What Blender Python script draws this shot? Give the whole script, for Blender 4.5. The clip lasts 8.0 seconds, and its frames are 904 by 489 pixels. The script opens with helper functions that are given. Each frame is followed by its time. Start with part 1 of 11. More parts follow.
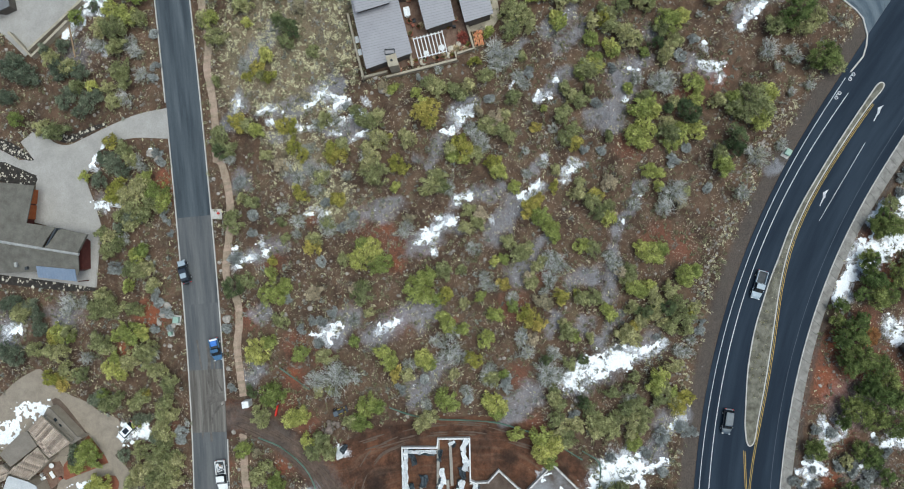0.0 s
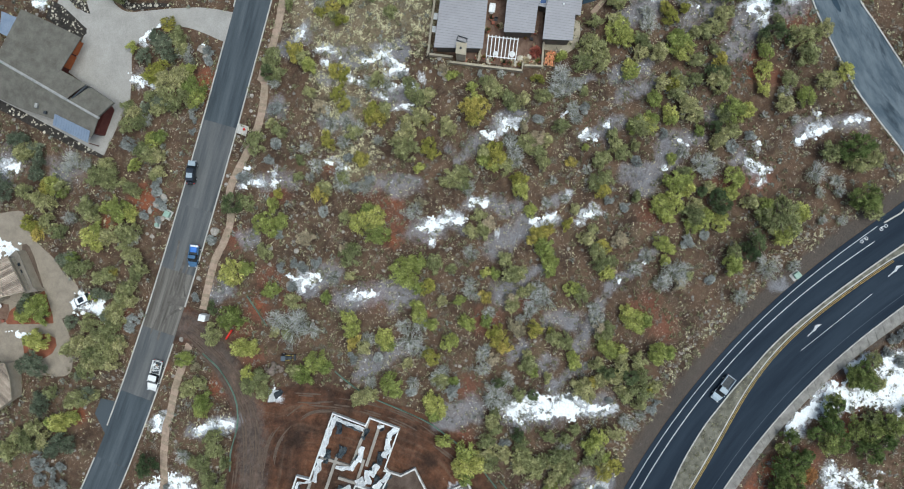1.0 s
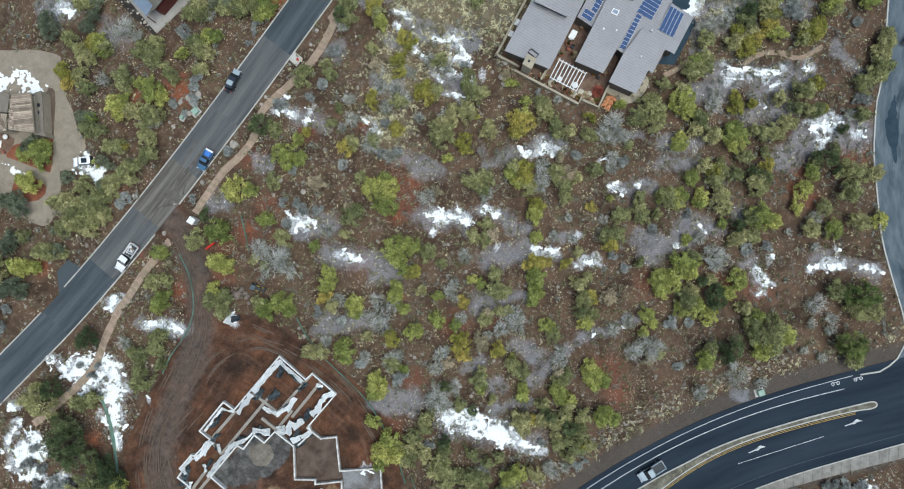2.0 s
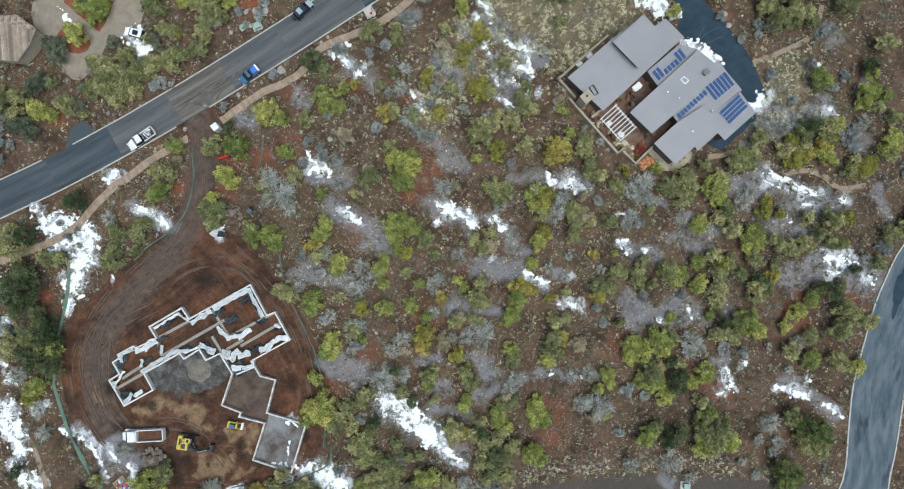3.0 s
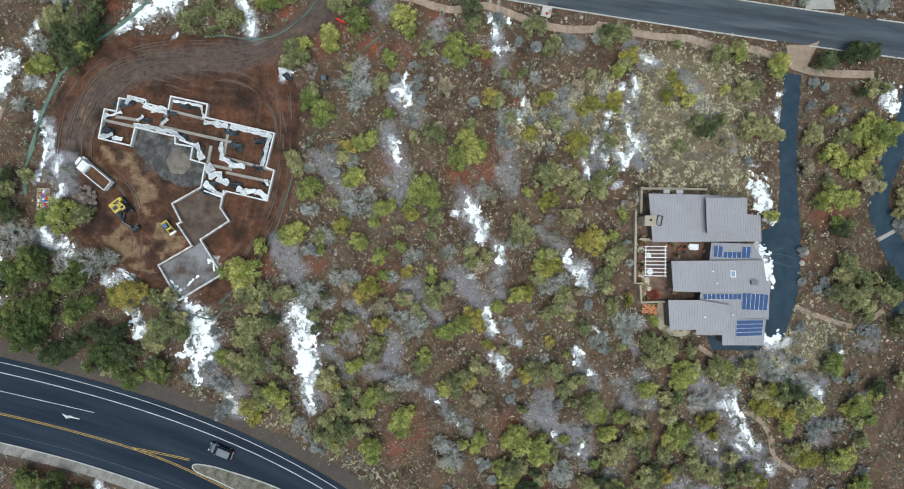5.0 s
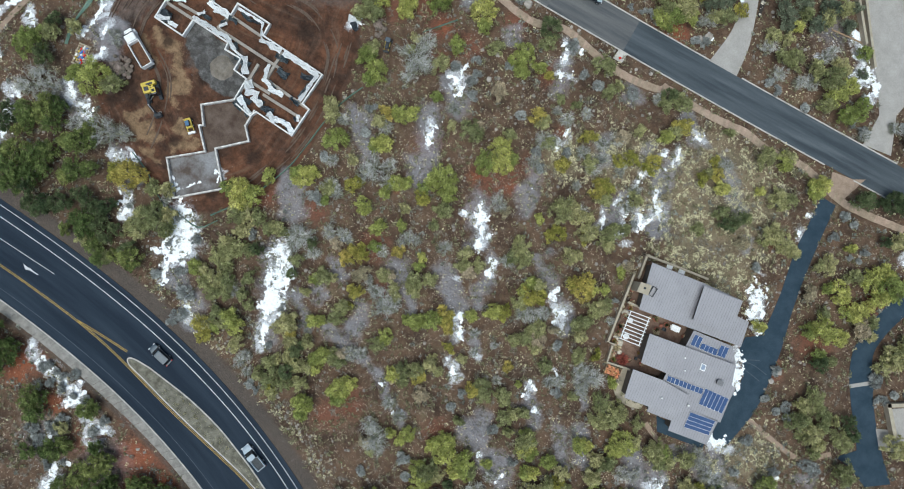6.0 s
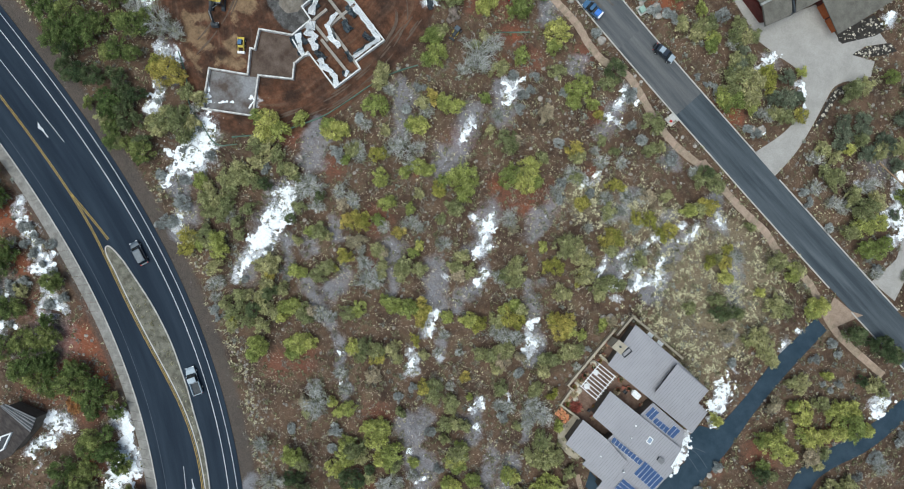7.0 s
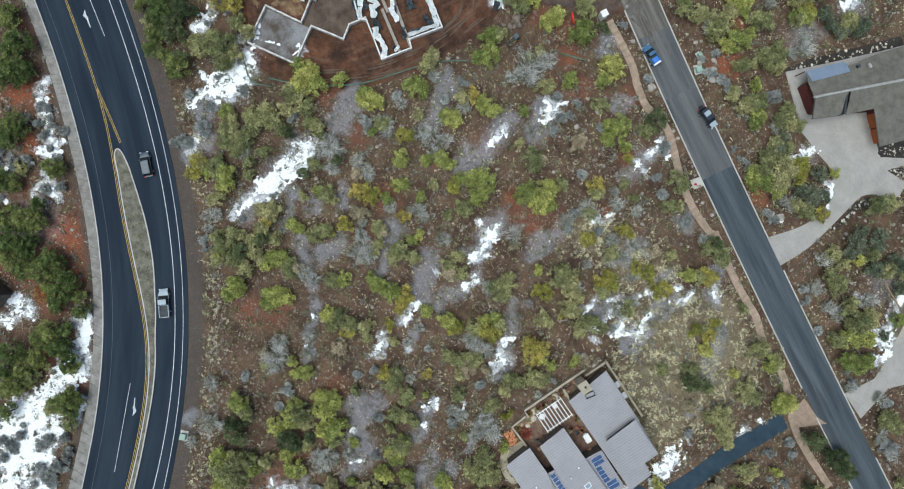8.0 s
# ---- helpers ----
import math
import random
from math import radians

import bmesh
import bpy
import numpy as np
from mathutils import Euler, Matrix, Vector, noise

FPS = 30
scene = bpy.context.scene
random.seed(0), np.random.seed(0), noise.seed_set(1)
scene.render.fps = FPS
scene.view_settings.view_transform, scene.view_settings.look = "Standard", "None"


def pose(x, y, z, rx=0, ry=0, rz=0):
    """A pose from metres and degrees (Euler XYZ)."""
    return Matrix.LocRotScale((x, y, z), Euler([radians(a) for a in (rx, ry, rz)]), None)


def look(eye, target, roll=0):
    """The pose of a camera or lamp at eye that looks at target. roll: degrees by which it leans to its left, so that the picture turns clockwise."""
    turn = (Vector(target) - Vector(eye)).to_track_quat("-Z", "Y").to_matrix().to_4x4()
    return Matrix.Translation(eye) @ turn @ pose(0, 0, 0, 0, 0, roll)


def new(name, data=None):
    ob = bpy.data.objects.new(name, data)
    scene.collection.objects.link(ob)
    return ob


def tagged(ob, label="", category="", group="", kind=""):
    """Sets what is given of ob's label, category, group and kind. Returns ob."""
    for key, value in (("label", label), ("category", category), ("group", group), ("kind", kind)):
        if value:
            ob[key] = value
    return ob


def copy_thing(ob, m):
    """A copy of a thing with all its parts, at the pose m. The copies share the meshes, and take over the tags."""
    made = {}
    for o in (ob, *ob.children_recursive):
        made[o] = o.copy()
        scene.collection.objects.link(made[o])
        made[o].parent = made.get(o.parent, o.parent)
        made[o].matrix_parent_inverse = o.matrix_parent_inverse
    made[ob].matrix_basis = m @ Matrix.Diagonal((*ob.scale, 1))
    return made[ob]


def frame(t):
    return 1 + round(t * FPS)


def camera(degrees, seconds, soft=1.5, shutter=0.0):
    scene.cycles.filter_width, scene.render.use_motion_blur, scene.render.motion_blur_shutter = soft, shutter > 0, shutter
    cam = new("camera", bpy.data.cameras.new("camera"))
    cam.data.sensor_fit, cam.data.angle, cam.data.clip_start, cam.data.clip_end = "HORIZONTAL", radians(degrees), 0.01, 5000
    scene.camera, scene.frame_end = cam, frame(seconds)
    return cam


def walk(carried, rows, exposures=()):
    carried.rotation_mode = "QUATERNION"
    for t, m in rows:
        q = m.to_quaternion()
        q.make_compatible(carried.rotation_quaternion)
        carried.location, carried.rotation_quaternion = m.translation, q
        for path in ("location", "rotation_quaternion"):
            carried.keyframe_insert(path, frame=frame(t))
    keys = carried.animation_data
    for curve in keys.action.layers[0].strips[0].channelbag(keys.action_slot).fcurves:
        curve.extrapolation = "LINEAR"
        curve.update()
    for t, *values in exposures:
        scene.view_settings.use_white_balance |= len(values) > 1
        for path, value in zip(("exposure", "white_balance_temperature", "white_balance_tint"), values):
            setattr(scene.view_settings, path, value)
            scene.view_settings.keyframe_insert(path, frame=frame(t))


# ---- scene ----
cam = camera(73.0, 8.0, soft=1.05)
PATH = [(0, pose(0.27, -0.16, 119.21, 0.26, 1.25, -93.98)),
        (0.5, pose(0.51, -0.05, 119.35, 0.24, 1.11, -83.68)),
        (1, pose(0.70, 0.10, 119.42, 0.21, 0.97, -73.12)),
        (1.5, pose(0.84, 0.30, 119.48, 0.18, 0.83, -62.50)),
        (3, pose(0.61, 0.18, 119.90, 0.10, 0.41, -31.67)),
        (3.5, pose(0.45, 0.18, 119.95, 0.07, 0.28, -21.02)),
        (4, pose(0.21, 0.11, 119.98, 0.03, 0.14, -10.49)),
        (4.5, pose(-0.00, 0.00, 120.00, -0.00, 0.00, -0.00)),
        (6, pose(0.05, -0.70, 119.74, -0.12, -0.42, 31.05)),
        (6.5, pose(-0.05, -1.03, 119.66, -0.16, -0.56, 40.60)),
        (7, pose(-0.09, -1.46, 119.55, -0.20, -0.70, 49.93)),
        (7.5, pose(-0.02, -1.92, 119.41, -0.25, -0.84, 58.35)),
        (8, pose(0.15, -2.26, 119.24, -0.29, -0.98, 65.89))]
walk(cam, PATH, [(0, 0.47, 5920, 0), (8, 0.47, 5920, 0)])

# ---- light ----
world = bpy.data.worlds.new("overcast_sky")
scene.world = world
world.use_nodes = True
wn = world.node_tree.nodes
sky = wn.new("ShaderNodeTexSky")
sky.sky_type, sky.sun_disc = 'NISHITA', False
sky.sun_elevation, sky.sun_rotation = radians(74), radians(200)
sky.air_density, sky.dust_density = 1.0, 4.0
world.node_tree.links.new(sky.outputs[0], wn["Background"].inputs[0])
wn["Background"].inputs[1].default_value = 0.076
sun_data = bpy.data.lights.new("sun", "SUN")
sun_data.energy, sun_data.angle, sun_data.color = 1.75, radians(48), (1.0, 0.97, 0.93)
sun_ob = new("sun", sun_data)
sun_ob.matrix_world = look((6, -16, 60), (0, 0, 0))


# ---- materials ----
def mat(name, a, b, scale=1.0, rough=0.85, bump=0.3, fine=12.0, metal=0.0, rnd=0.0, isl=0.0, local=False, stretch=(1, 1, 1), spec=0.3, leaf=0.0, vary=0.18):
    """Two colours mixed by coarse noise, broken up by fine noise; rnd and isl vary the value by object and by loose piece."""
    m = bpy.data.materials.new(name)
    m.use_nodes = True
    nt = m.node_tree
    n, l = nt.nodes, nt.links
    bsdf = n["Principled BSDF"]
    bsdf.inputs["Roughness"].default_value = rough
    bsdf.inputs["Metallic"].default_value = metal
    bsdf.inputs["Specular IOR Level"].default_value = spec
    co = n.new("ShaderNodeTexCoord").outputs["Object"] if local else n.new("ShaderNodeNewGeometry").outputs["Position"]
    mp = n.new("ShaderNodeMapping")
    mp.inputs["Scale"].default_value = stretch
    l.new(co, mp.inputs["Vector"])
    t1 = n.new("ShaderNodeTexNoise")
    t1.inputs["Scale"].default_value, t1.inputs["Detail"].default_value, t1.inputs["Roughness"].default_value = scale, 6, 0.65
    t2 = n.new("ShaderNodeTexNoise")
    t2.inputs["Scale"].default_value, t2.inputs["Detail"].default_value = fine, 4
    l.new(mp.outputs[0], t1.inputs["Vector"])
    l.new(mp.outputs[0], t2.inputs["Vector"])
    ramp = n.new("ShaderNodeMapRange")
    ramp.inputs[1].default_value, ramp.inputs[2].default_value = 0.35, 0.65
    l.new(t1.outputs[0], ramp.inputs[0])
    mix = n.new("ShaderNodeMix")
    mix.data_type = 'RGBA'
    l.new(ramp.outputs[0], mix.inputs[0])
    mix.inputs[6].default_value, mix.inputs[7].default_value = (*a, 1), (*b, 1)
    hsv = n.new("ShaderNodeHueSaturation")
    l.new(mix.outputs[2], hsv.inputs["Color"])
    val = n.new("ShaderNodeMapRange")
    val.inputs[1].default_value, val.inputs[2].default_value = 0.25, 0.75
    val.inputs[3].default_value, val.inputs[4].default_value = 1 - vary, 1 + vary
    l.new(t2.outputs[0], val.inputs[0])
    v = val.outputs[0]
    if rnd:
        oi = n.new("ShaderNodeObjectInfo")
        r = n.new("ShaderNodeMapRange")
        r.inputs[3].default_value, r.inputs[4].default_value = 1 - rnd, 1 + rnd
        l.new(oi.outputs["Random"], r.inputs[0])
        mu = n.new("ShaderNodeMath")
        mu.operation = 'MULTIPLY'
        l.new(v, mu.inputs[0]), l.new(r.outputs[0], mu.inputs[1])
        v = mu.outputs[0]
        hr = n.new("ShaderNodeMapRange")
        hr.inputs[3].default_value, hr.inputs[4].default_value = 0.5 + 0.06 * rnd, 0.5 - 0.09 * rnd
        l.new(oi.outputs["Random"], hr.inputs[0])
        l.new(hr.outputs[0], hsv.inputs["Hue"])
    if leaf and local:
        at = n.new("ShaderNodeAttribute")
        at.attribute_name = "clump"
        r = n.new("ShaderNodeMapRange")
        r.inputs[3].default_value, r.inputs[4].default_value = 0.66, 1.32
        l.new(at.outputs["Fac"], r.inputs[0])
        mu = n.new("ShaderNodeMath")
        mu.operation = 'MULTIPLY'
        l.new(v, mu.inputs[0]), l.new(r.outputs[0], mu.inputs[1])
        v = mu.outputs[0]
    if isl:
        ge = n.new("ShaderNodeNewGeometry")
        r = n.new("ShaderNodeMapRange")
        r.inputs[3].default_value, r.inputs[4].default_value = 1 - isl, 1 + isl
        l.new(ge.outputs["Random Per Island"], r.inputs[0])
        mu = n.new("ShaderNodeMath")
        mu.operation = 'MULTIPLY'
        l.new(v, mu.inputs[0]), l.new(r.outputs[0], mu.inputs[1])
        v = mu.outputs[0]
    l.new(v, hsv.inputs["Value"])
    l.new(hsv.outputs[0], bsdf.inputs["Base Color"])
    if bump:
        bp = n.new("ShaderNodeBump")
        bp.inputs["Strength"].default_value, bp.inputs["Distance"].default_value = bump, 0.05
        l.new(t2.outputs[0], bp.inputs["Height"])
        l.new(bp.outputs[0], bsdf.inputs["Normal"])
    if leaf:
        bsdf.inputs["Specular IOR Level"].default_value = 0.1
        tr = n.new("ShaderNodeBsdfTranslucent")
        l.new(hsv.outputs[0], tr.inputs["Color"])
        ms = n.new("ShaderNodeMixShader")
        ms.inputs[0].default_value = leaf
        l.new(bsdf.outputs[0], ms.inputs[1]), l.new(tr.outputs[0], ms.inputs[2])
        l.new(ms.outputs[0], n["Material Output"].inputs[0])
    return m


def noise_node(n, l, vec, scale, detail=6, rough=0.6):
    t = n.new("ShaderNodeTexNoise")
    t.inputs["Scale"].default_value, t.inputs["Detail"].default_value, t.inputs["Roughness"].default_value = scale, detail, rough
    l.new(vec, t.inputs["Vector"])
    return t.outputs[0]


def ranged(n, l, sock, a, b, c=0.0, d=1.0):
    r = n.new("ShaderNodeMapRange")
    r.inputs[1].default_value, r.inputs[2].default_value, r.inputs[3].default_value, r.inputs[4].default_value = a, b, c, d
    l.new(sock, r.inputs[0])
    return r.outputs[0]


def math_node(n, l, op, a, b):
    m = n.new("ShaderNodeMath")
    m.operation = op
    for k, s in enumerate((a, b)):
        if isinstance(s, (int, float)):
            m.inputs[k].default_value = s
        else:
            l.new(s, m.inputs[k])
    return m.outputs[0]


def mixed(n, l, fac, a, b):
    m = n.new("ShaderNodeMix")
    m.data_type = 'RGBA'
    l.new(fac, m.inputs[0])
    for k, s in ((6, a), (7, b)):
        if isinstance(s, tuple):
            m.inputs[k].default_value = (*s, 1)
        else:
            l.new(s, m.inputs[k])
    return m.outputs[2]


def road_material(name, a, b, dark, wide=0.5, run=0.035, rough=0.75, spec=0.1):
    """Asphalt worn in long streaks along the lanes, with darker soaked patches."""
    m = bpy.data.materials.new(name)
    m.use_nodes = True
    n, l = m.node_tree.nodes, m.node_tree.links
    bsdf = n["Principled BSDF"]
    bsdf.inputs["Roughness"].default_value = rough
    bsdf.inputs["Specular IOR Level"].default_value = spec
    pos = n.new("ShaderNodeNewGeometry").outputs["Position"]
    com = n.new("ShaderNodeCombineXYZ")
    for k, (key, f) in enumerate((("across", wide), ("along", run))):
        at = n.new("ShaderNodeAttribute")
        at.attribute_name = key
        l.new(math_node(n, l, 'MULTIPLY', at.outputs["Fac"], f), com.inputs[k])
    streak = noise_node(n, l, com.outputs[0], 1.0, 5, 0.6)
    patch = noise_node(n, l, com.outputs[0], 0.45, 6, 0.65)
    grain = noise_node(n, l, pos, 6.0, 4, 0.7)
    col = mixed(n, l, ranged(n, l, streak, 0.38, 0.64), a, b)
    col = mixed(n, l, ranged(n, l, patch, 0.54, 0.64, 0, 0.85), col, dark)
    hsv = n.new("ShaderNodeHueSaturation")
    l.new(col, hsv.inputs["Color"])
    l.new(ranged(n, l, grain, 0.25, 0.75, 0.85, 1.15), hsv.inputs["Value"])
    l.new(hsv.outputs[0], bsdf.inputs["Base Color"])
    bp = n.new("ShaderNodeBump")
    bp.inputs["Strength"].default_value, bp.inputs["Distance"].default_value = 0.2, 0.02
    l.new(grain, bp.inputs["Height"])
    l.new(bp.outputs[0], bsdf.inputs["Normal"])
    return m


def ground_material():
    """Brown soil with leaf litter, red earth, straw grass, frost dusting and churned dirt, spread by the sheet's attributes."""
    m = bpy.data.materials.new("ground_soil")
    m.use_nodes = True
    n, l = m.node_tree.nodes, m.node_tree.links
    bsdf = n["Principled BSDF"]
    bsdf.inputs["Roughness"].default_value = 0.95
    bsdf.inputs["Specular IOR Level"].default_value = 0.15
    pos = n.new("ShaderNodeNewGeometry").outputs["Position"]
    coarse = noise_node(n, l, pos, 0.16, 8, 0.7)
    mid = noise_node(n, l, pos, 0.9, 6, 0.7)
    fine = noise_node(n, l, pos, 5.0, 4, 0.7)

    def attr(name):
        a = n.new("ShaderNodeAttribute")
        a.attribute_name = name
        return a.outputs["Fac"]

    def masked(name, k, lo, hi):
        s = math_node(n, l, 'ADD', attr(name), math_node(n, l, 'MULTIPLY', math_node(n, l, 'SUBTRACT', mid, 0.5), k))
        s = math_node(n, l, 'ADD', s, math_node(n, l, 'MULTIPLY', math_node(n, l, 'SUBTRACT', fine, 0.5), k * 0.8))
        return ranged(n, l, s, lo, hi)

    soil = mixed(n, l, ranged(n, l, coarse, 0.36, 0.60), SOIL_DARK, SOIL_TAN)
    soil = mixed(n, l, ranged(n, l, mid, 0.52, 0.72, 0, 0.75), soil, SOIL_GREY)
    soil = mixed(n, l, ranged(n, l, noise_node(n, l, pos, 0.33, 6, 0.75), 0.54, 0.68, 0, 0.45), soil, SOIL_MOSS)
    soil = mixed(n, l, math_node(n, l, 'MULTIPLY', masked("straw", 2.2, 0.3, 1.2), 0.42), soil, STRAW_COL)
    soil = mixed(n, l, math_node(n, l, 'MULTIPLY', masked("red", 1.5, 0.34, 1.0), 0.9), soil, RED_COL)
    soil = mixed(n, l, math_node(n, l, 'MULTIPLY', masked("rust", 1.3, 0.32, 0.9), 0.9), soil, RUST_COL)
    soil = mixed(n, l, math_node(n, l, 'MULTIPLY', masked("shoulder", 0.9, 0.3, 0.9), 0.8), soil, SHOULDER_COL)
    sep = n.new("ShaderNodeSeparateXYZ")
    l.new(pos, sep.inputs[0])
    com = n.new("ShaderNodeCombineXYZ")
    l.new(math_node(n, l, 'MULTIPLY', attr("arc"), 1.5), com.inputs[0])
    l.new(math_node(n, l, 'MULTIPLY', sep.outputs[0], 0.07), com.inputs[1])
    l.new(math_node(n, l, 'MULTIPLY', sep.outputs[1], 0.07), com.inputs[2])
    streak = noise_node(n, l, com.outputs[0], 1.0, 5, 0.6)
    swirl = noise_node(n, l, pos, 0.11, 8, 0.72)
    dirt = mixed(n, l, ranged(n, l, swirl, 0.40, 0.62), DIRT_DARK, DIRT_RED)
    dirt = mixed(n, l, math_node(n, l, 'MULTIPLY', masked("track", 1.5, 0.35, 0.9), 0.8), dirt, DIRT_GREY)
    dirt = mixed(n, l, math_node(n, l, 'MULTIPLY', ranged(n, l, streak, 0.50, 0.75), ranged(n, l, swirl, 0.35, 0.6, 0.2, 0.75)), dirt, DIRT_RUT)
    dirt = mixed(n, l, ranged(n, l, streak, 0.44, 0.30, 0, 0.45), dirt, DIRT_DARK)
    dirt = mixed(n, l, math_node(n, l, 'MULTIPLY', masked("tan", 1.3, 0.35, 0.9), 0.85), dirt, DIRT_TAN)
    dirt = mixed(n, l, math_node(n, l, 'MULTIPLY', masked("wet", 1.2, 0.35, 0.8), 0.85), dirt, DIRT_WET)
    grit = mixed(n, l, ranged(n, l, noise_node(n, l, pos, 0.45, 7, 0.7), 0.45, 0.68), COURT_COL, COURT_PALE)
    dirt = mixed(n, l, masked("court", 0.6, 0.35, 0.65), dirt, grit)
    soil = mixed(n, l, masked("dirt", 0.5, 0.4, 0.6), soil, dirt)
    soil = mixed(n, l, math_node(n, l, 'MULTIPLY', masked("frost", 1.2, 0.3, 1.15), 0.66), soil, FROST_COL)
    soil = mixed(n, l, math_node(n, l, 'MULTIPLY', masked("slush", 2.0, 0.45, 1.05), 0.85), soil, SLUSH_COL)
    hsv = n.new("ShaderNodeHueSaturation")
    l.new(soil, hsv.inputs["Color"])
    calm = n.new("ShaderNodeMix")
    l.new(attr("dirt"), calm.inputs[0])
    l.new(ranged(n, l, fine, 0.25, 0.75, 0.45, 1.55), calm.inputs[2])
    l.new(ranged(n, l, fine, 0.25, 0.75, 0.85, 1.15), calm.inputs[3])
    blotch = n.new("ShaderNodeMix")
    l.new(attr("dirt"), blotch.inputs[0])
    blotch.inputs[2].default_value = 1.0
    l.new(ranged(n, l, noise_node(n, l, pos, 0.55, 8, 0.75), 0.34, 0.66, 0.55, 1.45), blotch.inputs[3])
    l.new(math_node(n, l, 'MULTIPLY', calm.outputs[0], blotch.outputs[0]), hsv.inputs["Value"])
    l.new(hsv.outputs[0], bsdf.inputs["Base Color"])
    bp = n.new("ShaderNodeBump")
    bp.inputs["Strength"].default_value, bp.inputs["Distance"].default_value = 0.6, 0.12
    l.new(math_node(n, l, 'ADD', fine, mid), bp.inputs["Height"])
    l.new(bp.outputs[0], bsdf.inputs["Normal"])
    return m


SOIL_DARK, SOIL_TAN, SOIL_GREY = (0.043, 0.028, 0.020), (0.124, 0.079, 0.052), (0.195, 0.158, 0.122)
RUST_COL, SHOULDER_COL = (0.225, 0.078, 0.040), (0.082, 0.072, 0.064)
SLUSH_COL = (0.60, 0.62, 0.65)
SOIL_MOSS = (0.150, 0.142, 0.082)
STRAW_COL, RED_COL, FROST_COL = (0.30, 0.27, 0.17), (0.165, 0.070, 0.045), (0.27, 0.275, 0.30)
DIRT_DARK, DIRT_RED, DIRT_TAN, DIRT_GREY = (0.048, 0.029, 0.021), (0.128, 0.058, 0.032), (0.215, 0.146, 0.086), (0.098, 0.080, 0.070)
COURT_COL, COURT_PALE = (0.066, 0.062, 0.058), (0.158, 0.155, 0.150)
DIRT_RUT, DIRT_WET = (0.140, 0.096, 0.068), (0.030, 0.019, 0.014)

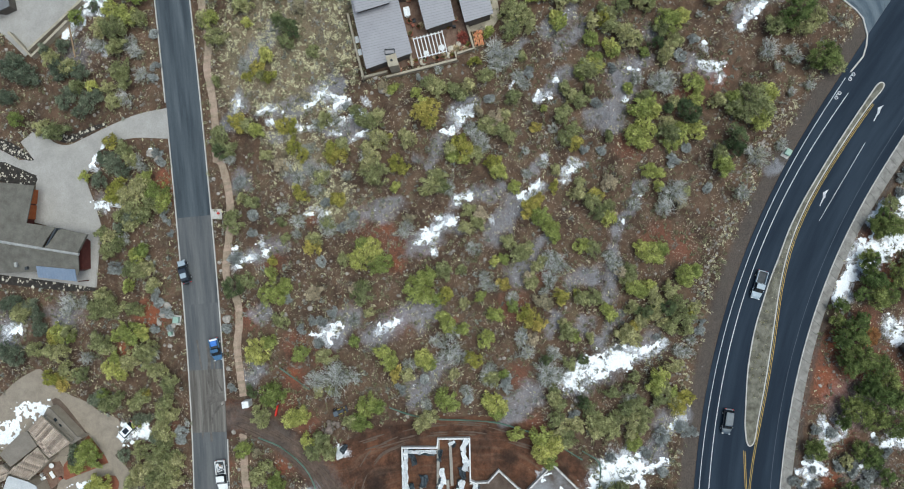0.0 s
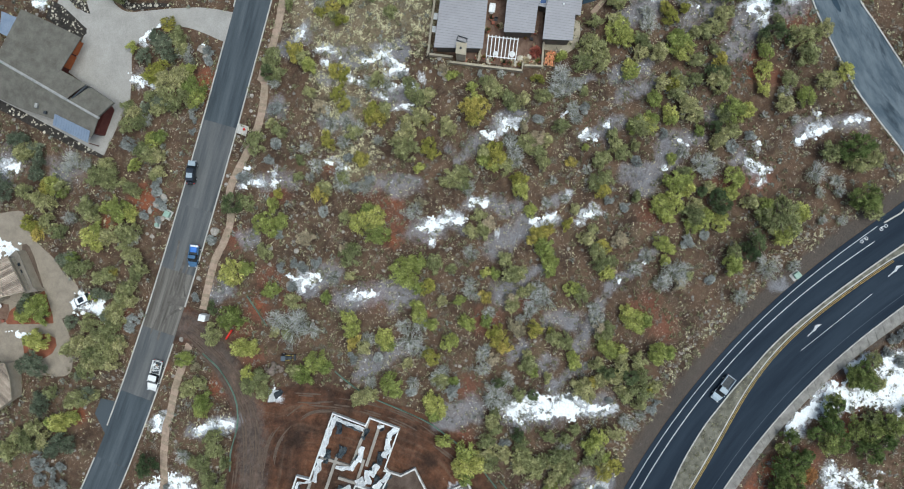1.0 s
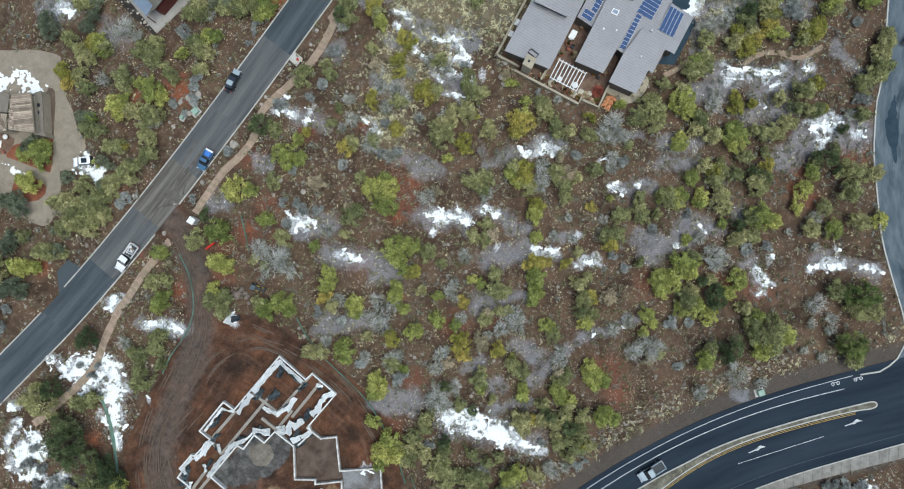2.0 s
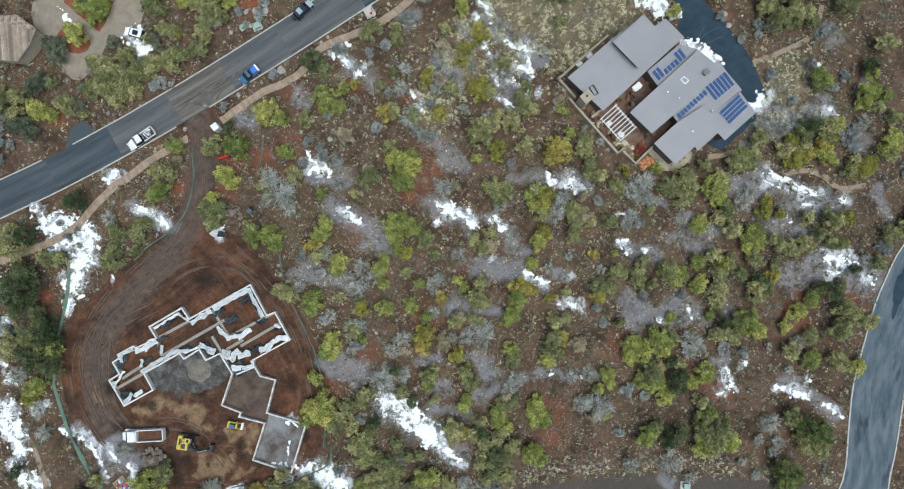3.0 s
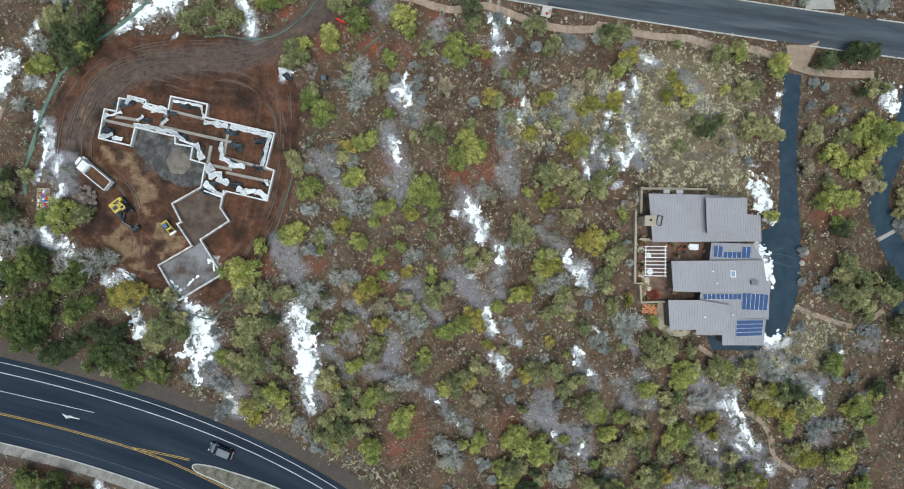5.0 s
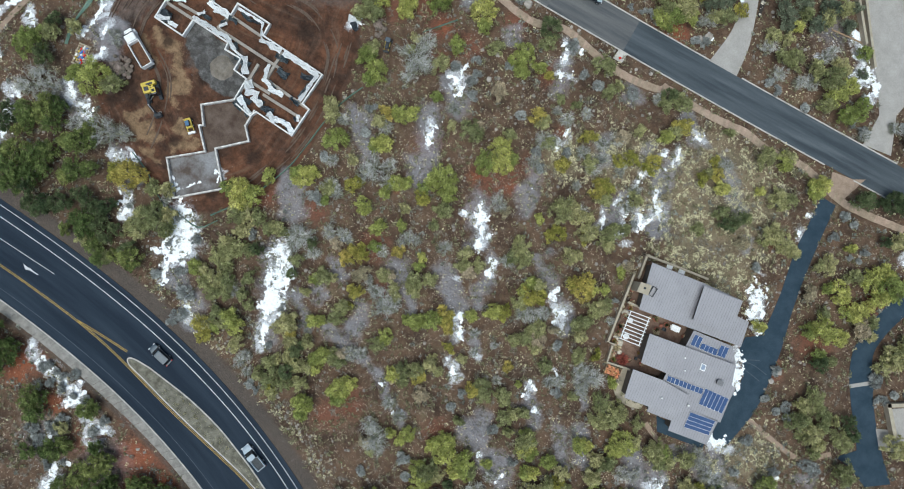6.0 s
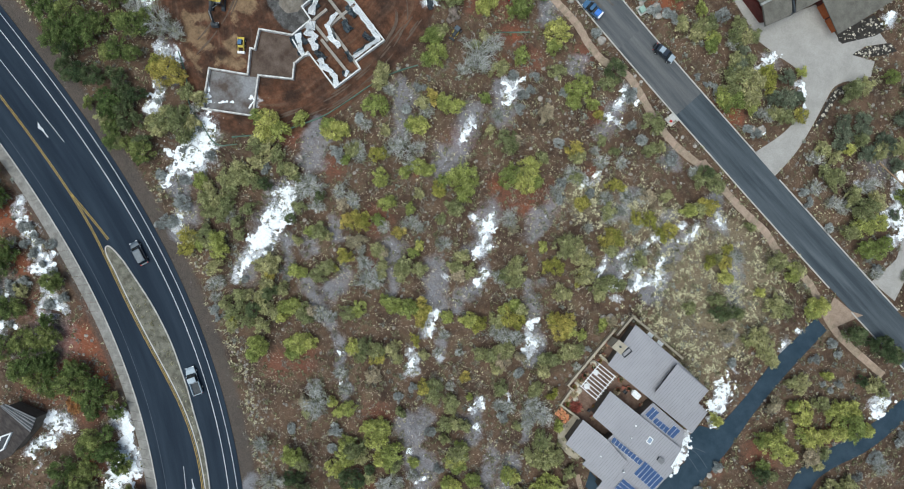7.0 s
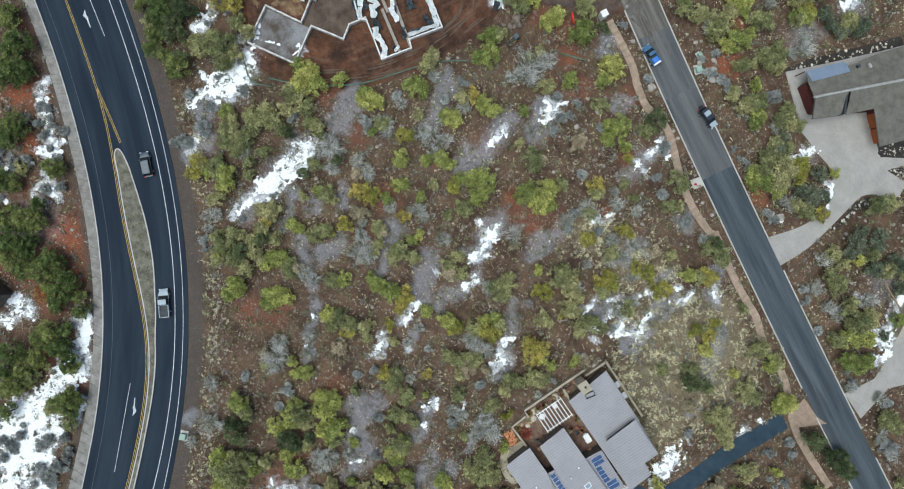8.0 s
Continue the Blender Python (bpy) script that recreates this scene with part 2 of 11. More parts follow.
M = {
    "rut_light": mat("rut_dry_earth", (0.085, 0.060, 0.045), (0.128, 0.094, 0.072), 1.2, 0.95, 0.4, 6),
    "ground": ground_material(),
    "asphalt_new": road_material("asphalt_new", (0.0152, 0.0232, 0.036), (0.0275, 0.0395, 0.0565), (0.0140, 0.0212, 0.0325), 0.38),
    "asphalt_old": road_material("asphalt_old", (0.075, 0.098, 0.120), (0.140, 0.166, 0.188), (0.030, 0.044, 0.058), 0.7, 0.16),
    "asphalt_dark": road_material("asphalt_dark", (0.046, 0.057, 0.067), (0.098, 0.113, 0.125), (0.037, 0.046, 0.055)),
    "asphalt_mid": road_material("asphalt_mid", (0.078, 0.083, 0.088), (0.152, 0.152, 0.150), (0.062, 0.067, 0.072)),
    "asphalt_mud": road_material("asphalt_mud", (0.080, 0.072, 0.063), (0.205, 0.19, 0.17), (0.062, 0.056, 0.050), 0.9),
    "asphalt_drive": mat("asphalt_drive", (0.024, 0.042, 0.060), (0.040, 0.062, 0.084), 0.35, 0.8, 0.15, 15, spec=0.1),
    "kerb": mat("kerb_concrete", (0.40, 0.385, 0.355), (0.52, 0.50, 0.465), 0.8, 0.9, 0.2, 8),
    "concrete": mat("concrete_walk", (0.175, 0.165, 0.148), (0.285, 0.272, 0.248), 0.8, 0.9, 0.2, 8, rnd=0.08),
    "concrete_drive": mat("concrete_drive", (0.30, 0.285, 0.26), (0.37, 0.35, 0.325), 0.4, 0.85, 0.1, 6),
    "gravel_drive": mat("gravel_drive", (0.225, 0.19, 0.15), (0.30, 0.255, 0.20), 0.6, 0.95, 0.4, 8),
    "path": mat("path_pavers", (0.26, 0.195, 0.14), (0.37, 0.29, 0.215), 1.2, 0.9, 0.3, 6, rnd=0.16),
    "trail": mat("trail_sand", (0.25, 0.185, 0.135), (0.325, 0.245, 0.185), 1.0, 0.95, 0.3, 8),
    "joint": mat("asphalt_joint", (0.050, 0.064, 0.082), (0.085, 0.10, 0.12), 1.5, 0.8, 0.1, 10),
    "paint_white": mat("paint_white", (0.36, 0.37, 0.39), (0.66, 0.67, 0.68), 1.5, 0.7, 0.05, 10),
    "paint_yellow": mat("paint_yellow", (0.34, 0.225, 0.045), (0.52, 0.36, 0.09), 1.5, 0.7, 0.05, 10),
    "median": mat("median_cobble", (0.080, 0.075, 0.056), (0.205, 0.195, 0.155), 0.8, 0.95, 0.6, 5),
    "snow": mat("snow", (0.80, 0.83, 0.86), (0.90, 0.91, 0.92), 1.0, 0.7, 0.4, 4),
    "stone": mat("stone", (0.20, 0.18, 0.155), (0.33, 0.30, 0.265), 1.5, 0.9, 0.3, 8, isl=0.35),
    "stone_pale": mat("stone_pale", (0.42, 0.38, 0.30), (0.58, 0.53, 0.44), 1.5, 0.9, 0.3, 8, isl=0.3),
    "rock_brown": mat("rock_brown", (0.11, 0.088, 0.070), (0.215, 0.18, 0.148), 1.5, 0.9, 0.3, 8, rnd=0.3),
    "tuft": mat("dry_tuft", (0.46, 0.43, 0.27), (0.68, 0.635, 0.43), 0.5, 0.9, 0, 4, isl=0.4, leaf=0.12),
    "brush": mat("dead_brush", (0.155, 0.140, 0.110), (0.275, 0.255, 0.215), 0.5, 0.9, 0, 4, isl=0.4, leaf=0.12),
    "sage": mat("sagebrush", (0.20, 0.215, 0.175), (0.31, 0.32, 0.285), 0.4, 0.9, 0, 4, isl=0.4, leaf=0.12),
    "scrub": mat("low_scrub", (0.17, 0.168, 0.09), (0.25, 0.24, 0.15), 0.5, 0.9, 0, 4, isl=0.4, leaf=0.12),
    "bark": mat("bark", (0.10, 0.075, 0.055), (0.17, 0.135, 0.105), 2.0, 0.95, 0.6, 12, local=True),
    "bare": mat("bare_twigs", (0.38, 0.38, 0.35), (0.56, 0.56, 0.53), 1.0, 0.9, 0.3, 10, local=True, rnd=0.2, isl=0.25),
    "leaf_green": mat("leaf_green", (0.190, 0.223, 0.051), (0.459, 0.490, 0.173), 1.1, 0.75, 0, 5, local=True, rnd=0.3, isl=0.35, leaf=0.34),
    "leaf_olive": mat("leaf_olive", (0.168, 0.179, 0.069), (0.432, 0.437, 0.221), 1.1, 0.8, 0, 5, local=True, rnd=0.3, isl=0.35, leaf=0.34),
    "leaf_dark": mat("leaf_dark", (0.050, 0.077, 0.033), (0.151, 0.183, 0.089), 1.1, 0.75, 0, 5, local=True, rnd=0.3, isl=0.35, leaf=0.34),
    "leaf_pine": mat("leaf_pine", (0.075, 0.107, 0.031), (0.234, 0.282, 0.101), 1.1, 0.75, 0, 5, local=True, rnd=0.3, isl=0.35, leaf=0.34),
    "leaf_grey": mat("leaf_grey_green", (0.085, 0.103, 0.066), (0.238, 0.269, 0.186), 1.1, 0.8, 0, 5, local=True, rnd=0.25, isl=0.35, leaf=0.34),
    "leaf_gold": mat("leaf_gold", (0.223, 0.217, 0.048), (0.501, 0.456, 0.130), 1.1, 0.8, 0, 5, local=True, rnd=0.3, isl=0.35, leaf=0.34),
    "leaf_orange": mat("leaf_orange", (0.42, 0.20, 0.08), (0.58, 0.33, 0.16), 0.8, 0.8, 0, 5, local=True, rnd=0.1, isl=0.4, leaf=0.5),
    "leaf_sage": mat("leaf_sage", (0.205, 0.216, 0.202), (0.37, 0.385, 0.37), 1.1, 0.85, 0, 5, local=True, rnd=0.2, isl=0.3, leaf=0.3),
    "leaf_beige": mat("leaf_beige", (0.33, 0.28, 0.18), (0.50, 0.44, 0.31), 1.1, 0.85, 0, 5, local=True, rnd=0.2, isl=0.35, leaf=0.4),
    "leaf_silver": mat("leaf_silver", (0.22, 0.225, 0.15), (0.34, 0.345, 0.26), 0.8, 0.85, 0, 5, local=True, rnd=0.2, isl=0.4, leaf=0.5),
    "roof_metal": mat("roof_metal", (0.258, 0.252, 0.268), (0.292, 0.286, 0.302), 0.25, 0.5, 0.0, 3, metal=0.2, vary=0.05),
    "roof_seam": mat("roof_seam", (0.175, 0.170, 0.182), (0.215, 0.210, 0.222), 0.5, 0.5, 0.0, 3, metal=0.2),
    "roof_edge": mat("roof_edge", (0.15, 0.15, 0.155), (0.18, 0.18, 0.185), 0.6, 0.6, 0.05, 6),
    "stucco": mat("stucco_tan", (0.34, 0.29, 0.22), (0.42, 0.36, 0.28), 0.7, 0.9, 0.3, 14),
    "stucco_dark": mat("stucco_brown", (0.10, 0.085, 0.07), (0.14, 0.12, 0.10), 0.7, 0.9, 0.3, 14),
    "litter": mat("leaf_litter", (0.36, 0.29, 0.21), (0.54, 0.47, 0.37), 0.5, 0.9, 0, 4, isl=0.5, leaf=0.12),
    "mulch": mat("dark_mulch", (0.022, 0.020, 0.018), (0.050, 0.044, 0.038), 1.2, 0.95, 0.4, 9),
    "bed_soil": mat("bed_soil", (0.085, 0.060, 0.045), (0.14, 0.105, 0.08), 0.9, 0.95, 0.5, 6),
    "red_leaf": mat("red_shrub_leaf", (0.36, 0.095, 0.070), (0.52, 0.20, 0.15), 1.0, 0.9, 0, 5, isl=0.4, leaf=0.4),
    "straw_clump": mat("straw_clump", (0.40, 0.33, 0.20), (0.56, 0.48, 0.32), 1.5, 0.9, 0.2, 8, isl=0.35),
    "mud": mat("road_mud", (0.078, 0.070, 0.062), (0.135, 0.122, 0.108), 0.8, 0.85, 0.3, 6),
    "lodge_roof": mat("dark_timber_roof", (0.032, 0.027, 0.026), (0.075, 0.064, 0.058), 0.8, 0.9, 0.4, 6, stretch=(1, 3, 1)),
    "red_earth": mat("red_earth", (0.17, 0.060, 0.034), (0.25, 0.095, 0.055), 0.8, 0.95, 0.5, 6),
    "flat_roof": mat("flat_roof_membrane", (0.17, 0.148, 0.122), (0.225, 0.198, 0.165), 0.6, 0.9, 0.15, 7),
    "pale_roof": mat("pale_roof_membrane", (0.42, 0.44, 0.45), (0.52, 0.53, 0.53), 0.6, 0.8, 0.1, 7),
    "wall_cap": mat("wall_cap", (0.32, 0.28, 0.21), (0.40, 0.355, 0.27), 0.8, 0.9, 0.2, 8),
    "solar": mat("solar_cells", (0.030, 0.066, 0.165), (0.042, 0.085, 0.20), 0.8, 0.4, 0, 6, spec=0.2),
    "metal_light": mat("metal_light", (0.55, 0.56, 0.58), (0.66, 0.67, 0.68), 1.5, 0.45, 0, 8, metal=0.4),
    "white": mat("white_paint", (0.70, 0.70, 0.69), (0.80, 0.80, 0.79), 1.0, 0.6, 0.03, 9),
    "glass": mat("dark_glass", (0.015, 0.02, 0.025), (0.025, 0.03, 0.038), 1.0, 0.12, 0, 5, spec=0.6),
    "rubber": mat("rubber", (0.016, 0.016, 0.017), (0.028, 0.028, 0.028), 3.0, 0.85, 0.1, 20),
    "patio": mat("patio_paving", (0.125, 0.074, 0.052), (0.20, 0.135, 0.10), 0.9, 0.85, 0.2, 6),
    "wood": mat("weathered_wood", (0.24, 0.17, 0.10), (0.34, 0.25, 0.16), 2.0, 0.85, 0.3, 14, rnd=0.2),
    "firewood": mat("cut_firewood", (0.46, 0.20, 0.075), (0.66, 0.36, 0.18), 2.0, 0.85, 0.3, 14, isl=0.35, rnd=0.3),
    "brick_red": mat("terracotta", (0.22, 0.075, 0.05), (0.30, 0.11, 0.075), 1.0, 0.85, 0.2, 8),
    "shingle": mat("brown_shingle", (0.105, 0.098, 0.082), (0.160, 0.150, 0.128), 0.6, 0.95, 0.4, 7),
    "ridge": mat("ridge_cap", (0.28, 0.28, 0.265), (0.38, 0.375, 0.36), 1.2, 0.9, 0.3, 8),
    "timber_red": mat("red_stained_timber", (0.085, 0.022, 0.018), (0.12, 0.035, 0.028), 1.2, 0.7, 0.2, 10),
    "timber_orange": mat("cedar_timber", (0.33, 0.085, 0.025), (0.42, 0.13, 0.045), 1.2, 0.7, 0.2, 10),
    "porch_blue": mat("blue_grey_metal", (0.20, 0.25, 0.33), (0.25, 0.30, 0.38), 0.6, 0.45, 0.03, 8, metal=0.2),
    "tile": mat("clay_tile", (0.29, 0.232, 0.185), (0.45, 0.375, 0.305), 0.9, 0.85, 0.2, 7, isl=0.5),
    "formwork": mat("insulated_concrete", (0.56, 0.55, 0.53), (0.76, 0.76, 0.74), 1.6, 0.85, 0.15, 8),
    "wall_worn": mat("stained_concrete", (0.34, 0.315, 0.285), (0.70, 0.69, 0.66), 1.1, 0.85, 0.2, 8),
    "footing": mat("concrete_footing", (0.26, 0.235, 0.205), (0.34, 0.31, 0.27), 0.8, 0.9, 0.2, 8),
    "frosted_floor": mat("frosted_floor", (0.085, 0.064, 0.052), (0.235, 0.235, 0.24), 0.24, 0.9, 0.2, 3),
    "slab_floor": mat("slab_floor", (0.062, 0.040, 0.029), (0.128, 0.096, 0.076), 0.45, 0.9, 0.2, 5),
    "sheet": mat("plastic_sheet", (0.84, 0.86, 0.87), (0.92, 0.93, 0.93), 1.5, 0.5, 0.2, 5, rnd=0.15),
    "sheet_dark": mat("dark_tarp", (0.055, 0.075, 0.09), (0.12, 0.14, 0.155), 1.2, 0.5, 0.4, 5, rnd=0.2),
    "machine_yellow": mat("machine_yellow", (0.50, 0.38, 0.05), (0.60, 0.47, 0.10), 1.0, 0.5, 0.03, 8),
    "machine_dark": mat("machine_dark", (0.028, 0.034, 0.040), (0.055, 0.06, 0.066), 1.2, 0.6, 0.1, 8),
    "blue_paint": mat("blue_paint", (0.055, 0.12, 0.22), (0.075, 0.16, 0.28), 1.0, 0.4, 0, 8),
    "blue_bright": mat("bright_blue", (0.05, 0.16, 0.50), (0.07, 0.2, 0.58), 1.0, 0.5, 0, 8),
    "car_dark": mat("car_dark_blue", (0.016, 0.022, 0.034), (0.022, 0.03, 0.045), 1.0, 0.3, 0, 8, spec=0.6),
    "car_grey": mat("car_grey", (0.115, 0.155, 0.185), (0.145, 0.185, 0.215), 1.0, 0.35, 0, 8, spec=0.6),
    "panel_pale": mat("pale_panel", (0.30, 0.36, 0.41), (0.36, 0.42, 0.47), 1.0, 0.4, 0, 8),
    "car_slate": mat("car_slate", (0.055, 0.075, 0.095), (0.07, 0.092, 0.115), 1.0, 0.35, 0, 8, spec=0.6),
    "red_paint": mat("red_plastic", (0.55, 0.02, 0.012), (0.65, 0.03, 0.018), 1.0, 0.5, 0, 8),
    "green_box": mat("green_enamel", (0.25, 0.36, 0.29), (0.31, 0.42, 0.35), 1.0, 0.6, 0.03, 8),
    "silt": mat("green_silt_mesh", (0.105, 0.180, 0.138), (0.185, 0.265, 0.212), 0.6, 0.8, 0.0, 8),
    "heap": mat("gravel_heap", (0.135, 0.115, 0.092), (0.225, 0.20, 0.168), 0.9, 0.95, 0.6, 6),
    "load": mat("earth_load", (0.085, 0.042, 0.024), (0.13, 0.066, 0.036), 1.0, 0.95, 0.6, 5),
}


# ---- building helpers ----
def mesh_of(name, verts, faces, material, smooth=False):
    me = bpy.data.meshes.new(name)
    me.from_pydata([tuple(v) for v in verts], [], faces)
    me.update()
    if smooth:
        me.shade_smooth()
    me.materials.append(material)
    return me


def part(name, bm, material, parent=None, label=""):
    me = bpy.data.meshes.new(name)
    bmesh.ops.recalc_face_normals(bm, faces=bm.faces)
    bm.to_mesh(me)
    bm.free()
    me.materials.append(material)
    ob = new(name, me)
    ob.parent = parent
    return tagged(ob, label)


def thing(name, label, category, at=(0, 0, 0), rz=0.0, group="", kind=""):
    ob = new(name)
    ob.empty_display_size = 0.2
    ob.matrix_world = pose(*at, 0, 0, rz)
    return tagged(ob, label, category, group, kind)


def structure(ob, label=""):
    return tagged(ob, label, kind="structure")


def area2(poly):
    return sum(a[0] * b[1] - b[0] * a[1] for a, b in zip(poly, poly[1:] + poly[:1]))


def prism(bm, poly, z0, z1, slope=(0, 0)):
    """Upright prism over a plan polygon; slope tilts top and bottom alike."""
    if area2(poly) < 0:
        poly = poly[::-1]
    cx, cy = sum(p[0] for p in poly) / len(poly), sum(p[1] for p in poly) / len(poly)
    dz = [(p[0] - cx) * slope[0] + (p[1] - cy) * slope[1] for p in poly]
    lo = [bm.verts.new((p[0], p[1], z0 + d)) for p, d in zip(poly, dz)]
    hi = [bm.verts.new((p[0], p[1], z1 + d)) for p, d in zip(poly, dz)]
    bm.faces.new(hi)
    bm.faces.new(lo[::-1])
    for k in range(len(poly)):
        j = (k + 1) % len(poly)
        bm.faces.new((lo[k], lo[j], hi[j], hi[k]))
    return bm


def box(bm, x, y, z, sx, sy, sz, rz=0.0, bevel=0.0, taper=1.0):
    """Box centred in plan at x, y and standing on z; taper shrinks its top."""
    c, s = math.cos(rz), math.sin(rz)
    vs = []
    for dz, k in ((0, 1.0), (sz, taper)):
        for dx, dy in ((-1, -1), (1, -1), (1, 1), (-1, 1)):
            u, v = dx * sx / 2 * k, dy * sy / 2 * k
            vs.append(bm.verts.new((x + c * u - s * v, y + s * u + c * v, z + dz)))
    fs = [bm.faces.new([vs[i] for i in f]) for f in ((3, 2, 1, 0), (4, 5, 6, 7), (0, 1, 5, 4), (1, 2, 6, 5), (2, 3, 7, 6), (3, 0, 4, 7))]
    if bevel:
        es = list({e for f in fs for e in f.edges})
        bmesh.ops.bevel(bm, geom=es, offset=bevel, segments=2, affect='EDGES', profile=0.6)
    return bm


def rod(bm, a, b, r0, r1=None, n=6):
    """Tapered rod between two points."""
    a, b = Vector(a), Vector(b)
    r1 = r0 if r1 is None else r1
    d = (b - a).normalized()
    u = d.orthogonal().normalized()
    v = d.cross(u)
    ra = [bm.verts.new(a + (u * math.cos(t) + v * math.sin(t)) * r0) for t in [2 * math.pi * k / n for k in range(n)]]
    rb = [bm.verts.new(b + (u * math.cos(t) + v * math.sin(t)) * r1) for t in [2 * math.pi * k / n for k in range(n)]]
    for k in range(n):
        j = (k + 1) % n
        bm.faces.new((ra[k], ra[j], rb[j], rb[k]))
    bm.faces.new(ra[::-1])
    bm.faces.new(rb)
    return bm


def smooth_line(pts, step=1.5):
    """Catmull-Rom curve through plan points, in steps of about that many metres."""
    p = [Vector((*q, 0)) for q in pts]
    p = [2 * p[0] - p[1]] + p + [2 * p[-1] - p[-2]]
    res = []
    for k in range(1, len(p) - 2):
        a, b, c, d = p[k - 1:k + 3]
        n = max(1, int((c - b).length / step))
        for i in range(n):
            t = i / n
            res.append(0.5 * ((2 * b) + (c - a) * t + (2 * a - 5 * b + 4 * c - d) * t * t + (3 * b - a - 3 * c + d) * t ** 3))
    res.append(p[-2])
    return [(q.x, q.y) for q in res]


def offset_line(pts, d):
    """The line moved d metres to its left."""
    res = []
    for k in range(len(pts)):
        a, b = pts[max(0, k - 1)], pts[min(len(pts) - 1, k + 1)]
        t = Vector((b[0] - a[0], b[1] - a[1])).normalized()
        res.append((pts[k][0] - t.y * d, pts[k][1] + t.x * d))
    return res


def ribbon(bm, left, right, z0, z1):
    """Solid strip between two lines of as many points."""
    rows = [[bm.verts.new((*q, z)) for q, z in ((a, z0), (a, z1), (b, z1), (b, z0))] for a, b in zip(left, right)]
    for r, s in zip(rows, rows[1:]):
        for k in range(4):
            j = (k + 1) % 4
            bm.faces.new((r[k], s[k], s[j], r[j]))
    bm.faces.new(rows[0])
    bm.faces.new(rows[-1][::-1])
    return bm


def strip(bm, pts, width, z0, z1):
    return ribbon(bm, offset_line(pts, width / 2), offset_line(pts, -width / 2), z0, z1)


def road_surface(left, right, z0, z1):
    """Paved sheet between two edges, carrying metres across and along it."""
    n, m = len(left), 9
    mid = [((p[0] + q[0]) / 2, (p[1] + q[1]) / 2) for p, q in zip(left, right)]
    run = [0.0]
    for p, q in zip(mid, mid[1:]):
        run.append(run[-1] + math.dist(p, q))
    verts, faces, across, along = [], [], [], []
    for (p, q), d in zip(zip(left, right), run):
        for j in range(m):
            z = z0 if j in (0, m - 1) else z1
            u = (0.0, 0.0005, 0.16, 0.33, 0.5, 0.67, 0.84, 0.9995, 1.0)[j]
            verts.append((p[0] + (q[0] - p[0]) * u, p[1] + (q[1] - p[1]) * u, z))
            across.append(u * math.dist(p, q))
            along.append(d)
    for i in range(n - 1):
        for j in range(m - 1):
            faces.append((i * m + j, (i + 1) * m + j, (i + 1) * m + j + 1, i * m + j + 1))
    bm = bmesh.new()
    la, lb = bm.verts.layers.float.new("across"), bm.verts.layers.float.new("along")
    vs = [bm.verts.new(v) for v in verts]
    for v, p, q in zip(vs, across, along):
        v[la], v[lb] = p, q
    for f in faces:
        bm.faces.new([vs[k] for k in f])
    bmesh.ops.recalc_face_normals(bm, faces=bm.faces[:])
    if bm.faces[m // 2].normal.z < 0:
        bmesh.ops.reverse_faces(bm, faces=bm.faces[:])
    return bm


def resample(pts, n):
    p = np.array(pts)
    d = np.r_[0, np.cumsum(np.hypot(*np.diff(p, axis=0).T))]
    s = np.linspace(0, d[-1], n)
    return [(float(a), float(b)) for a, b in zip(np.interp(s, d, p[:, 0]), np.interp(s, d, p[:, 1]))]


def eased(pts, n=90, rounds=10):
    """Evenly spaced points of a line, with its small wobbles smoothed away."""
    p = np.array(resample(pts, n))
    for k in range(rounds):
        p[1:-1] = (p[:-2] + 2 * p[1:-1] + p[2:]) / 4
    return [(float(a), float(b)) for a, b in p]


def inside(poly, x, y):
    """Whether each of many plan points lies in the polygon."""
    hit = np.zeros(x.shape, bool)
    for (ax, ay), (bx, by) in zip(poly, poly[1:] + poly[:1]):
        cross = (ay > y) != (by > y)
        hit ^= cross & (x < (bx - ax) * (y - ay) / ((by - ay) or 1e-9) + ax)
    return hit


def shrink(poly, d):
    """Polygon with each corner moved d metres inwards."""
    if area2(poly) < 0:
        poly = poly[::-1]
    res = []
    n = len(poly)
    for k in range(n):
        a, b, c = Vector(poly[k - 1]), Vector(poly[k]), Vector(poly[(k + 1) % n])
        u, v = (b - a).normalized(), (c - b).normalized()
        nu, nv = Vector((-u.y, u.x)), Vector((-v.y, v.x))
        m = (nu + nv)
        m = m / max(0.35, m.length_squared / 2) if m.length > 1e-4 else nu
        res.append(tuple(b + m * d))
    return res


def field(x, y, scale, seed):
    """Smooth value noise between -1 and 1 on arrays."""
    rng = np.random.RandomState(seed)
    tab = rng.rand(256, 256) * 2 - 1
    u, v = x / scale, y / scale
    i, j = np.floor(u).astype(int), np.floor(v).astype(int)
    f, g = u - i, v - j
    f, g = f * f * (3 - 2 * f), g * g * (3 - 2 * g)
    t = lambda a, b: tab[a % 256, b % 256]
    return (t(i, j) * (1 - f) + t(i + 1, j) * f) * (1 - g) + (t(i, j + 1) * (1 - f) + t(i + 1, j + 1) * f) * g



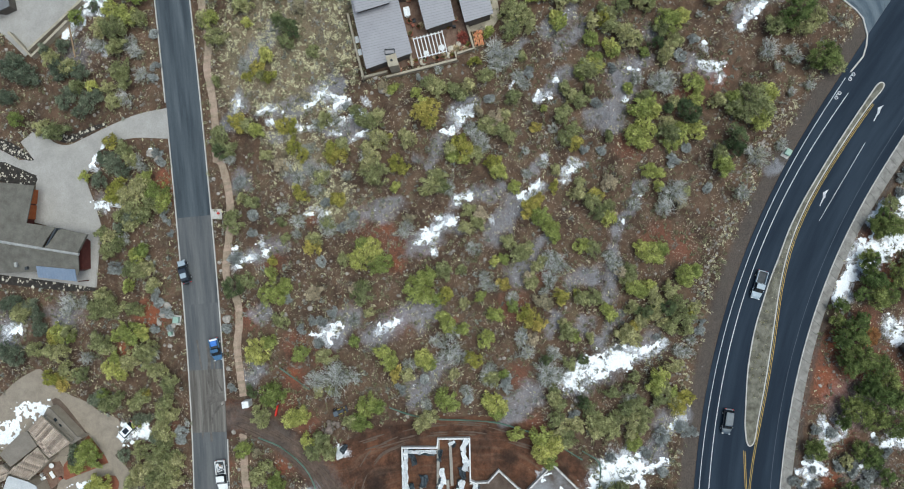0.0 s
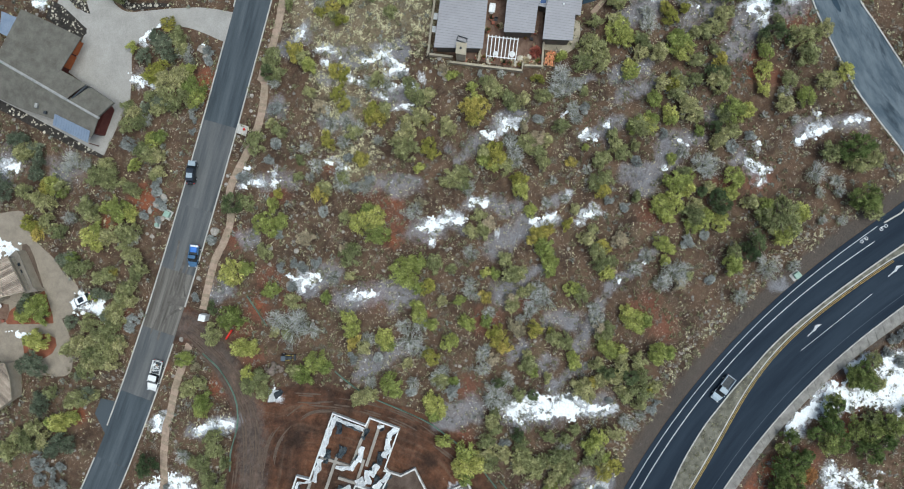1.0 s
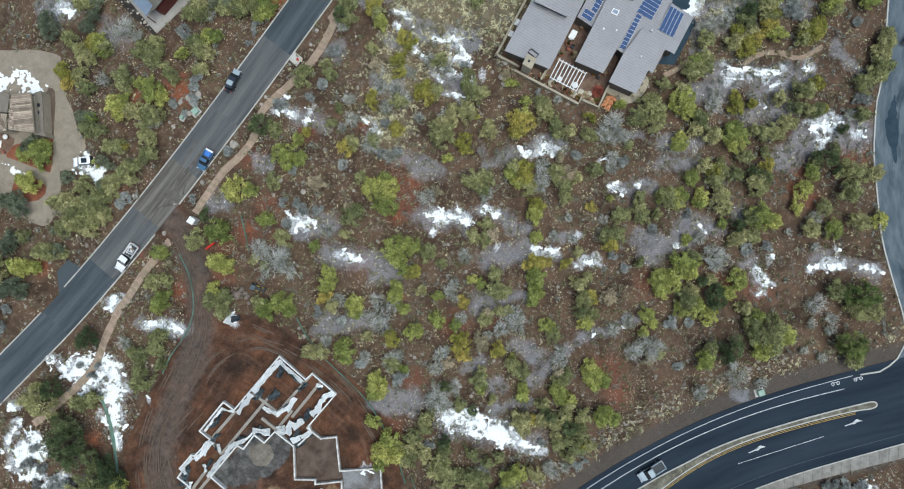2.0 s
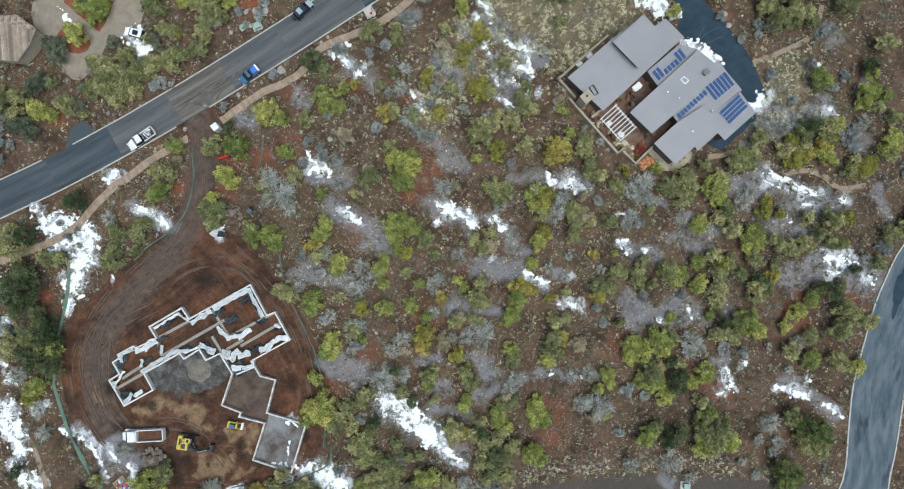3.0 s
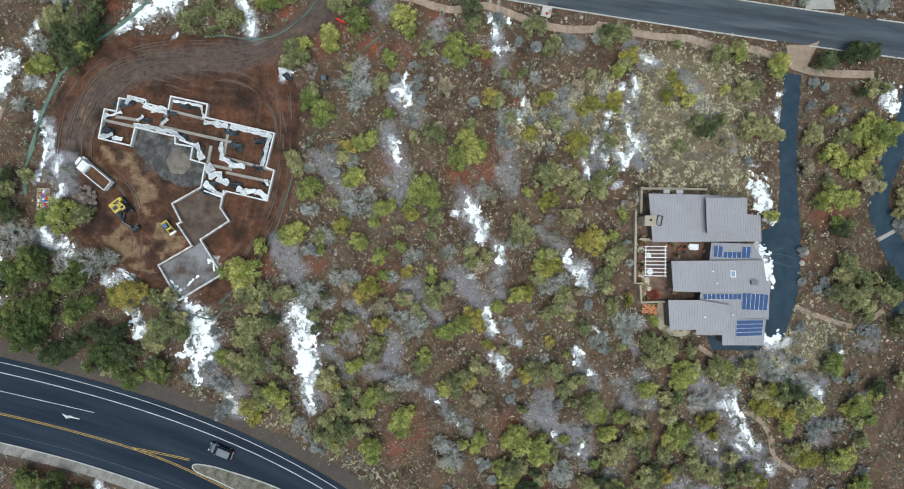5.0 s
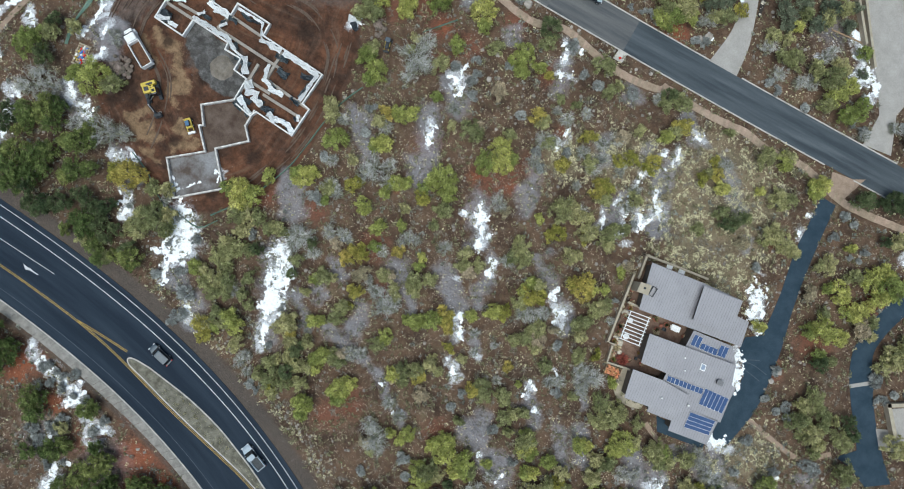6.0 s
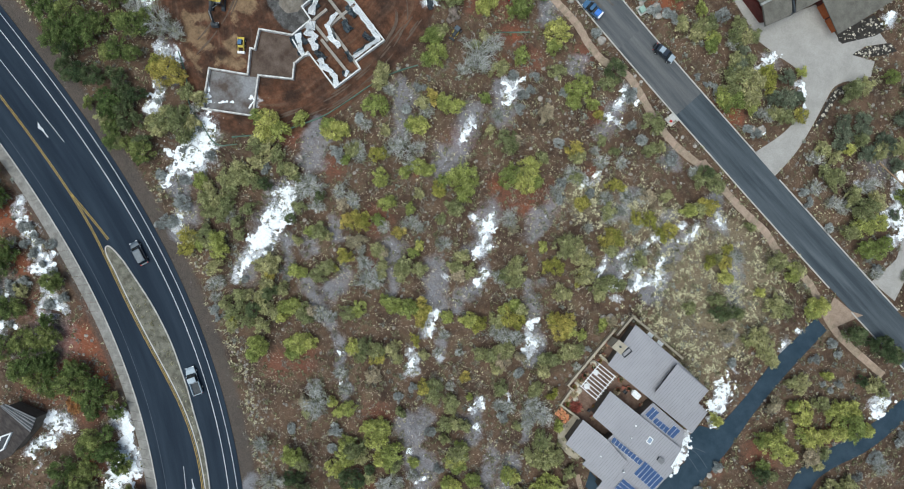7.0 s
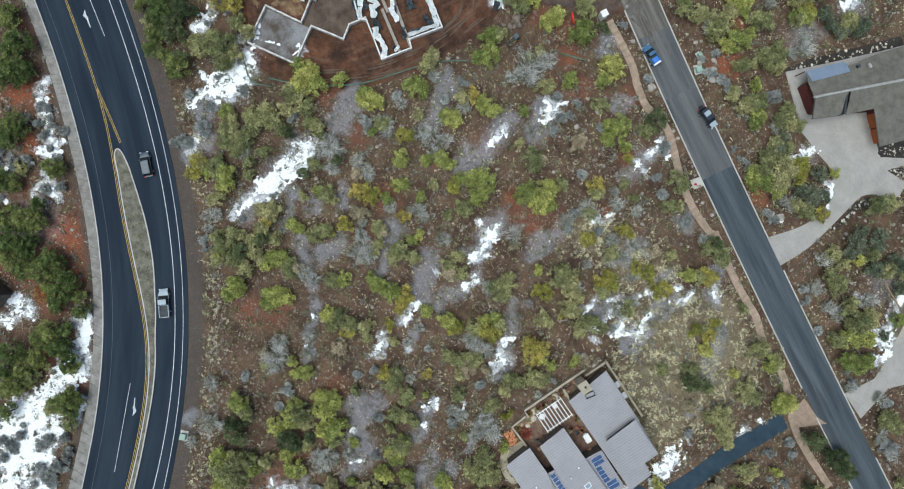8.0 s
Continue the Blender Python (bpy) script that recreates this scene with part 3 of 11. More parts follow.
# ---- plan: places in metres ----
ROAD_N = [(-135, 62.6), (-75, 55.66), (-59.7, 53.88), (-44.4, 52.87), (-29.1, 52.41), (-13.8, 52.36), (1.5, 52.56), (16.8, 52.93), (32.1, 53.4), (47.4, 53.95), (62.7, 54.6), (78, 55.38), (138, 58.4)]
LINE_A = [(-148, -36.5), (-88, -38.82), (-78.3, -39.19), (-68.7, -39.75), (-59, -40.59), (-49.3, -41.8), (-39.7, -43.47), (-30, -45.68), (-20.3, -48.53), (-10.7, -52.12), (-1, -56.53), (8.7, -61.86), (18.3, -68.21), (28, -75.66), (88, -121.7)]
LINE_B = [(-148, -38.9), (-88, -40.81), (-78.5, -41.11), (-69, -41.63), (-59.5, -42.44), (-50, -43.58), (-40.5, -45.13), (-31, -47.19), (-21.5, -49.86), (-12, -53.25), (-2.5, -57.49), (7, -62.72), (16.5, -69.09), (26, -76.77), (86, -125.3)]
LINE_Y = [(-132, -47.5), (-72.5, -49.2), (-65.6, -49.8), (-58.9, -50.3), (-49.5, -51.4), (-43.4, -52.7), (-33.1, -55.8), (-22, -58.4), (-12.1, -60.3), (-5.2, -62.1), (2.5, -65.8), (6.5, -68.3), (13.1, -73.1), (19.5, -77.9), (25.7, -83.2), (60, -113)]
WALK_IN = [(-128, -52.5), (-68, -55), (-59.7, -55.94), (-51.4, -57.04), (-43.1, -58.47), (-34.8, -60.34), (-26.5, -62.71), (-18.2, -65.67), (-9.9, -69.3), (-1.6, -73.69), (6.7, -78.91), (15, -85.05), (75, -129.4)]
WALK_OUT = [(-128, -54.4), (-68, -57), (-60.1, -57.72), (-52.2, -59.01), (-44.3, -60.41), (-36.4, -62.05), (-28.5, -64.08), (-20.6, -66.65), (-12.7, -69.88), (-4.8, -73.93), (3.1, -78.95), (11, -85.06), (71, -131.5)]
MEDIAN_N = [(-37.7, -51.4), (-27.2, -52.6), (-18.6, -54.7), (-13.7, -56.8), (-9.6, -58.2), (-7, -59.7), (-3.2, -61.5), (-2.4, -61.4), (6, -66.3), (6.1, -66.5), (14.6, -72.4), (15, -72.7), (22.1, -78.1), (26.7, -81.8)]
YELLOW_N = [(-54.6, -50.9), (-49.5, -50.9), (-45.3, -51), (-42.6, -51.1)]
MEDIAN_TIPS = [(-41.7, -53.1), (-42, -51.5), (-39.7, -51.3), (26.9, -81.9), (26.6, -82.9), (25.7, -83.2)]
LANE_DASH = [(15.0, -78.3), (0.6, -68.5), (-88.8, -44.3), (-62.6, -45.4)]
ARROWS = [(20.6, -81.2), (5.1, -69.7), (-67.0, -47.1), (-86, -46.1)]
BIKES = [(27.9, -76.7), (24.5, -73.8)]
SIDE_W = [(110, -22), (93, -34), (77.8, -44), (72.8, -46.5), (68.1, -49.6), (64, -52.6), (58, -58.1), (52.3, -63.6), (47.6, -69.6), (42.6, -76.4), (39, -79.6), (35.7, -80.2), (31.6, -79.1), (28.8, -76.5), (24, -80)]
SIDE_E = [(116, -30), (97, -43), (82, -52.2), (75.9, -55), (72, -57.3), (68.4, -60), (65.7, -63.3), (60, -70), (53, -78.3), (47.3, -84.5), (43, -92), (38, -100)]
PATH_W = [(-78.4, 45.1), (-73.9, 44), (-64.7, 42.5), (-60.2, 42.9), (-56.8, 44.1), (-49.5, 45.7), (-47.7, 45.5), (-41.9, 46.1), (-33.2, 45.9)]
PATH_E = [(-25.9, 45.3), (-21.3, 45.7), (-15.6, 45.9), (-12.5, 45.3), (-7.5, 45.2), (-2.3, 47.1), (2.3, 46.7), (7.8, 45.7), (14.1, 45.5), (20.6, 46.7), (20.8, 47.6), (27.6, 47.3), (34.2, 47.6), (39, 48.2), (44.6, 47.5), (51.5, 48.4), (56.4, 47.6), (61.6, 46.4), (66.8, 46.5), (75.8, 47.9)]
DRIVE = [(58.4, 45.1), (59, 39), (59.5, 33.1), (61.4, 24.1), (62.5, 15.7), (59.8, 13.7), (60, 11.2), (63.5, 6.9), (63.5, -0), (64.1, -7.7), (67.8, -6.1), (68.9, 3.2), (67.3, 14.4), (65, 23.3), (63.2, 33.1), (61.7, 45.1)]
DRIVE_APRON = [(59.8, 45.9), (57.6, 50.4), (62.1, 51.3), (64.1, 52.5), (62.3, 46.5)]
DRIVE_E = [(81.9, 48), (81.5, 38.3), (79.3, 26.3), (80.4, 19.6), (85.3, 12.1), (87, 10.6), (90.2, 5.9), (87.3, 2.6), (90.5, 2.4), (95.3, 0.5), (99.4, 3.6), (93.4, 9.3), (87.7, 16.2), (86.8, 18.1), (83.4, 23.3), (83.4, 28.5), (85.3, 36.8), (85.3, 48)]
DRIVE_N = [(31.8, 56.5), (31, 62.5), (29.1, 68.4), (27, 73.7), (25.9, 77), (26.8, 79.9), (28.1, 80.7), (29, 83.9), (27.2, 86.4), (23.5, 83.9), (23.7, 86.8), (26, 90.6), (23.4, 90.8), (20.4, 83.6), (11.2, 84.8), (7.5, 74.3), (-2.2, 75.1), (-2.6, 73.1), (9.6, 71.3), (14.8, 72.6), (19.3, 73.5), (24.2, 70.7), (26.3, 64.7), (25.7, 56.5)]
DRIVE_W = [(-28.9, 101.3), (-24.7, 96.3), (-22.9, 93.9), (-19.9, 90.2), (-17.9, 85.4), (-20.3, 83.8), (-23, 80.5), (-25, 76.6), (-27.2, 73.9), (-28.8, 70.5), (-31.5, 69.9), (-34.3, 69.7), (-35.9, 71.6), (-37.7, 69.9), (-41.3, 67.9), (-46.4, 67.6), (-48, 78.1), (-45.3, 84.9), (-40.3, 83.4), (-36.1, 87.8), (-33.3, 94.6), (-34.1, 101.6)]
DRIVE_W_APRON = [(-51.8, 59.9), (-48.6, 59.6), (-48.3, 56.5), (-55, 56.8)]
COURT_E = [(60.1, 58.1), (59.9, 64.7), (56.9, 69.5), (49.5, 77), (44.1, 84.3), (53.1, 92.5), (64.3, 74), (62.8, 66.5), (66, 59.1)]
COURT_WALL = [(44.9, 82.9), (50.6, 75.7), (53.9, 71.7)]
TRAIL_A = [(68.4, 0.2), (73.2, -0.7), (81.1, -1.5), (84.5, 1), (86.2, 2.7)]
TRAIL_B = [(51.6, -10.9), (54.5, -12.2), (58.4, -13.1)]
TRAIL_C = [(62.4, -21.9), (65.8, -22.8), (68.6, -25.6), (70.3, -29.6), (74.9, -31.8)]
DIRT = [(-33.5, 45.8), (-33.3, 50.3), (-26.5, 50.1), (-27.1, 44.6), (-32.2, 37.3), (-37.3, 29.3), (-34, 22.5), (-32.2, 10.6), (-33.1, -2.9), (-35.6, -10.9), (-42.4, -19), (-49.2, -22.8), (-56, -21.1), (-68.4, -15.6), (-74.6, -10), (-78.4, -2.4), (-80.9, 2.7), (-82, 8.9), (-81.1, 14.6), (-78.4, 20.5), (-72.4, 27.1), (-63.9, 29.7), (-54.8, 31.3), (-43.5, 34.2), (-35.6, 41.2)]
TRACK = [(-29.9, 49.2), (-30.1, 45.8), (-35.6, 37.8), (-42.2, 31.2), (-53, 27), (-64, 23.5), (-72, 17.5), (-76, 9), (-76.5, 2)]
WALL_OUTER = [(-71.1, 7.6), (-71, 13.4), (-68.6, 13.4), (-68.6, 16), (-67, 16.1), (-67, 16.8), (-63.5, 16.6), (-63.3, 16), (-58.8, 15.6), (-58.8, 18.2), (-51.5, 18), (-51.4, 15.4), (-37.7, 14.8), (-38.1, 8), (-36.4, 7.7), (-36.7, 1.6), (-44.9, 2), (-45.6, 0.7), (-49, 1.3)]
WALL_IN = [(-49.8, 1.9), (-49.8, 6.5), (-52.8, 6.8), (-52.8, 9.3), (-56.3, 9.3), (-56.5, 10.7), (-64.5, 11), (-64.7, 7.3), (-71.1, 7.6)]
WALL_S = [(-49.8, 1.9), (-54.8, -2.3), (-52.4, -5.5), (-53.1, -6), (-49.5, -9.7), (-55.2, -14.6), (-50.1, -20.6), (-42.8, -14.1), (-48.1, -8.2), (-43.3, -3.6), (-45.4, -1.4), (-45.4, 2)]
CROSS_0 = [(-71.3, 11.3), (-64.8, 11.1)]
CROSS_1 = [(-68.9, 12.4), (-64.2, 12.5)]
CROSS_2 = [(-59.9, 12.1), (-45.1, 11.6)]
CROSS_3 = [(-59.9, 12.1), (-59, 15.6)]
CROSS_4 = [(-58.9, 15.5), (-51.6, 15.1)]
CROSS_5 = [(-46.7, 14.7), (-46.7, 8.7)]
CROSS_6 = [(-46.7, 8.4), (-36.7, 7.7)]
CROSS_7 = [(-49.9, 6.5), (-44.6, 6.4)]
CROSS_8 = [(-45.7, 5.6), (-36.7, 5.4)]
CROSS_9 = [(-49.5, 10.2), (-49.5, 6.5)]
SITE_THINGS = [(-75.1, 2.7), (-67.6, -1.4), (-65.3, -3.9), (-62, -6.9), (-55.8, -5.9), (-53.7, -8), (-80, -6.1), (-71.3, -4.1)]
SITE_THINGS_B = [(-27.1, 44.3), (-29, 38.8), (-30, 27.1), (-29.8, 26.4), (-33.3, 28.5), (-38, 27.1), (-37.3, 26)]
R_N = [(35.2, 16.2), (45.7, 17.9), (53.7, 18.8), (54.3, 15.8), (56.8, 16), (58, 11.2), (37.7, 7.3)]
R_UP = [(45.4, 17.2), (52.6, 18.4), (54.3, 11.9), (47.0, 10.6)]
R_LINK = [(48.9, 9.3), (56.9, 10.5), (59.2, 7.7), (49.1, 5.8)]
R_MID = [(41.7, 4.4), (58.8, 7.7), (60.1, 4), (61.1, 4), (61.3, 1.6), (55.6, 0.9), (48.3, -0.4), (43.2, -1.2)]
R_MIDB = [(48.6, -0.4), (55.9, 0.9), (61.6, 1.6), (62.3, -3.2), (54.9, -4.1), (54.7, -1.8), (48.7, -2.9)]
R_S = [(42.5, -3), (48.4, -1.9), (54.3, -1.8), (55, -6.4), (43.9, -8.5)]
R_SB = [(54.9, -4.1), (61.8, -3.1), (62.2, -8.2), (54.5, -9.6), (54.1, -7.7), (49.1, -8.6), (49, -7.5), (55.3, -6.4)]
SOLAR_A1 = [(49.4, 8.8), (51.1, 9), (51.3, 6.8), (49.6, 6.6)]
SOLAR_A2 = [(51.4, 8), (54.7, 8.6), (54.9, 7.3), (51.5, 6.8)]
SOLAR_A3 = [(54.7, 9.6), (56.4, 9.9), (56.6, 7.7), (55, 7.4)]
SOLAR_B1 = [(49, -0.6), (56.2, 0.7), (56.4, -0.4), (49.3, -1.7)]
SOLAR_B2 = [(56.4, 1), (61.3, 1.6), (61.6, -1.6), (56.8, -2.3)]
SOLAR_C = [(56.2, -4.4), (61.3, -3.4), (61.6, -6.4), (56.6, -7.5)]
SKYLIGHT = [(53, 4.7), (54, 4.8), (54.3, 3.6), (53.3, 3.4)]
CHIMNEY = [(57.1, 3.5), (58.2, 3.7), (58.3, 2.9), (57.3, 2.8)]
PERGOLA = [(37.0, 6.3), (40.7, 7.0), (41.7, 1.4), (38.0, 0.8)]
PATIO = [(35.9, 16.6), (37, -0.4), (38.8, -4.6), (43.2, -3.5), (50.2, -1.2), (50.6, 9.5), (39, 8.7), (37, 16.6)]
PATIO_B = [(52.7, -8.5), (54.4, -11.2), (63.8, -9.5), (63.7, -8.5)]
HOT_TUB = [(45.7, 8.5), (47.7, 8.8), (47.9, 7.5), (45.9, 7.3)]
GARDEN_WALL_A = [(35.4, 12.6), (34.6, 17.2), (33.9, 17.2), (40.5, 18.4), (47.2, 19.5)]
GARDEN_WALL_B = [(34.3, 12.9), (35.8, 4.1), (36.7, -1), (38.2, -0.8)]
GARDEN_WALL_C = [(37.8, -1.2), (38.6, -4.5), (43.1, -3.5)]
GARDEN_WALL_D = [(36, 7.6), (38.6, 7.9)]
PATIO_THINGS = [(37.4, 11.4), (39.1, 11.8), (39.7, 17.8), (42.2, 18.2), (38.4, 4.8), (39.3, 1.7), (39.1, -1), (41.1, -2.5), (37.8, -0.2), (37, 5.2), (40.7, -5.6), (39.5, -3.3), (42.4, -5.2), (37.4, 2.7), (42.6, 7.6)]
H2_SLAB = [(8.3, 74.4), (8.3, 71.8), (-2.6, 73.3), (-0.5, 83.1), (1.3, 92.3), (2.1, 96.9), (5.7, 96.6), (4.6, 80.4)]
H2_BLUE = [(18.4, 98.5), (18, 94.4), (13.8, 94.3), (14.3, 97.6)]
H5_ROOF = [(-30.3, -85), (-29.9, -84), (-24.2, -81.3), (-22.8, -83.9), (-21.8, -89.4), (-22.4, -91.8)]
H5_FRAME = [(-25.8, -88.4), (-25, -86.3), (-23.5, -89.5), (-23.8, -91.1)]
ADOBE_WALL = [(97.5, 21.2), (90.2, 16.6), (94.6, 11.7)]
ADOBE_PAVING = [(91.4, 16.2), (98, 20.5), (103, 16), (100, 11.5), (96.2, 9.2), (93.8, 8.4), (91.2, 11.5), (93.5, 12.6)]
H4_WALL = [(48.7, 86.5), (43.6, 82.2), (50, 74.7)]
H4_ROOF = [(56.1, 89.4), (56.3, 85.4), (53.2, 85), (52.3, 87.4), (52.7, 89.6)]
JEEP = [(1.5, 55.6), (-2.9, 54.6)]
PICKUP = [(-14.1, 50.2), (-18.4, 49.5)]
WHITE_TRUCK = [(-43.9, 50.2), (-37.9, 50.5)]
SNOW_CAR = [(-32.6, 70.2), (-29.7, 67)]
CAR_A = [(-38.9, -47.5), (-34.2, -48.5)]
CAR_B = [(-13.4, -54.9), (-8.2, -56.8)]
DRIVE_BAND = [(82.4, 16), (85.6, 18.6)]
GREEN_BOXES = [(14.1, -63.2), (-10.1, 57.4), (-12.7, 58.7)]
PAD = [(11.2, 49.4), (11.1, 47.2), (9.1, 47.2), (9.3, 49.4)]
HYDRANT = [(10.3, 47.7)]
FENCE_A = [(-34.2, 42.9), (-36.1, 39), (-39, 35.6), (-41.8, 33.5), (-45.8, 32.2), (-51.4, 31.9), (-54.8, 31)]
FENCE_B = [(-65.6, 38.4), (-68.4, 33.9), (-72.4, 29.3), (-76.4, 25.4), (-79.2, 21.4), (-81.2, 18.6), (-82.5, 14.0), (-83.4, 10.1), (-83.9, 6.1), (-84.2, 2.2), (-84.5, -1.8), (-83.7, -5.8)]
FENCE_C = [(-29.9, 16.9), (-31.6, 12.9), (-32.7, 8.4), (-33.3, 2.7), (-34, -2.9), (-35, -6.3), (-37.8, -13.1), (-42.4, -19.9)]
FENCE_E = [(-61.7, -17.2), (-57.3, -19.0), (-53.8, -21.5), (-51.7, -22.5), (-48.0, -22.8), (-43.3, -23.2), (-40.7, -20.0)]
FENCE_D = [(-20.8, 37.8), (-23.1, 35), (-25.4, 32.2)]
TAN = [(-70.7, 5.9, -64.4, 3.3, 1.1), (-64.4, 3.3, -59.1, -2.4, 1), (-61.6, -0.7, -59.9, -5.2, 0.8), (-66.7, -10.9, -64.4, -8.6, 1.1), (-63.3, -12.6, -58.8, -12, 1.4), (-57.6, -7.5, -54.8, -8.6, 0.9), (-54.8, -10.9, -52.6, -9.7, 1), (-75.2, 10.6, -74.6, 14, 0.6), (-65.6, -10.9, -61.6, -13.7, 0.9), (-59.3, -15.4, -57.1, -16.5, 0.9), (-54.8, -13.1, -53.7, -11.4, 0.9), (-70.7, 2.7, -67.3, 0.5, 0.6)]
COURT = [(-64.4, 7.2), (-64.3, 10.8), (-56.6, 10.5), (-56.1, 9.1), (-53, 9.1), (-52.6, 6.6), (-50, 6.3), (-50, 2.2), (-53, 1.2), (-57.5, 2.0), (-61, 4.3), (-63.5, 6)]
WET = [(-65.6, -14.3, 1.9), (-66.8, -8, 1.6), (-70.5, -10.5, 1.8), (-62.5, -7.5, 1.5), (-57.5, 2.5, 2.2), (-67, 5, 1.6), (-74.5, 4, 2), (-56, -11, 1.6), (-41, -6, 2.2), (-44.5, -16, 1.8), (-72, 12, 2), (-45, 21, 2.4)]
GREY_EARTH = [(-63.3, 8.4, -54.8, 8.9, 1.8), (-60.5, 5, -52.6, 5.5, 2), (-53.7, 8.4, -50.3, 5, 1.4), (-74.1, -5.2, -71.8, -8.6, 0.9), (-76.3, 5, -77.5, 0.5, 0.9)]
RUTS = [[(-51.4, 29.9), (-63.9, 27.1), (-74.1, 21.4), (-78.1, 14), (-78.6, 5), (-76.9, -0.7)], [(-30, 48), (-35, 39), (-42, 31.5), (-52, 26.5), (-64, 23), (-71, 17), (-74, 8), (-73, 1)],
        [(-31, 48), (-36.5, 38), (-44, 31), (-54, 27.5), (-66, 25), (-74.5, 18), (-77, 8)], [(-37.8, 23.7), (-35.8, 15.2), (-35, 8.4), (-35.6, -0.7), (-39, -10.9)],
        [(-54, 23.5), (-46, 24), (-39, 20), (-36.4, 14.5)], [(-70, 2), (-64, -2), (-61, -9), (-60, -15)], [(-75, 15), (-72.5, 19.5), (-64, 21.5), (-56, 21)]]
SHEETS_1 = [(-67, 15.2, -66.4, 16.3, 1), (-66.4, 16.4, -63.8, 16.1, 0.8), (-63.6, 15.4, -61.1, 15, 1), (-61.9, 15, -59.1, 15.4, 1.5), (-58, 17.4, -52.5, 17.4, 0.6), (-52.5, 17.3, -51.7, 15.2, 0.6), (-51.3, 14.6, -47, 14.4, 1.3), (-46.1, 14.6, -38.1, 14.1, 1.2), (-38.5, 14, -38.8, 8.3, 0.9), (-64.7, 11.5, -56.4, 11.3, 1), (-56.4, 11.3, -54.8, 10.1, 0.9), (-55.4, 10.1, -52.9, 9.8, 0.6), (-52.3, 9.9, -50.6, 7.2, 1.7), (-47.3, 11.1, -47, 8.5, 0.9), (-47, 8.3, -44.3, 7.3, 1), (-45.1, 7.1, -42.2, 7.4, 1.2)]
SHEETS_2 = [(-70.7, 8, -68.5, 8.7, 0.9), (-68.3, 8.1, -66.6, 8.3, 1), (-70.7, 11.6, -70.3, 12.6, 0.9), (-70.3, 12, -67.7, 13.4, 0.9), (-49.2, 6.4, -48.2, 5.4, 1.6), (-48.6, 4.6, -46.3, 5, 1.7), (-47, 4, -44.7, 3.5, 1.6), (-49.2, 2.7, -47.8, 1.9, 1.3), (-47.4, 1.7, -45.7, 1.1, 1.1), (-42.7, 2.9, -40.8, 2.5, 1.4), (-41.2, 2.5, -39.2, 2.7, 1.3), (-39, 3.1, -36.9, 2.3, 1.3), (-37.5, 5.6, -37.1, 4.6, 0.7), (-64.2, 12.4, -63.4, 13.4, 0.9), (-59.5, 12.6, -58.7, 13.8, 0.8)]
SHEETS = SHEETS_1 + SHEETS_2
ROOF_BITS = [(49.8, 3.9), (55, -3.5), (49.9, -4.9), (51, 1.8), (38.1, 11.5)]
DARK_TARPS = [(-67.9, 14.9), (-62.9, 12.8), (-58.1, 14.9), (-56.3, 17), (-52.4, 9.2), (-46.1, 13.4), (-44.5, 11), (-39.7, 13.1), (-39.7, 7.6), (-48.4, 3.1), (-43.4, 3.4), (-37.6, 2.6), (-70, 9.2), (-48.7, 1.3)]
BOULDERS = [(-10.5, 47.5, 0.9), (0.6, 48.3, 0.4), (-1, 48.1, 0.35), (-20.3, 47.9, 0.5), (23.1, 60.3, 0.9), (21.9, 59.2, 0.7), (-4.7, 61.5, 0.7), (-7.1, 59.1, 0.8), (-8.7, 60, 0.9), (-11.1, 58.2, 0.6), (-10.4, 61, 0.6), (-15.1, 59.1, 0.5), (10, 43.6, 0.4), (17.1, 48.3, 0.4), (14.2, 47.6, 0.4), (24.5, 48.7, 0.4), (-32.8, 47.7, 0.5), (-36, 47.5, 0.5), (-27, 49.6, 0.3), (32.1, 14, 0.8), (31.2, 12.9, 0.6), (34.6, 15.1, 0.5), (68.7, 11.2, 0.8), (68.5, 8.9, 0.6), (9.7, 35.5, 0.5), (-10.6, 36, 0.6), (50.4, 3.3, 0.3), (-9.5, 31, 0.6), (-16.3, 30.4, 0.7)]
BED_BROWN = [(-24.2, 83.5), (-23.8, 82.8), (-24.1, 82), (-25.7, 80.6), (-28.6, 78.6), (-31.4, 76.7), (-32.7, 77.9), (-31.1, 79.9), (-27.8, 82.6)]
BED_RED_A = [(-31.6, 76.6), (-33.1, 75.4), (-35.8, 73.6), (-37.2, 73), (-38.2, 75.7), (-39.1, 78.7), (-40.1, 81.7), (-39.2, 82.6), (-37, 81.8), (-33, 78.1)]
BED_RED_B = [(-42.4, 77.8), (-40.4, 75.9), (-39.6, 73.5), (-39.9, 71.8), (-41.2, 71.1), (-43, 71.5), (-44.9, 73.3), (-44.7, 76.8)]
MULCH_A = [(2.1, 96.9), (1.2, 92.3), (-0.5, 83.1), (-2.7, 73.3), (-3.2, 73.3), (-3, 78.6), (-2, 84.3), (-0.5, 92.4), (0.2, 97)]
MULCH_B = [(23.8, 92), (23.4, 89.7), (21.7, 86.3), (20.4, 83.8), (19.5, 83.4), (18.4, 84.2), (18.8, 87.6), (19.8, 91.1), (20.1, 92.2)]
MULCH_C = [(28.1, 80.5), (27, 78.9), (26.4, 77.6), (26.5, 75.7), (27.4, 73.7), (28.5, 71.3), (29.3, 68.9), (29.8, 69.2), (29.3, 71.8), (28.2, 74.8), (27.7, 76.8), (28.8, 78.8)]
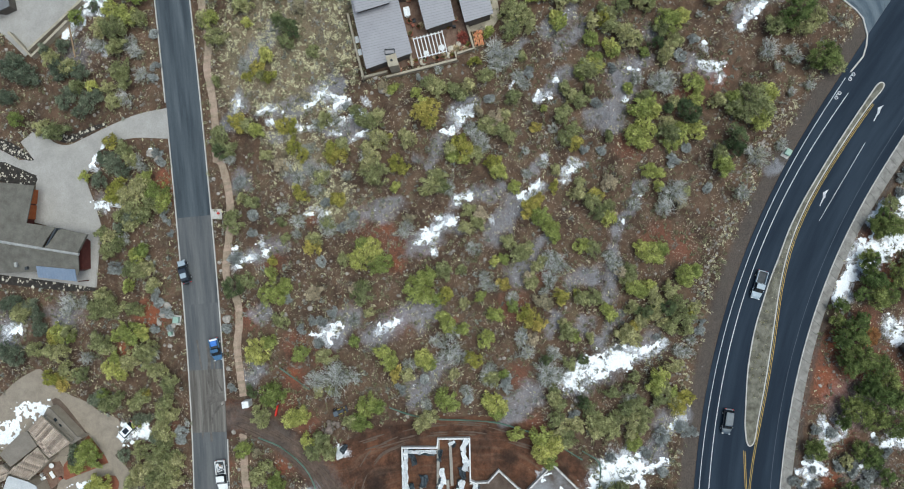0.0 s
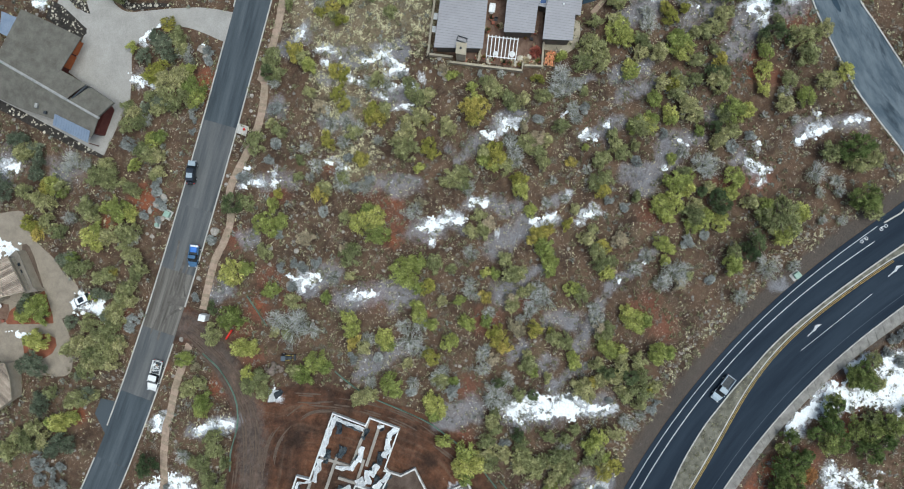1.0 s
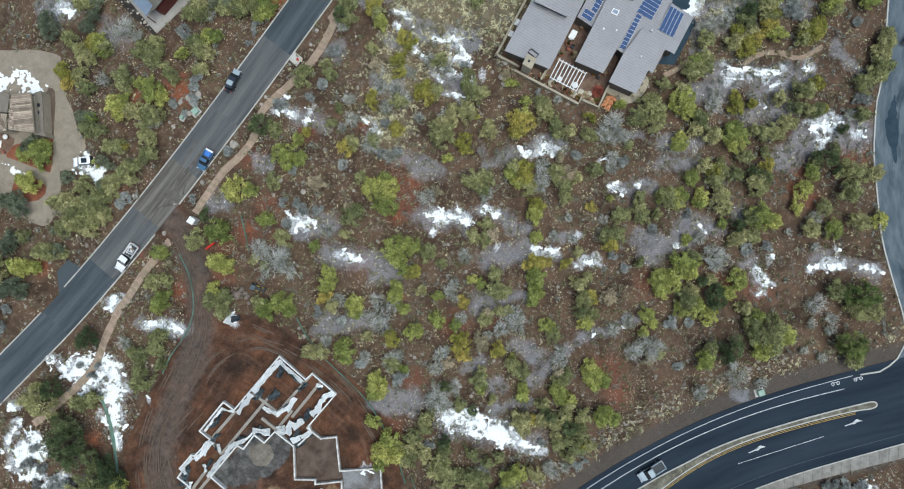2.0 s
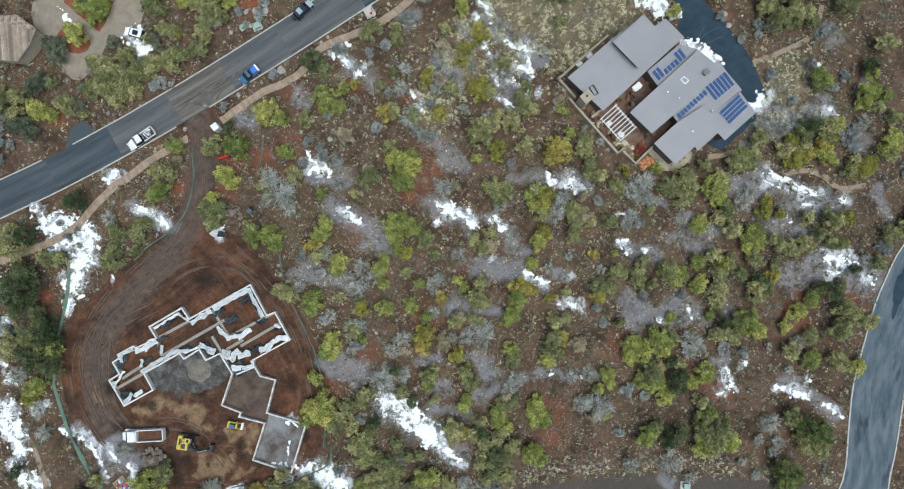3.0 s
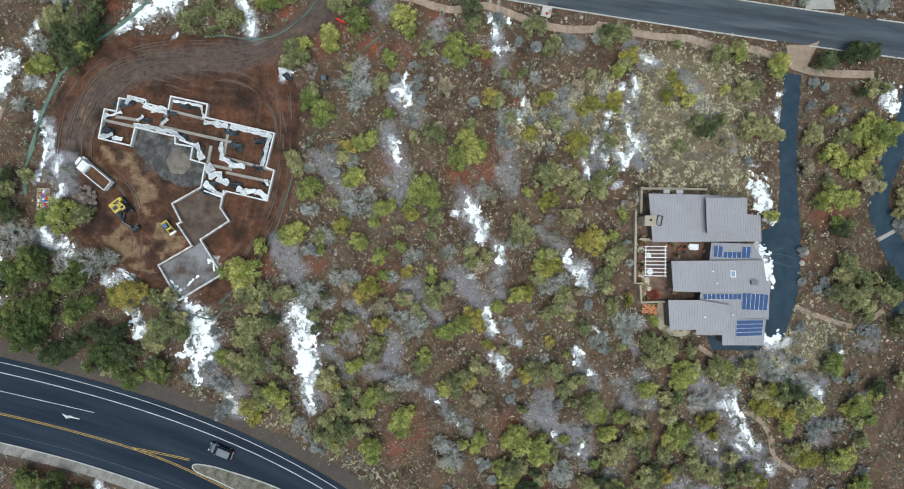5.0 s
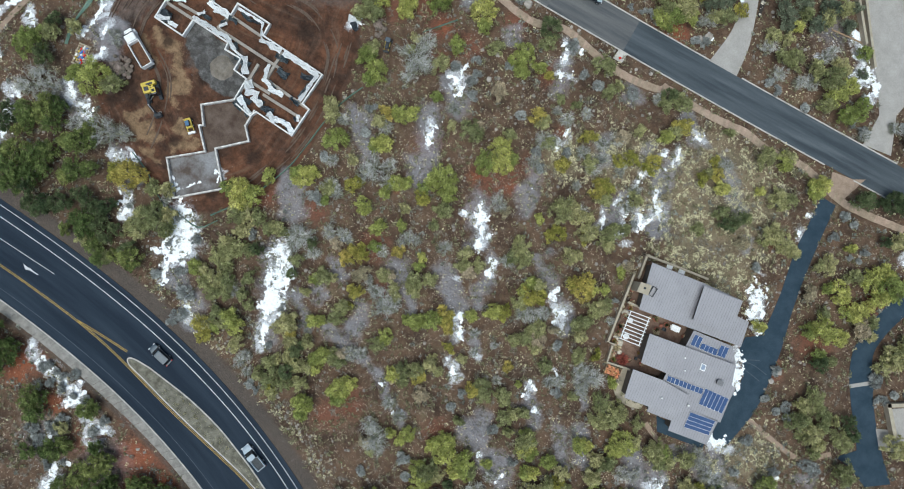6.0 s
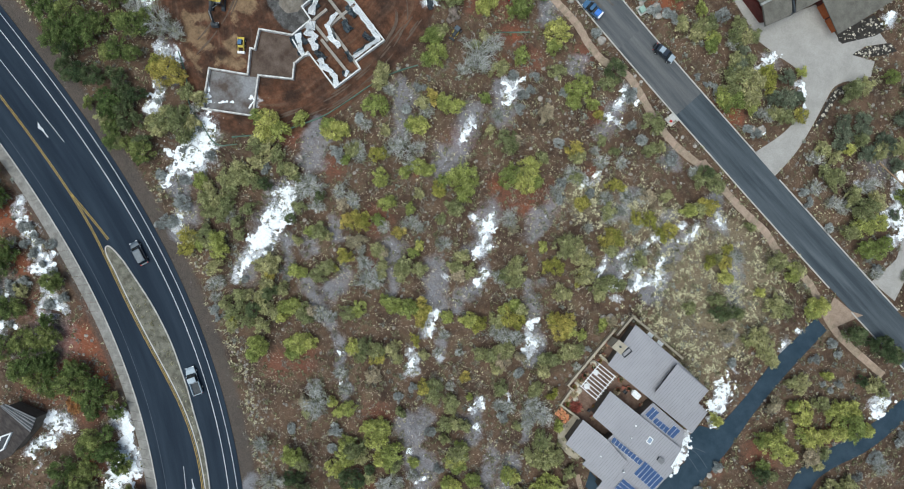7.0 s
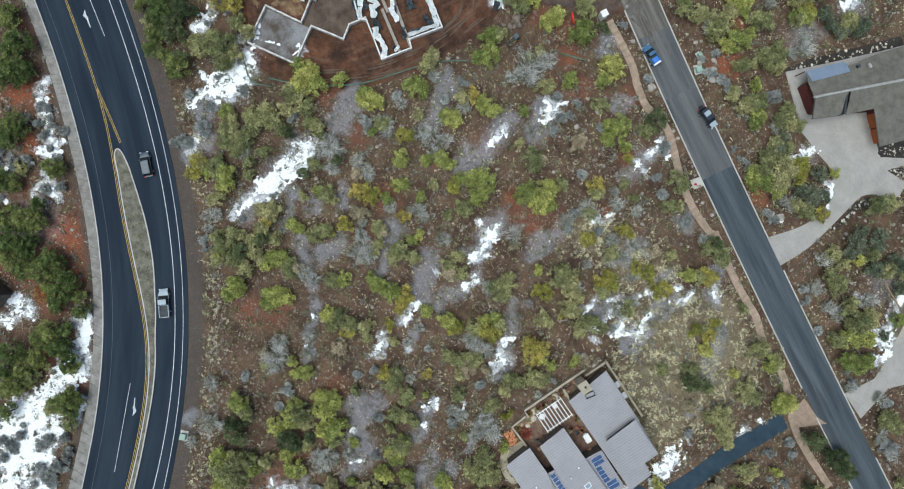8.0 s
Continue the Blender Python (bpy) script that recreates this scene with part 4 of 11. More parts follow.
MULCH_D = [(28.5, 91.1), (27.2, 88.2), (25.3, 85.4), (23.4, 83.8), (23.4, 85), (24.4, 87.8), (26.5, 91.2)]
CABIN_RIDGE = [(9, 94.4), (5.5, 79.4), (4, 72.7)]
CABIN_NORTH = [(9.1, 95.2), (5.5, 80), (7.2, 79.1), (9.5, 77.5), (10.7, 83), (17.9, 81.8), (18.9, 87.8), (19.8, 94.5)]
CABIN_SOUTH = [(9, 94.7), (5.5, 79.6), (4, 73), (0.8, 73.7), (0.1, 74.1), (1.3, 82.1), (1.5, 89.5), (2.4, 96.3)]
CABIN_EAST = [(5.2, 79.5), (4, 73.1), (7.7, 71.4), (9.4, 77.2)]
CABIN_VALLEY = [(9.2, 76.9), (5.4, 79.3)]
CABIN_GABLE = [(3.6, 75.6), (7.1, 74.1), (6.6, 73.6), (1.2, 73.9), (0.9, 74.9)]
CABIN_PORCH = [(2.4, 81.9), (1.2, 74.3), (-1.1, 74.5), (0.2, 82.1)]
CABIN_BITS = [(2.9, 85.6), (2.1, 83.6), (9.1, 76.7)]
V_TILE_A = [(-26, 82.5), (-31.6, 77.2), (-34.4, 82), (-28.7, 85.5)]
V_TILE_B = [(-32.2, 84.1), (-35, 82.3), (-38.4, 86.4), (-36.7, 90)]
V_TILE_C = [(-35.1, 91.3), (-36.5, 89.9), (-38.2, 91.1), (-39.3, 94.1), (-35.9, 94.4)]
V_FLAT = [(-29.3, 87.3), (-29.1, 86.1), (-32.1, 84.4), (-35.7, 89.8), (-33.2, 91.9)]
V_BAR = [(-25, 82.6), (-25.6, 81.8), (-31, 77.2), (-31.3, 76.1), (-32.5, 78.4), (-26.8, 83.7)]
V_PALE = [(-38, 91), (-37.5, 90.6), (-38.9, 86.9), (-39.8, 85.4), (-41.7, 84.7), (-42.5, 90.3), (-40.2, 91.9)]
V_PATIO = [(-40, 88), (-36.6, 85), (-36.3, 82.7), (-37.7, 82), (-39.3, 82), (-40.8, 83.4), (-42.1, 85.2), (-41.9, 87.9)]
V_LIGHTS = [(-27.5, 81.2), (-28.7, 80.4)]
V_THINGS = [(-38.8, 84.1), (-36.9, 83.9), (-38.7, 86.2), (-39.3, 85.7), (-39.6, 82.5), (-40.5, 86.5)]
SNOW_VILLA_1 = [(-31.6, 95.6, -30.9, 93, 1.4), (-30.8, 93.8, -29.9, 92, 1.6), (-29.5, 92.2, -27.9, 90.4, 1.3), (-25.6, 90.6, -25.4, 88.8, 1.2), (-25.6, 87.7, -26.2, 85, 1.6), (-24.7, 87, -25, 86.3, 0.8), (-41.5, 78.9, -41, 77.7, 0.9), (-41.6, 80.6, -41.4, 80, 0.7), (-31.8, 92.7, -31.8, 91.9, 0.7), (-51.4, -18.2, -50.5, -18.7, 0.5), (-46.1, -12, -45.9, -12.3, 0.35), (-81.9, 7.5, -81.3, 0.5, 0.28), (-78.8, 2.2, -78.4, -0.1, 0.3), (-77, -2.9, -77.4, -6.6, 0.6), (-79.2, -11.8, -77.5, -13.7, 0.7), (-75.2, -13.7, -72, -15.6, 0.8), (-64.7, -19, -64.1, -19.7, 0.9), (-61.8, -17.1, -61, -17.9, 0.6)]
SNOW_VILLA_2 = [(-82, -1.8, -81.8, -2.9, 0.5), (-84.3, 10.1, -84, 8.9, 0.6), (-93.8, 4.2, -97.6, -6.5, 0.6), (-98.6, -8.6, -99.2, -12, 0.7), (-92.9, -4.1, -91.2, -5.9, 0.6), (-95.6, -12.8, -93.9, -14.6, 0.7), (27.1, 22.1, 26.3, 26.5, 0.7), (26.2, 28.1, 26.2, 32.5, 0.7), (27.9, 17.8, 27.7, 20.2, 0.6), (26.9, 34.2, 27.5, 36.6, 0.6), (30.8, 21.2, 29.8, 23.6, 0.5), (31.1, 26.9, 30.1, 29.2, 0.5), (30.3, 36.5, 29.8, 38.5, 0.5)]
SNOW_VILLA = SNOW_VILLA_1 + SNOW_VILLA_2
STONE_STACK = [(35.1, 11.8), (37, 12.2), (37.4, 10.4), (35.3, 10)]
STONE_FLUE = (36.2, 11.2)
WALL_POTS = [(36.8, 8.1), (37.2, 6.8), (37.5, 5), (37.5, 3.3), (37.6, 1.7), (38.2, -0.4), (38.7, -2.4), (43.2, 0.2), (43.8, 6), (42.5, 8), (40.6, 8.4), (35.7, 10.2), (44.7, -1.4), (39.6, -3.6), (45, 7.7), (49.1, 7.5)]
WALL_CHAIRS = [(41.6, 7.3), (44.2, 7), (45, 6.7), (42.3, -1.9), (43.3, -1)]
RED_4 = [(-61.5, -64.2, 5.4), (-57.1, -62.5, 4.5), (-31.6, -68, 5.4), (-26.6, -67.9, 5.4), (-40.9, -69.9, 4.5), (-34.8, -61.7, 3.6), (-66.9, -54.5, 3.6), (-70.2, -56.6, 4.5), (-26.6, -78.7, 3.6), (-19.8, -74.5, 3.6)]
RED_5 = [(18.5, 58.3, 2.9), (-7.3, 64, 2.5), (-40.1, 38, 2.5), (-22, 35.5, 2.2), (-6.1, 37.2, 1.8), (13.6, 58.7, 1.8), (-8.5, 60.7, 1.8), (1, 6.7, 2.3), (-39.3, 49.7, 2.3), (8.2, 29.6, 2.3)]
ORANGE = [(-21.6, -77, 1.9), (-23.2, -76.9, 1.2)]
V_TILE_D = [(-53.5, 84.8), (-47.6, 81.6), (-46, 77.5), (-48.9, 75.7), (-52.6, 74.5), (-57.5, 78.2)]
TRAIL_D = [(-91.1, 10.4), (-92.1, 6), (-93.3, 1.6), (-95.1, -3.8), (-96.2, -9.5), (-96.7, -15.4)]
MUD_TRACKS = [([(-25.9, 49.6), (-25.1, 50.4), (-23.8, 51.6), (-21.8, 52), (-19, 51.6), (-15.6, 51.8)], 0.5), ([(-24.6, 49.4), (-23.4, 50), (-21.3, 50.6), (-18.5, 50.6), (-15.4, 50.8)], 0.35), ([(-27.1, 49.3), (-27.6, 50.3), (-28.8, 51.3), (-31.5, 52.2), (-34.3, 52.1)], 0.4), ([(-26.4, 49.5), (-26.5, 50.9), (-27.6, 52.4), (-30.2, 53.5), (-33.6, 53.9)], 0.3), ([(-25.7, 49.3), (-25.9, 50.2), (-25.8, 51.3), (-26, 52.7)], 1.6), ([(-20, 53.2), (-16.8, 53.5), (-14.3, 53.8)], 0.3)]
RUST = [(-8.6, 62.2, 3.7), (17.0, 58.0, 2.6), (13.9, 58.4, 2.0), (-15.1, 68.4, 2.0), (-53.3, 62.8, 2.0), (-59.8, -63.2, 3.7), (-58.7, -66.1, 2.6), (-50.2, -67.5, 2.8), (-31.6, -68.1, 3.7), (-28.6, -72.4, 2.3), (-22.5, -69.7, 2.6), (-14.1, -80.8, 1.7), (-29.0, -67.4, 2.3), (-32.5, -70.4, 2.8), (-29.6, -76.1, 2.8), (-49.5, -67.5, 2.8), (-12.7, -72.4, 1.7), (-12.1, -80.7, 1.4)]
RUST_B = [(-73.5, 33.9, 2.6), (-40.1, 39, 1.8), (-22, 35.3, 2.4), (5.2, 15.2, 2), (-2.2, 13.5, 2.4), (49.4, -44.3, 2.6), (85.6, 36.7, 1.6), (-14, 3.3, 1.3), (74.3, 29.3, 2)]
SNOW_1 = [(-86, 42.9, -81.4, 42.9, 2.06), (-87.1, 39.5, -86, 38.4, 1.47), (-86, 35.6, -83.1, 33.9, 1.03), (-82, 40.7, -81.9, 40.5, 1.47), (-65, 45.8, -63.3, 44.6, 1.91), (-66.7, 46.9, -66.6, 46.8, 0.88), (-66.1, 41.8, -61.6, 39.5, 1.33), (-67.8, 41.5, -67.7, 41.3, 0.59), (-64.4, 36.7, -62.2, 36.1, 1.77), (-66.7, 33.9, -68.4, 32.2, 1.47), (-71.8, 29.9, -70.1, 31, 1.03), (-69.5, 35, -69.3, 35.2, 0.59), (-86.5, 46.9, -79.7, 47.5, 0.59), (-87.7, -19.4, -87.4, -19.4, 1.18), (-86.3, -22.8, -86.1, -22.8, 1.33), (-85.4, -27.1, -85.2, -27.3, 1.33), (-78, -13.1, -77.8, -13.3, 0.88), (-74.1, -12.9, -74, -13.1, 0.74), (-73.8, -16.3, -73.7, -16.3, 0.44)]
SNOW_2 = [(-72.6, -14, -72.5, -14.2, 0.44), (-61.6, -17.7, -61.4, -18.1, 0.88), (-64.4, -18.8, -64.4, -19.4, 0.88), (-57.1, -26.2, -56.9, -28.4, 1.33), (-59.9, -25, -59.8, -25.1, 0.44), (-47.5, -23.3, -45.2, -29, 2.5), (-44.1, -24.5, -43.5, -30.1, 1.47), (-48, -31.3, -47.9, -31.4, 0.74), (-44.6, -33, -43.7, -36.4, 0.74), (-42.4, -31.8, -42.2, -31.9, 0.44), (-38.1, -35.2, -37.9, -35.3, 0.59), (-37.3, -37.5, -35.8, -38.6, 0.74), (-9.9, -74.2, -13.5, -71.4, 0.88), (-6.3, -77, -5.1, -80, 1.47), (-6.1, -75.3, -4.3, -76.7, 1.18), (-5.1, -81.2, -4.4, -86.4, 1.33), (-3.7, -89.1, 2.1, -85.6, 2.36), (-1.1, -92.7, 6.8, -91.4, 2.95), (4.4, -94, 8, -96.8, 2.06)]
SNOW_3 = [(6.7, -88.9, 7, -88.8, 2.06), (2.8, -89.6, 3.3, -85.6, 2.06), (2.2, -80, 2.4, -80.1, 0.59), (-23.2, -82.1, -20.5, -81.5, 1.47), (-19.6, -84.9, -19.4, -84.9, 1.18), (-59.1, -59.5, -59, -59.4, 0.44), (-56.7, -60.3, -55.7, -60.7, 0.59), (-56.7, -62.1, -56.4, -62.1, 0.44), (-53.2, -61.5, -53.1, -61.2, 0.44), (-50.4, -62.5, -50.2, -62.4, 0.59), (-49.8, -64, -49.7, -64, 0.44), (-47.2, -62.2, -47.3, -65.7, 0.88), (-47.3, -60.9, -47.1, -60.9, 0.59), (-40.2, -66.8, -38.3, -66.8, 0.59), (-38.4, -69.2, -38.4, -69.1, 0.44), (-47, -73.1, -47.1, -72.8, 0.44), (-41.6, -75.6, -41.3, -75.5, 0.59), (54.1, 70.3, 57, 68.4, 0.88), (50.6, 73.8, 48.7, 75.2, 0.88)]
SNOW_4 = [(52.9, 71.9, 52.4, 72.3, 1.18), (56.2, 66.9, 56.4, 66.9, 0.74), (47.9, 76.2, 47.8, 76.4, 0.88), (44.1, 69.1, 44.3, 69.1, 0.44), (61.1, -39.7, 63.4, -42.9, 1.05), (65.9, -47.9, 65.9, -48.1, 0.85), (63.1, -41.2, 63.1, -41.3, 0.7), (39.3, -56, 41.8, -58.5, 0.74), (41.6, -59.2, 42.9, -60.4, 0.88), (45.4, -64.1, 45.5, -64.3, 0.74), (46.4, -66.1, 47.1, -68.2, 0.44), (36.4, -49.2, 36.3, -49.3, 0.44), (32.3, -48.2, 32.2, -48.4, 0.59), (29, -51.4, 29.5, -51.7, 0.44), (32.3, -52.2, 32.2, -52.3, 0.44), (45.6, -58.4, 45.6, -58.7, 0.44), (-15, 30.5, -14.6, 28.8, 0.76), (-16.3, 27.6, -15.2, 27.9, 0.61)]
SNOW_5 = [(-14.6, 27.6, -13.5, 25.4, 0.92), (-12.9, 28.5, -12.8, 28.4, 0.61), (-11.2, 26.5, -11.1, 26.4, 0.46), (-14.6, 17.4, -13.8, 15.2, 0.76), (-13.1, 14.4, -13, 14.3, 0.76), (0.1, 44.6, 1.2, 42.4, 0.92), (2.9, 44.9, 3.1, 44.7, 0.61), (1.8, 39.2, 2.2, 38.7, 0.76), (3.9, 40.7, 4, 40.5, 0.46), (10.3, 35.8, 10.4, 35.7, 0.46), (8.6, 30.5, 9.2, 28.8, 0.61), (8.6, 27.3, 8.8, 26.7, 0.76), (8, 31, 8.2, 30.9, 0.38), (29.6, 36.1, 30.1, 35, 0.29), (29, 33.9, 29.1, 33.8, 0.29), (31.6, 42.9, 31.7, 42.8, 0.76), (31.3, 26.5, 33.5, 24.5, 0.38), (30.7, 20.8, 30.8, 20.7, 0.57), (29.6, 24.8, 29.7, 24.7, 0.29)]
SNOW_6 = [(30.1, 17.4, 30.1, 16.3, 0.38), (23.3, 19.5, 23.9, 18.6, 0.47), (24.5, 17.4, 24.6, 17.3, 0.29), (22.8, 20.3, 22.9, 20.2, 0.29), (24.2, 23.7, 24.2, 22.5, 0.29), (1.8, 9.5, 2.7, 7.5, 0.61), (2.9, 6.7, 5.2, 4.4, 1.38), (5.2, 3.3, 5.4, 1.8, 0.92), (0.1, 6.1, 0.3, 6, 0.61), (9.7, 0.5, 10.3, -1.8, 0.76), (8.8, 1, 8.9, 0.9, 0.46), (22.8, 2.2, 23.3, 0.5, 0.76), (25, -1.2, 26.7, -0.7, 0.61), (25.6, -1.8, 26.2, -3.5, 0.61), (5.2, -5.8, 5.3, -5.9, 0.46), (9.2, -11.4, 11.4, -14.3, 0.61), (11.4, -14.8, 12.6, -16, 0.61), (12.9, -13.1, 13, -13.3, 0.46), (16, -16.5, 16.1, -17.4, 0.61)]
SNOW_7 = [(27.9, -17.1, 28.2, -18.8, 0.38), (27.9, -15.7, 29.6, -16.3, 0.38), (31.3, -19.7, 31.5, -19.9, 0.46), (13.7, -21.3, 14.3, -22.2, 0.92), (11.8, -20.5, 11.9, -20.6, 0.46), (31, -11.4, 31.8, -11.8, 0.38), (-26.9, -19.2, -25.6, -22.2, 2.0), (-25.4, -22.5, -23.5, -26, 2.0), (-23.5, -26, -23.3, -29.5, 2.0), (-23.2, -30, -22, -33.5, 1.2), (-21.7, -34.5, -20.5, -36.3, 0.7), (3.2, -30.9, 3.3, -31, 0.46), (26.6, -33, 26.7, -33.5, 0.46), (32.6, -33.8, 32.6, -34.4, 0.46), (32.4, -36, 32.5, -36.1, 0.38), (58.4, -20.5, 60.7, -23.9, 0.18)]
SNOW_8 = [(63.4, -25.6, 65.3, -27.9, 0.5), (62.4, -28.4, 64.1, -29.6, 0.2), (58.4, -30.1, 58.6, -30.2, 0.3), (59.6, -42, 61.4, -43.6, 0.4), (64.7, -41.5, 64.8, -41.6, 0.35), (65.2, -43.5, 65.4, -43.9, 0.4), (67.5, -12.9, 67.6, -13.4, 0.61), (76.6, -15.2, 76.7, -15.6, 0.61), (77.5, -17.1, 77.6, -17.3, 0.46), (79.4, -6.9, 79.5, -7, 0.76), (58.2, 36.7, 58.6, 36, 0.61), (58.3, 40.5, 58.4, 40.3, 0.46), (-48.8, 39.8, -45.8, 33.8, 0.7), (-37.9, 27.4, -37.6, 27.1, 1), (-87.7, 24.1, -87.4, 23.7, 1), (-82.6, 7.6, -81.1, 2.7, 0.45), (-86.6, 16.6, -85.1, 15.9, 0.7), (30.7, 20.3, 32.5, 26.3, 0.43), (56.9, 22.6, 59.1, 18.8, 1.5)]
SNOW_9 = [(61.3, 15.9, 61.5, 15.7, 0.7), (80.4, 43.5, 80.8, 42, 1.3), (55, 26.3, 55.1, 26.2, 0.5), (60.2, 9.4, 62.2, 5.4, 1.5), (69.2, -31.8, 69.6, -32, 0.6), (64.3, -7.1, 67.3, -6.4, 1), (7.9, -34.4, 8.1, -34.6, 0.6), (59.9, -19.4, 65.6, -28.4, 0.55), (32.8, -48.2, 32, -52.1, 0.7), (-11.6, -72, -5.4, -81, 1.4), (-43, -78.3, -42.6, -81.5, 1.1), (-48.4, -74.8, -48.5, -75.1, 0.8), (53.2, 69.3, 53, 68.7, 1.4), (13.6, 70, 13.2, 68.1, 1), (21.4, 72.1, 21.3, 71.9, 0.5), (-32, 68.6, -31.5, 66.6, 1.5), (-30, 69.7, -30.1, 69.6, 0.9), (-30.6, 65.3, -32.8, 64.8, 1.1), (-9.8, 90.4, -10.2, 89.1, 0.8)]
SNOW_10 = [(49.7, 72.5, 50.6, 72.4, 0.7), (-66.1, 50, -66.1, 49.6, 1.3), (-60.5, 40.6, -61, 38.9, 2), (-49.3, 47.9, -49.7, 47.4, 1.1), (-51.3, 47.6, -51.3, 47.5, 0.9), (-78.4, 50.8, -78.5, 50.6, 0.9), (-65.5, 38, -65.5, 37.7, 0.8), (-60.2, 30.7, -60.4, 30.3, 0.4), (-91.7, 19.2, -92.5, 13.4, 1.7), (-93.7, 17.3, -93.6, 10.1, 1.4), (-96, 6.3, -95.6, 5.5, 1.5), (-96.5, 9.2, -96.2, 8.2, 1.1), (-95.8, 5.2, -95.6, 4.9, 0.5), (-81.1, 5.1, -81.5, 0, 0.3), (-76.8, -3.8, -77.1, -5.8, 0.7), (-87.7, 27.1, -87.6, 26.9, 0.6), (-21.3, -85.8, -20.2, -89.1, 0.9), (-14.4, -70.7, -13.4, -71.3, 0.8), (-11.6, -72.1, -6.6, -75.4, 1.1)]
SNOW_11 = [(-53.1, -16.8, -50.3, -19.4, 0.23), (-49.7, -18.2, -47.5, -15.4, 0.25), (-48, -10.3, -47.6, -11, 0.17), (-45.2, -12, -44.6, -13.7, 0.17), (-17.5, -90, -17.4, -90, 0.5), (79.5, 42.9, 80.4, 45.8, 0.9), (13.4, 70.5, 13.6, 71.9, 0.9), (21.4, 72.8, 25.1, 69.9, 0.4), (22.6, 93.1, 21.9, 94.7, 0.7), (23.7, 60.3, 23.9, 60.4, 0.3)]
SNOW_12 = [(-58.8, -60.8, -53.8, -61.9, 0.55), (-51.8, -62.1, -48.1, -62.8, 0.5), (-46.7, -65.1, -45.8, -62.3, 0.7), (-43.3, -65.7, -40.0, -67.9, 0.55), (-39.4, -70.6, -41.1, -68.1, 0.45), (-13.5, -71.4, -6.4, -76.0, 1.12), (-5.8, -77.3, -4.6, -82.0, 1.75), (-3.8, -83.0, -2.0, -89.8, 1.88), (-0.8, -93.4, 0.0, -90.2, 2.00), (-0.0, -88.9, 2.3, -85.2, 2.00), (4.3, -96.9, 6.4, -93.7, 2.25), (5.6, -91.5, 7.5, -89.9, 1.00), (10.6, -94.4, 12.2, -90.8, 1.25), (8.6, -98.9, 9.6, -97.5, 1.50), (0.8, -79.0, 3.0, -80.9, 0.75), (-2.4, -84.8, -1.3, -87.8, 1.50)]
SNOW = SNOW_12 + SNOW_1 + SNOW_2 + SNOW_3 + SNOW_4 + SNOW_5 + SNOW_6 + SNOW_7 + SNOW_8 + SNOW_9 + SNOW_10 + SNOW_11
FROST_L1 = [(-16.3, 19.1, -11.8, 11.8, 2.8), (-12.9, 9.5, -11.8, 7.2, 2.5), (-27.6, 11.8, -22, 6.1, 2), (-16.3, 25.9, -10.6, 23.7, 2), (-22, 44.1, -20.3, 41.8, 1.4), (-10.6, 41.2, -9.5, 39.5, 1.7), (0.7, 44.6, 3.5, 37.3, 2), (15.4, 44.1, 16.5, 42.4, 1.7), (16, 32.2, 18.8, 28.2, 1.6), (23.3, 35.6, 23.9, 33.9, 1.4), (27.9, 44.6, 32.4, 42.4, 1.6), (29.6, 36.7, 30.1, 33.3, 1.4), (24.5, 25.4, 23.3, 17.4, 1.1), (29, 33.3, 34.7, 23.1, 1.8), (39.2, 41.2, 42.6, 38.4, 1.7), (43.2, 35.6, 47.1, 34.4, 1.6), (49.4, 31, 51.1, 28.8, 1.4), (7.5, 19.7, 9.2, 12.9, 1.8), (0.7, 9.5, 5.2, 2.7, 2.3)]
FROST_L2 = [(17.7, 6.7, 23.3, 2.7, 1.6), (22.8, 2.7, 27.9, -2.9, 1.8), (9.2, 1.6, 11.4, -8.6, 1.5), (2.9, -5.2, 7.5, -9.7, 2), (8, -9.7, 12, -16.5, 1.4), (14.3, -14.3, 16.5, -17.7, 0.9), (-33.9, -5.2, -28.8, -12, 1.8), (-16.3, -15.4, -14, -16.5, 1.6), (-6.7, -9.7, -3.9, -10.9, 2.3), (-1.6, -13.7, 0.7, -16, 1.7), (-7.8, -21.1, -6.1, -24.5, 2), (-19.7, -24.5, -15.2, -29, 1.6), (-16.3, -21.6, -15.2, -22.2, 1.4), (-10.6, -27.3, -2.7, -29, 1.6), (0.7, -29, 6.3, -33.5, 1.6), (9.5, -34.4, 10, -34.9, 1.1), (27.9, -16.5, 32.4, -22.2, 1.6), (37.5, -20.5, 42, -25.6, 1.4), (22.2, -30.1, 27.9, -33.5, 1.8)]
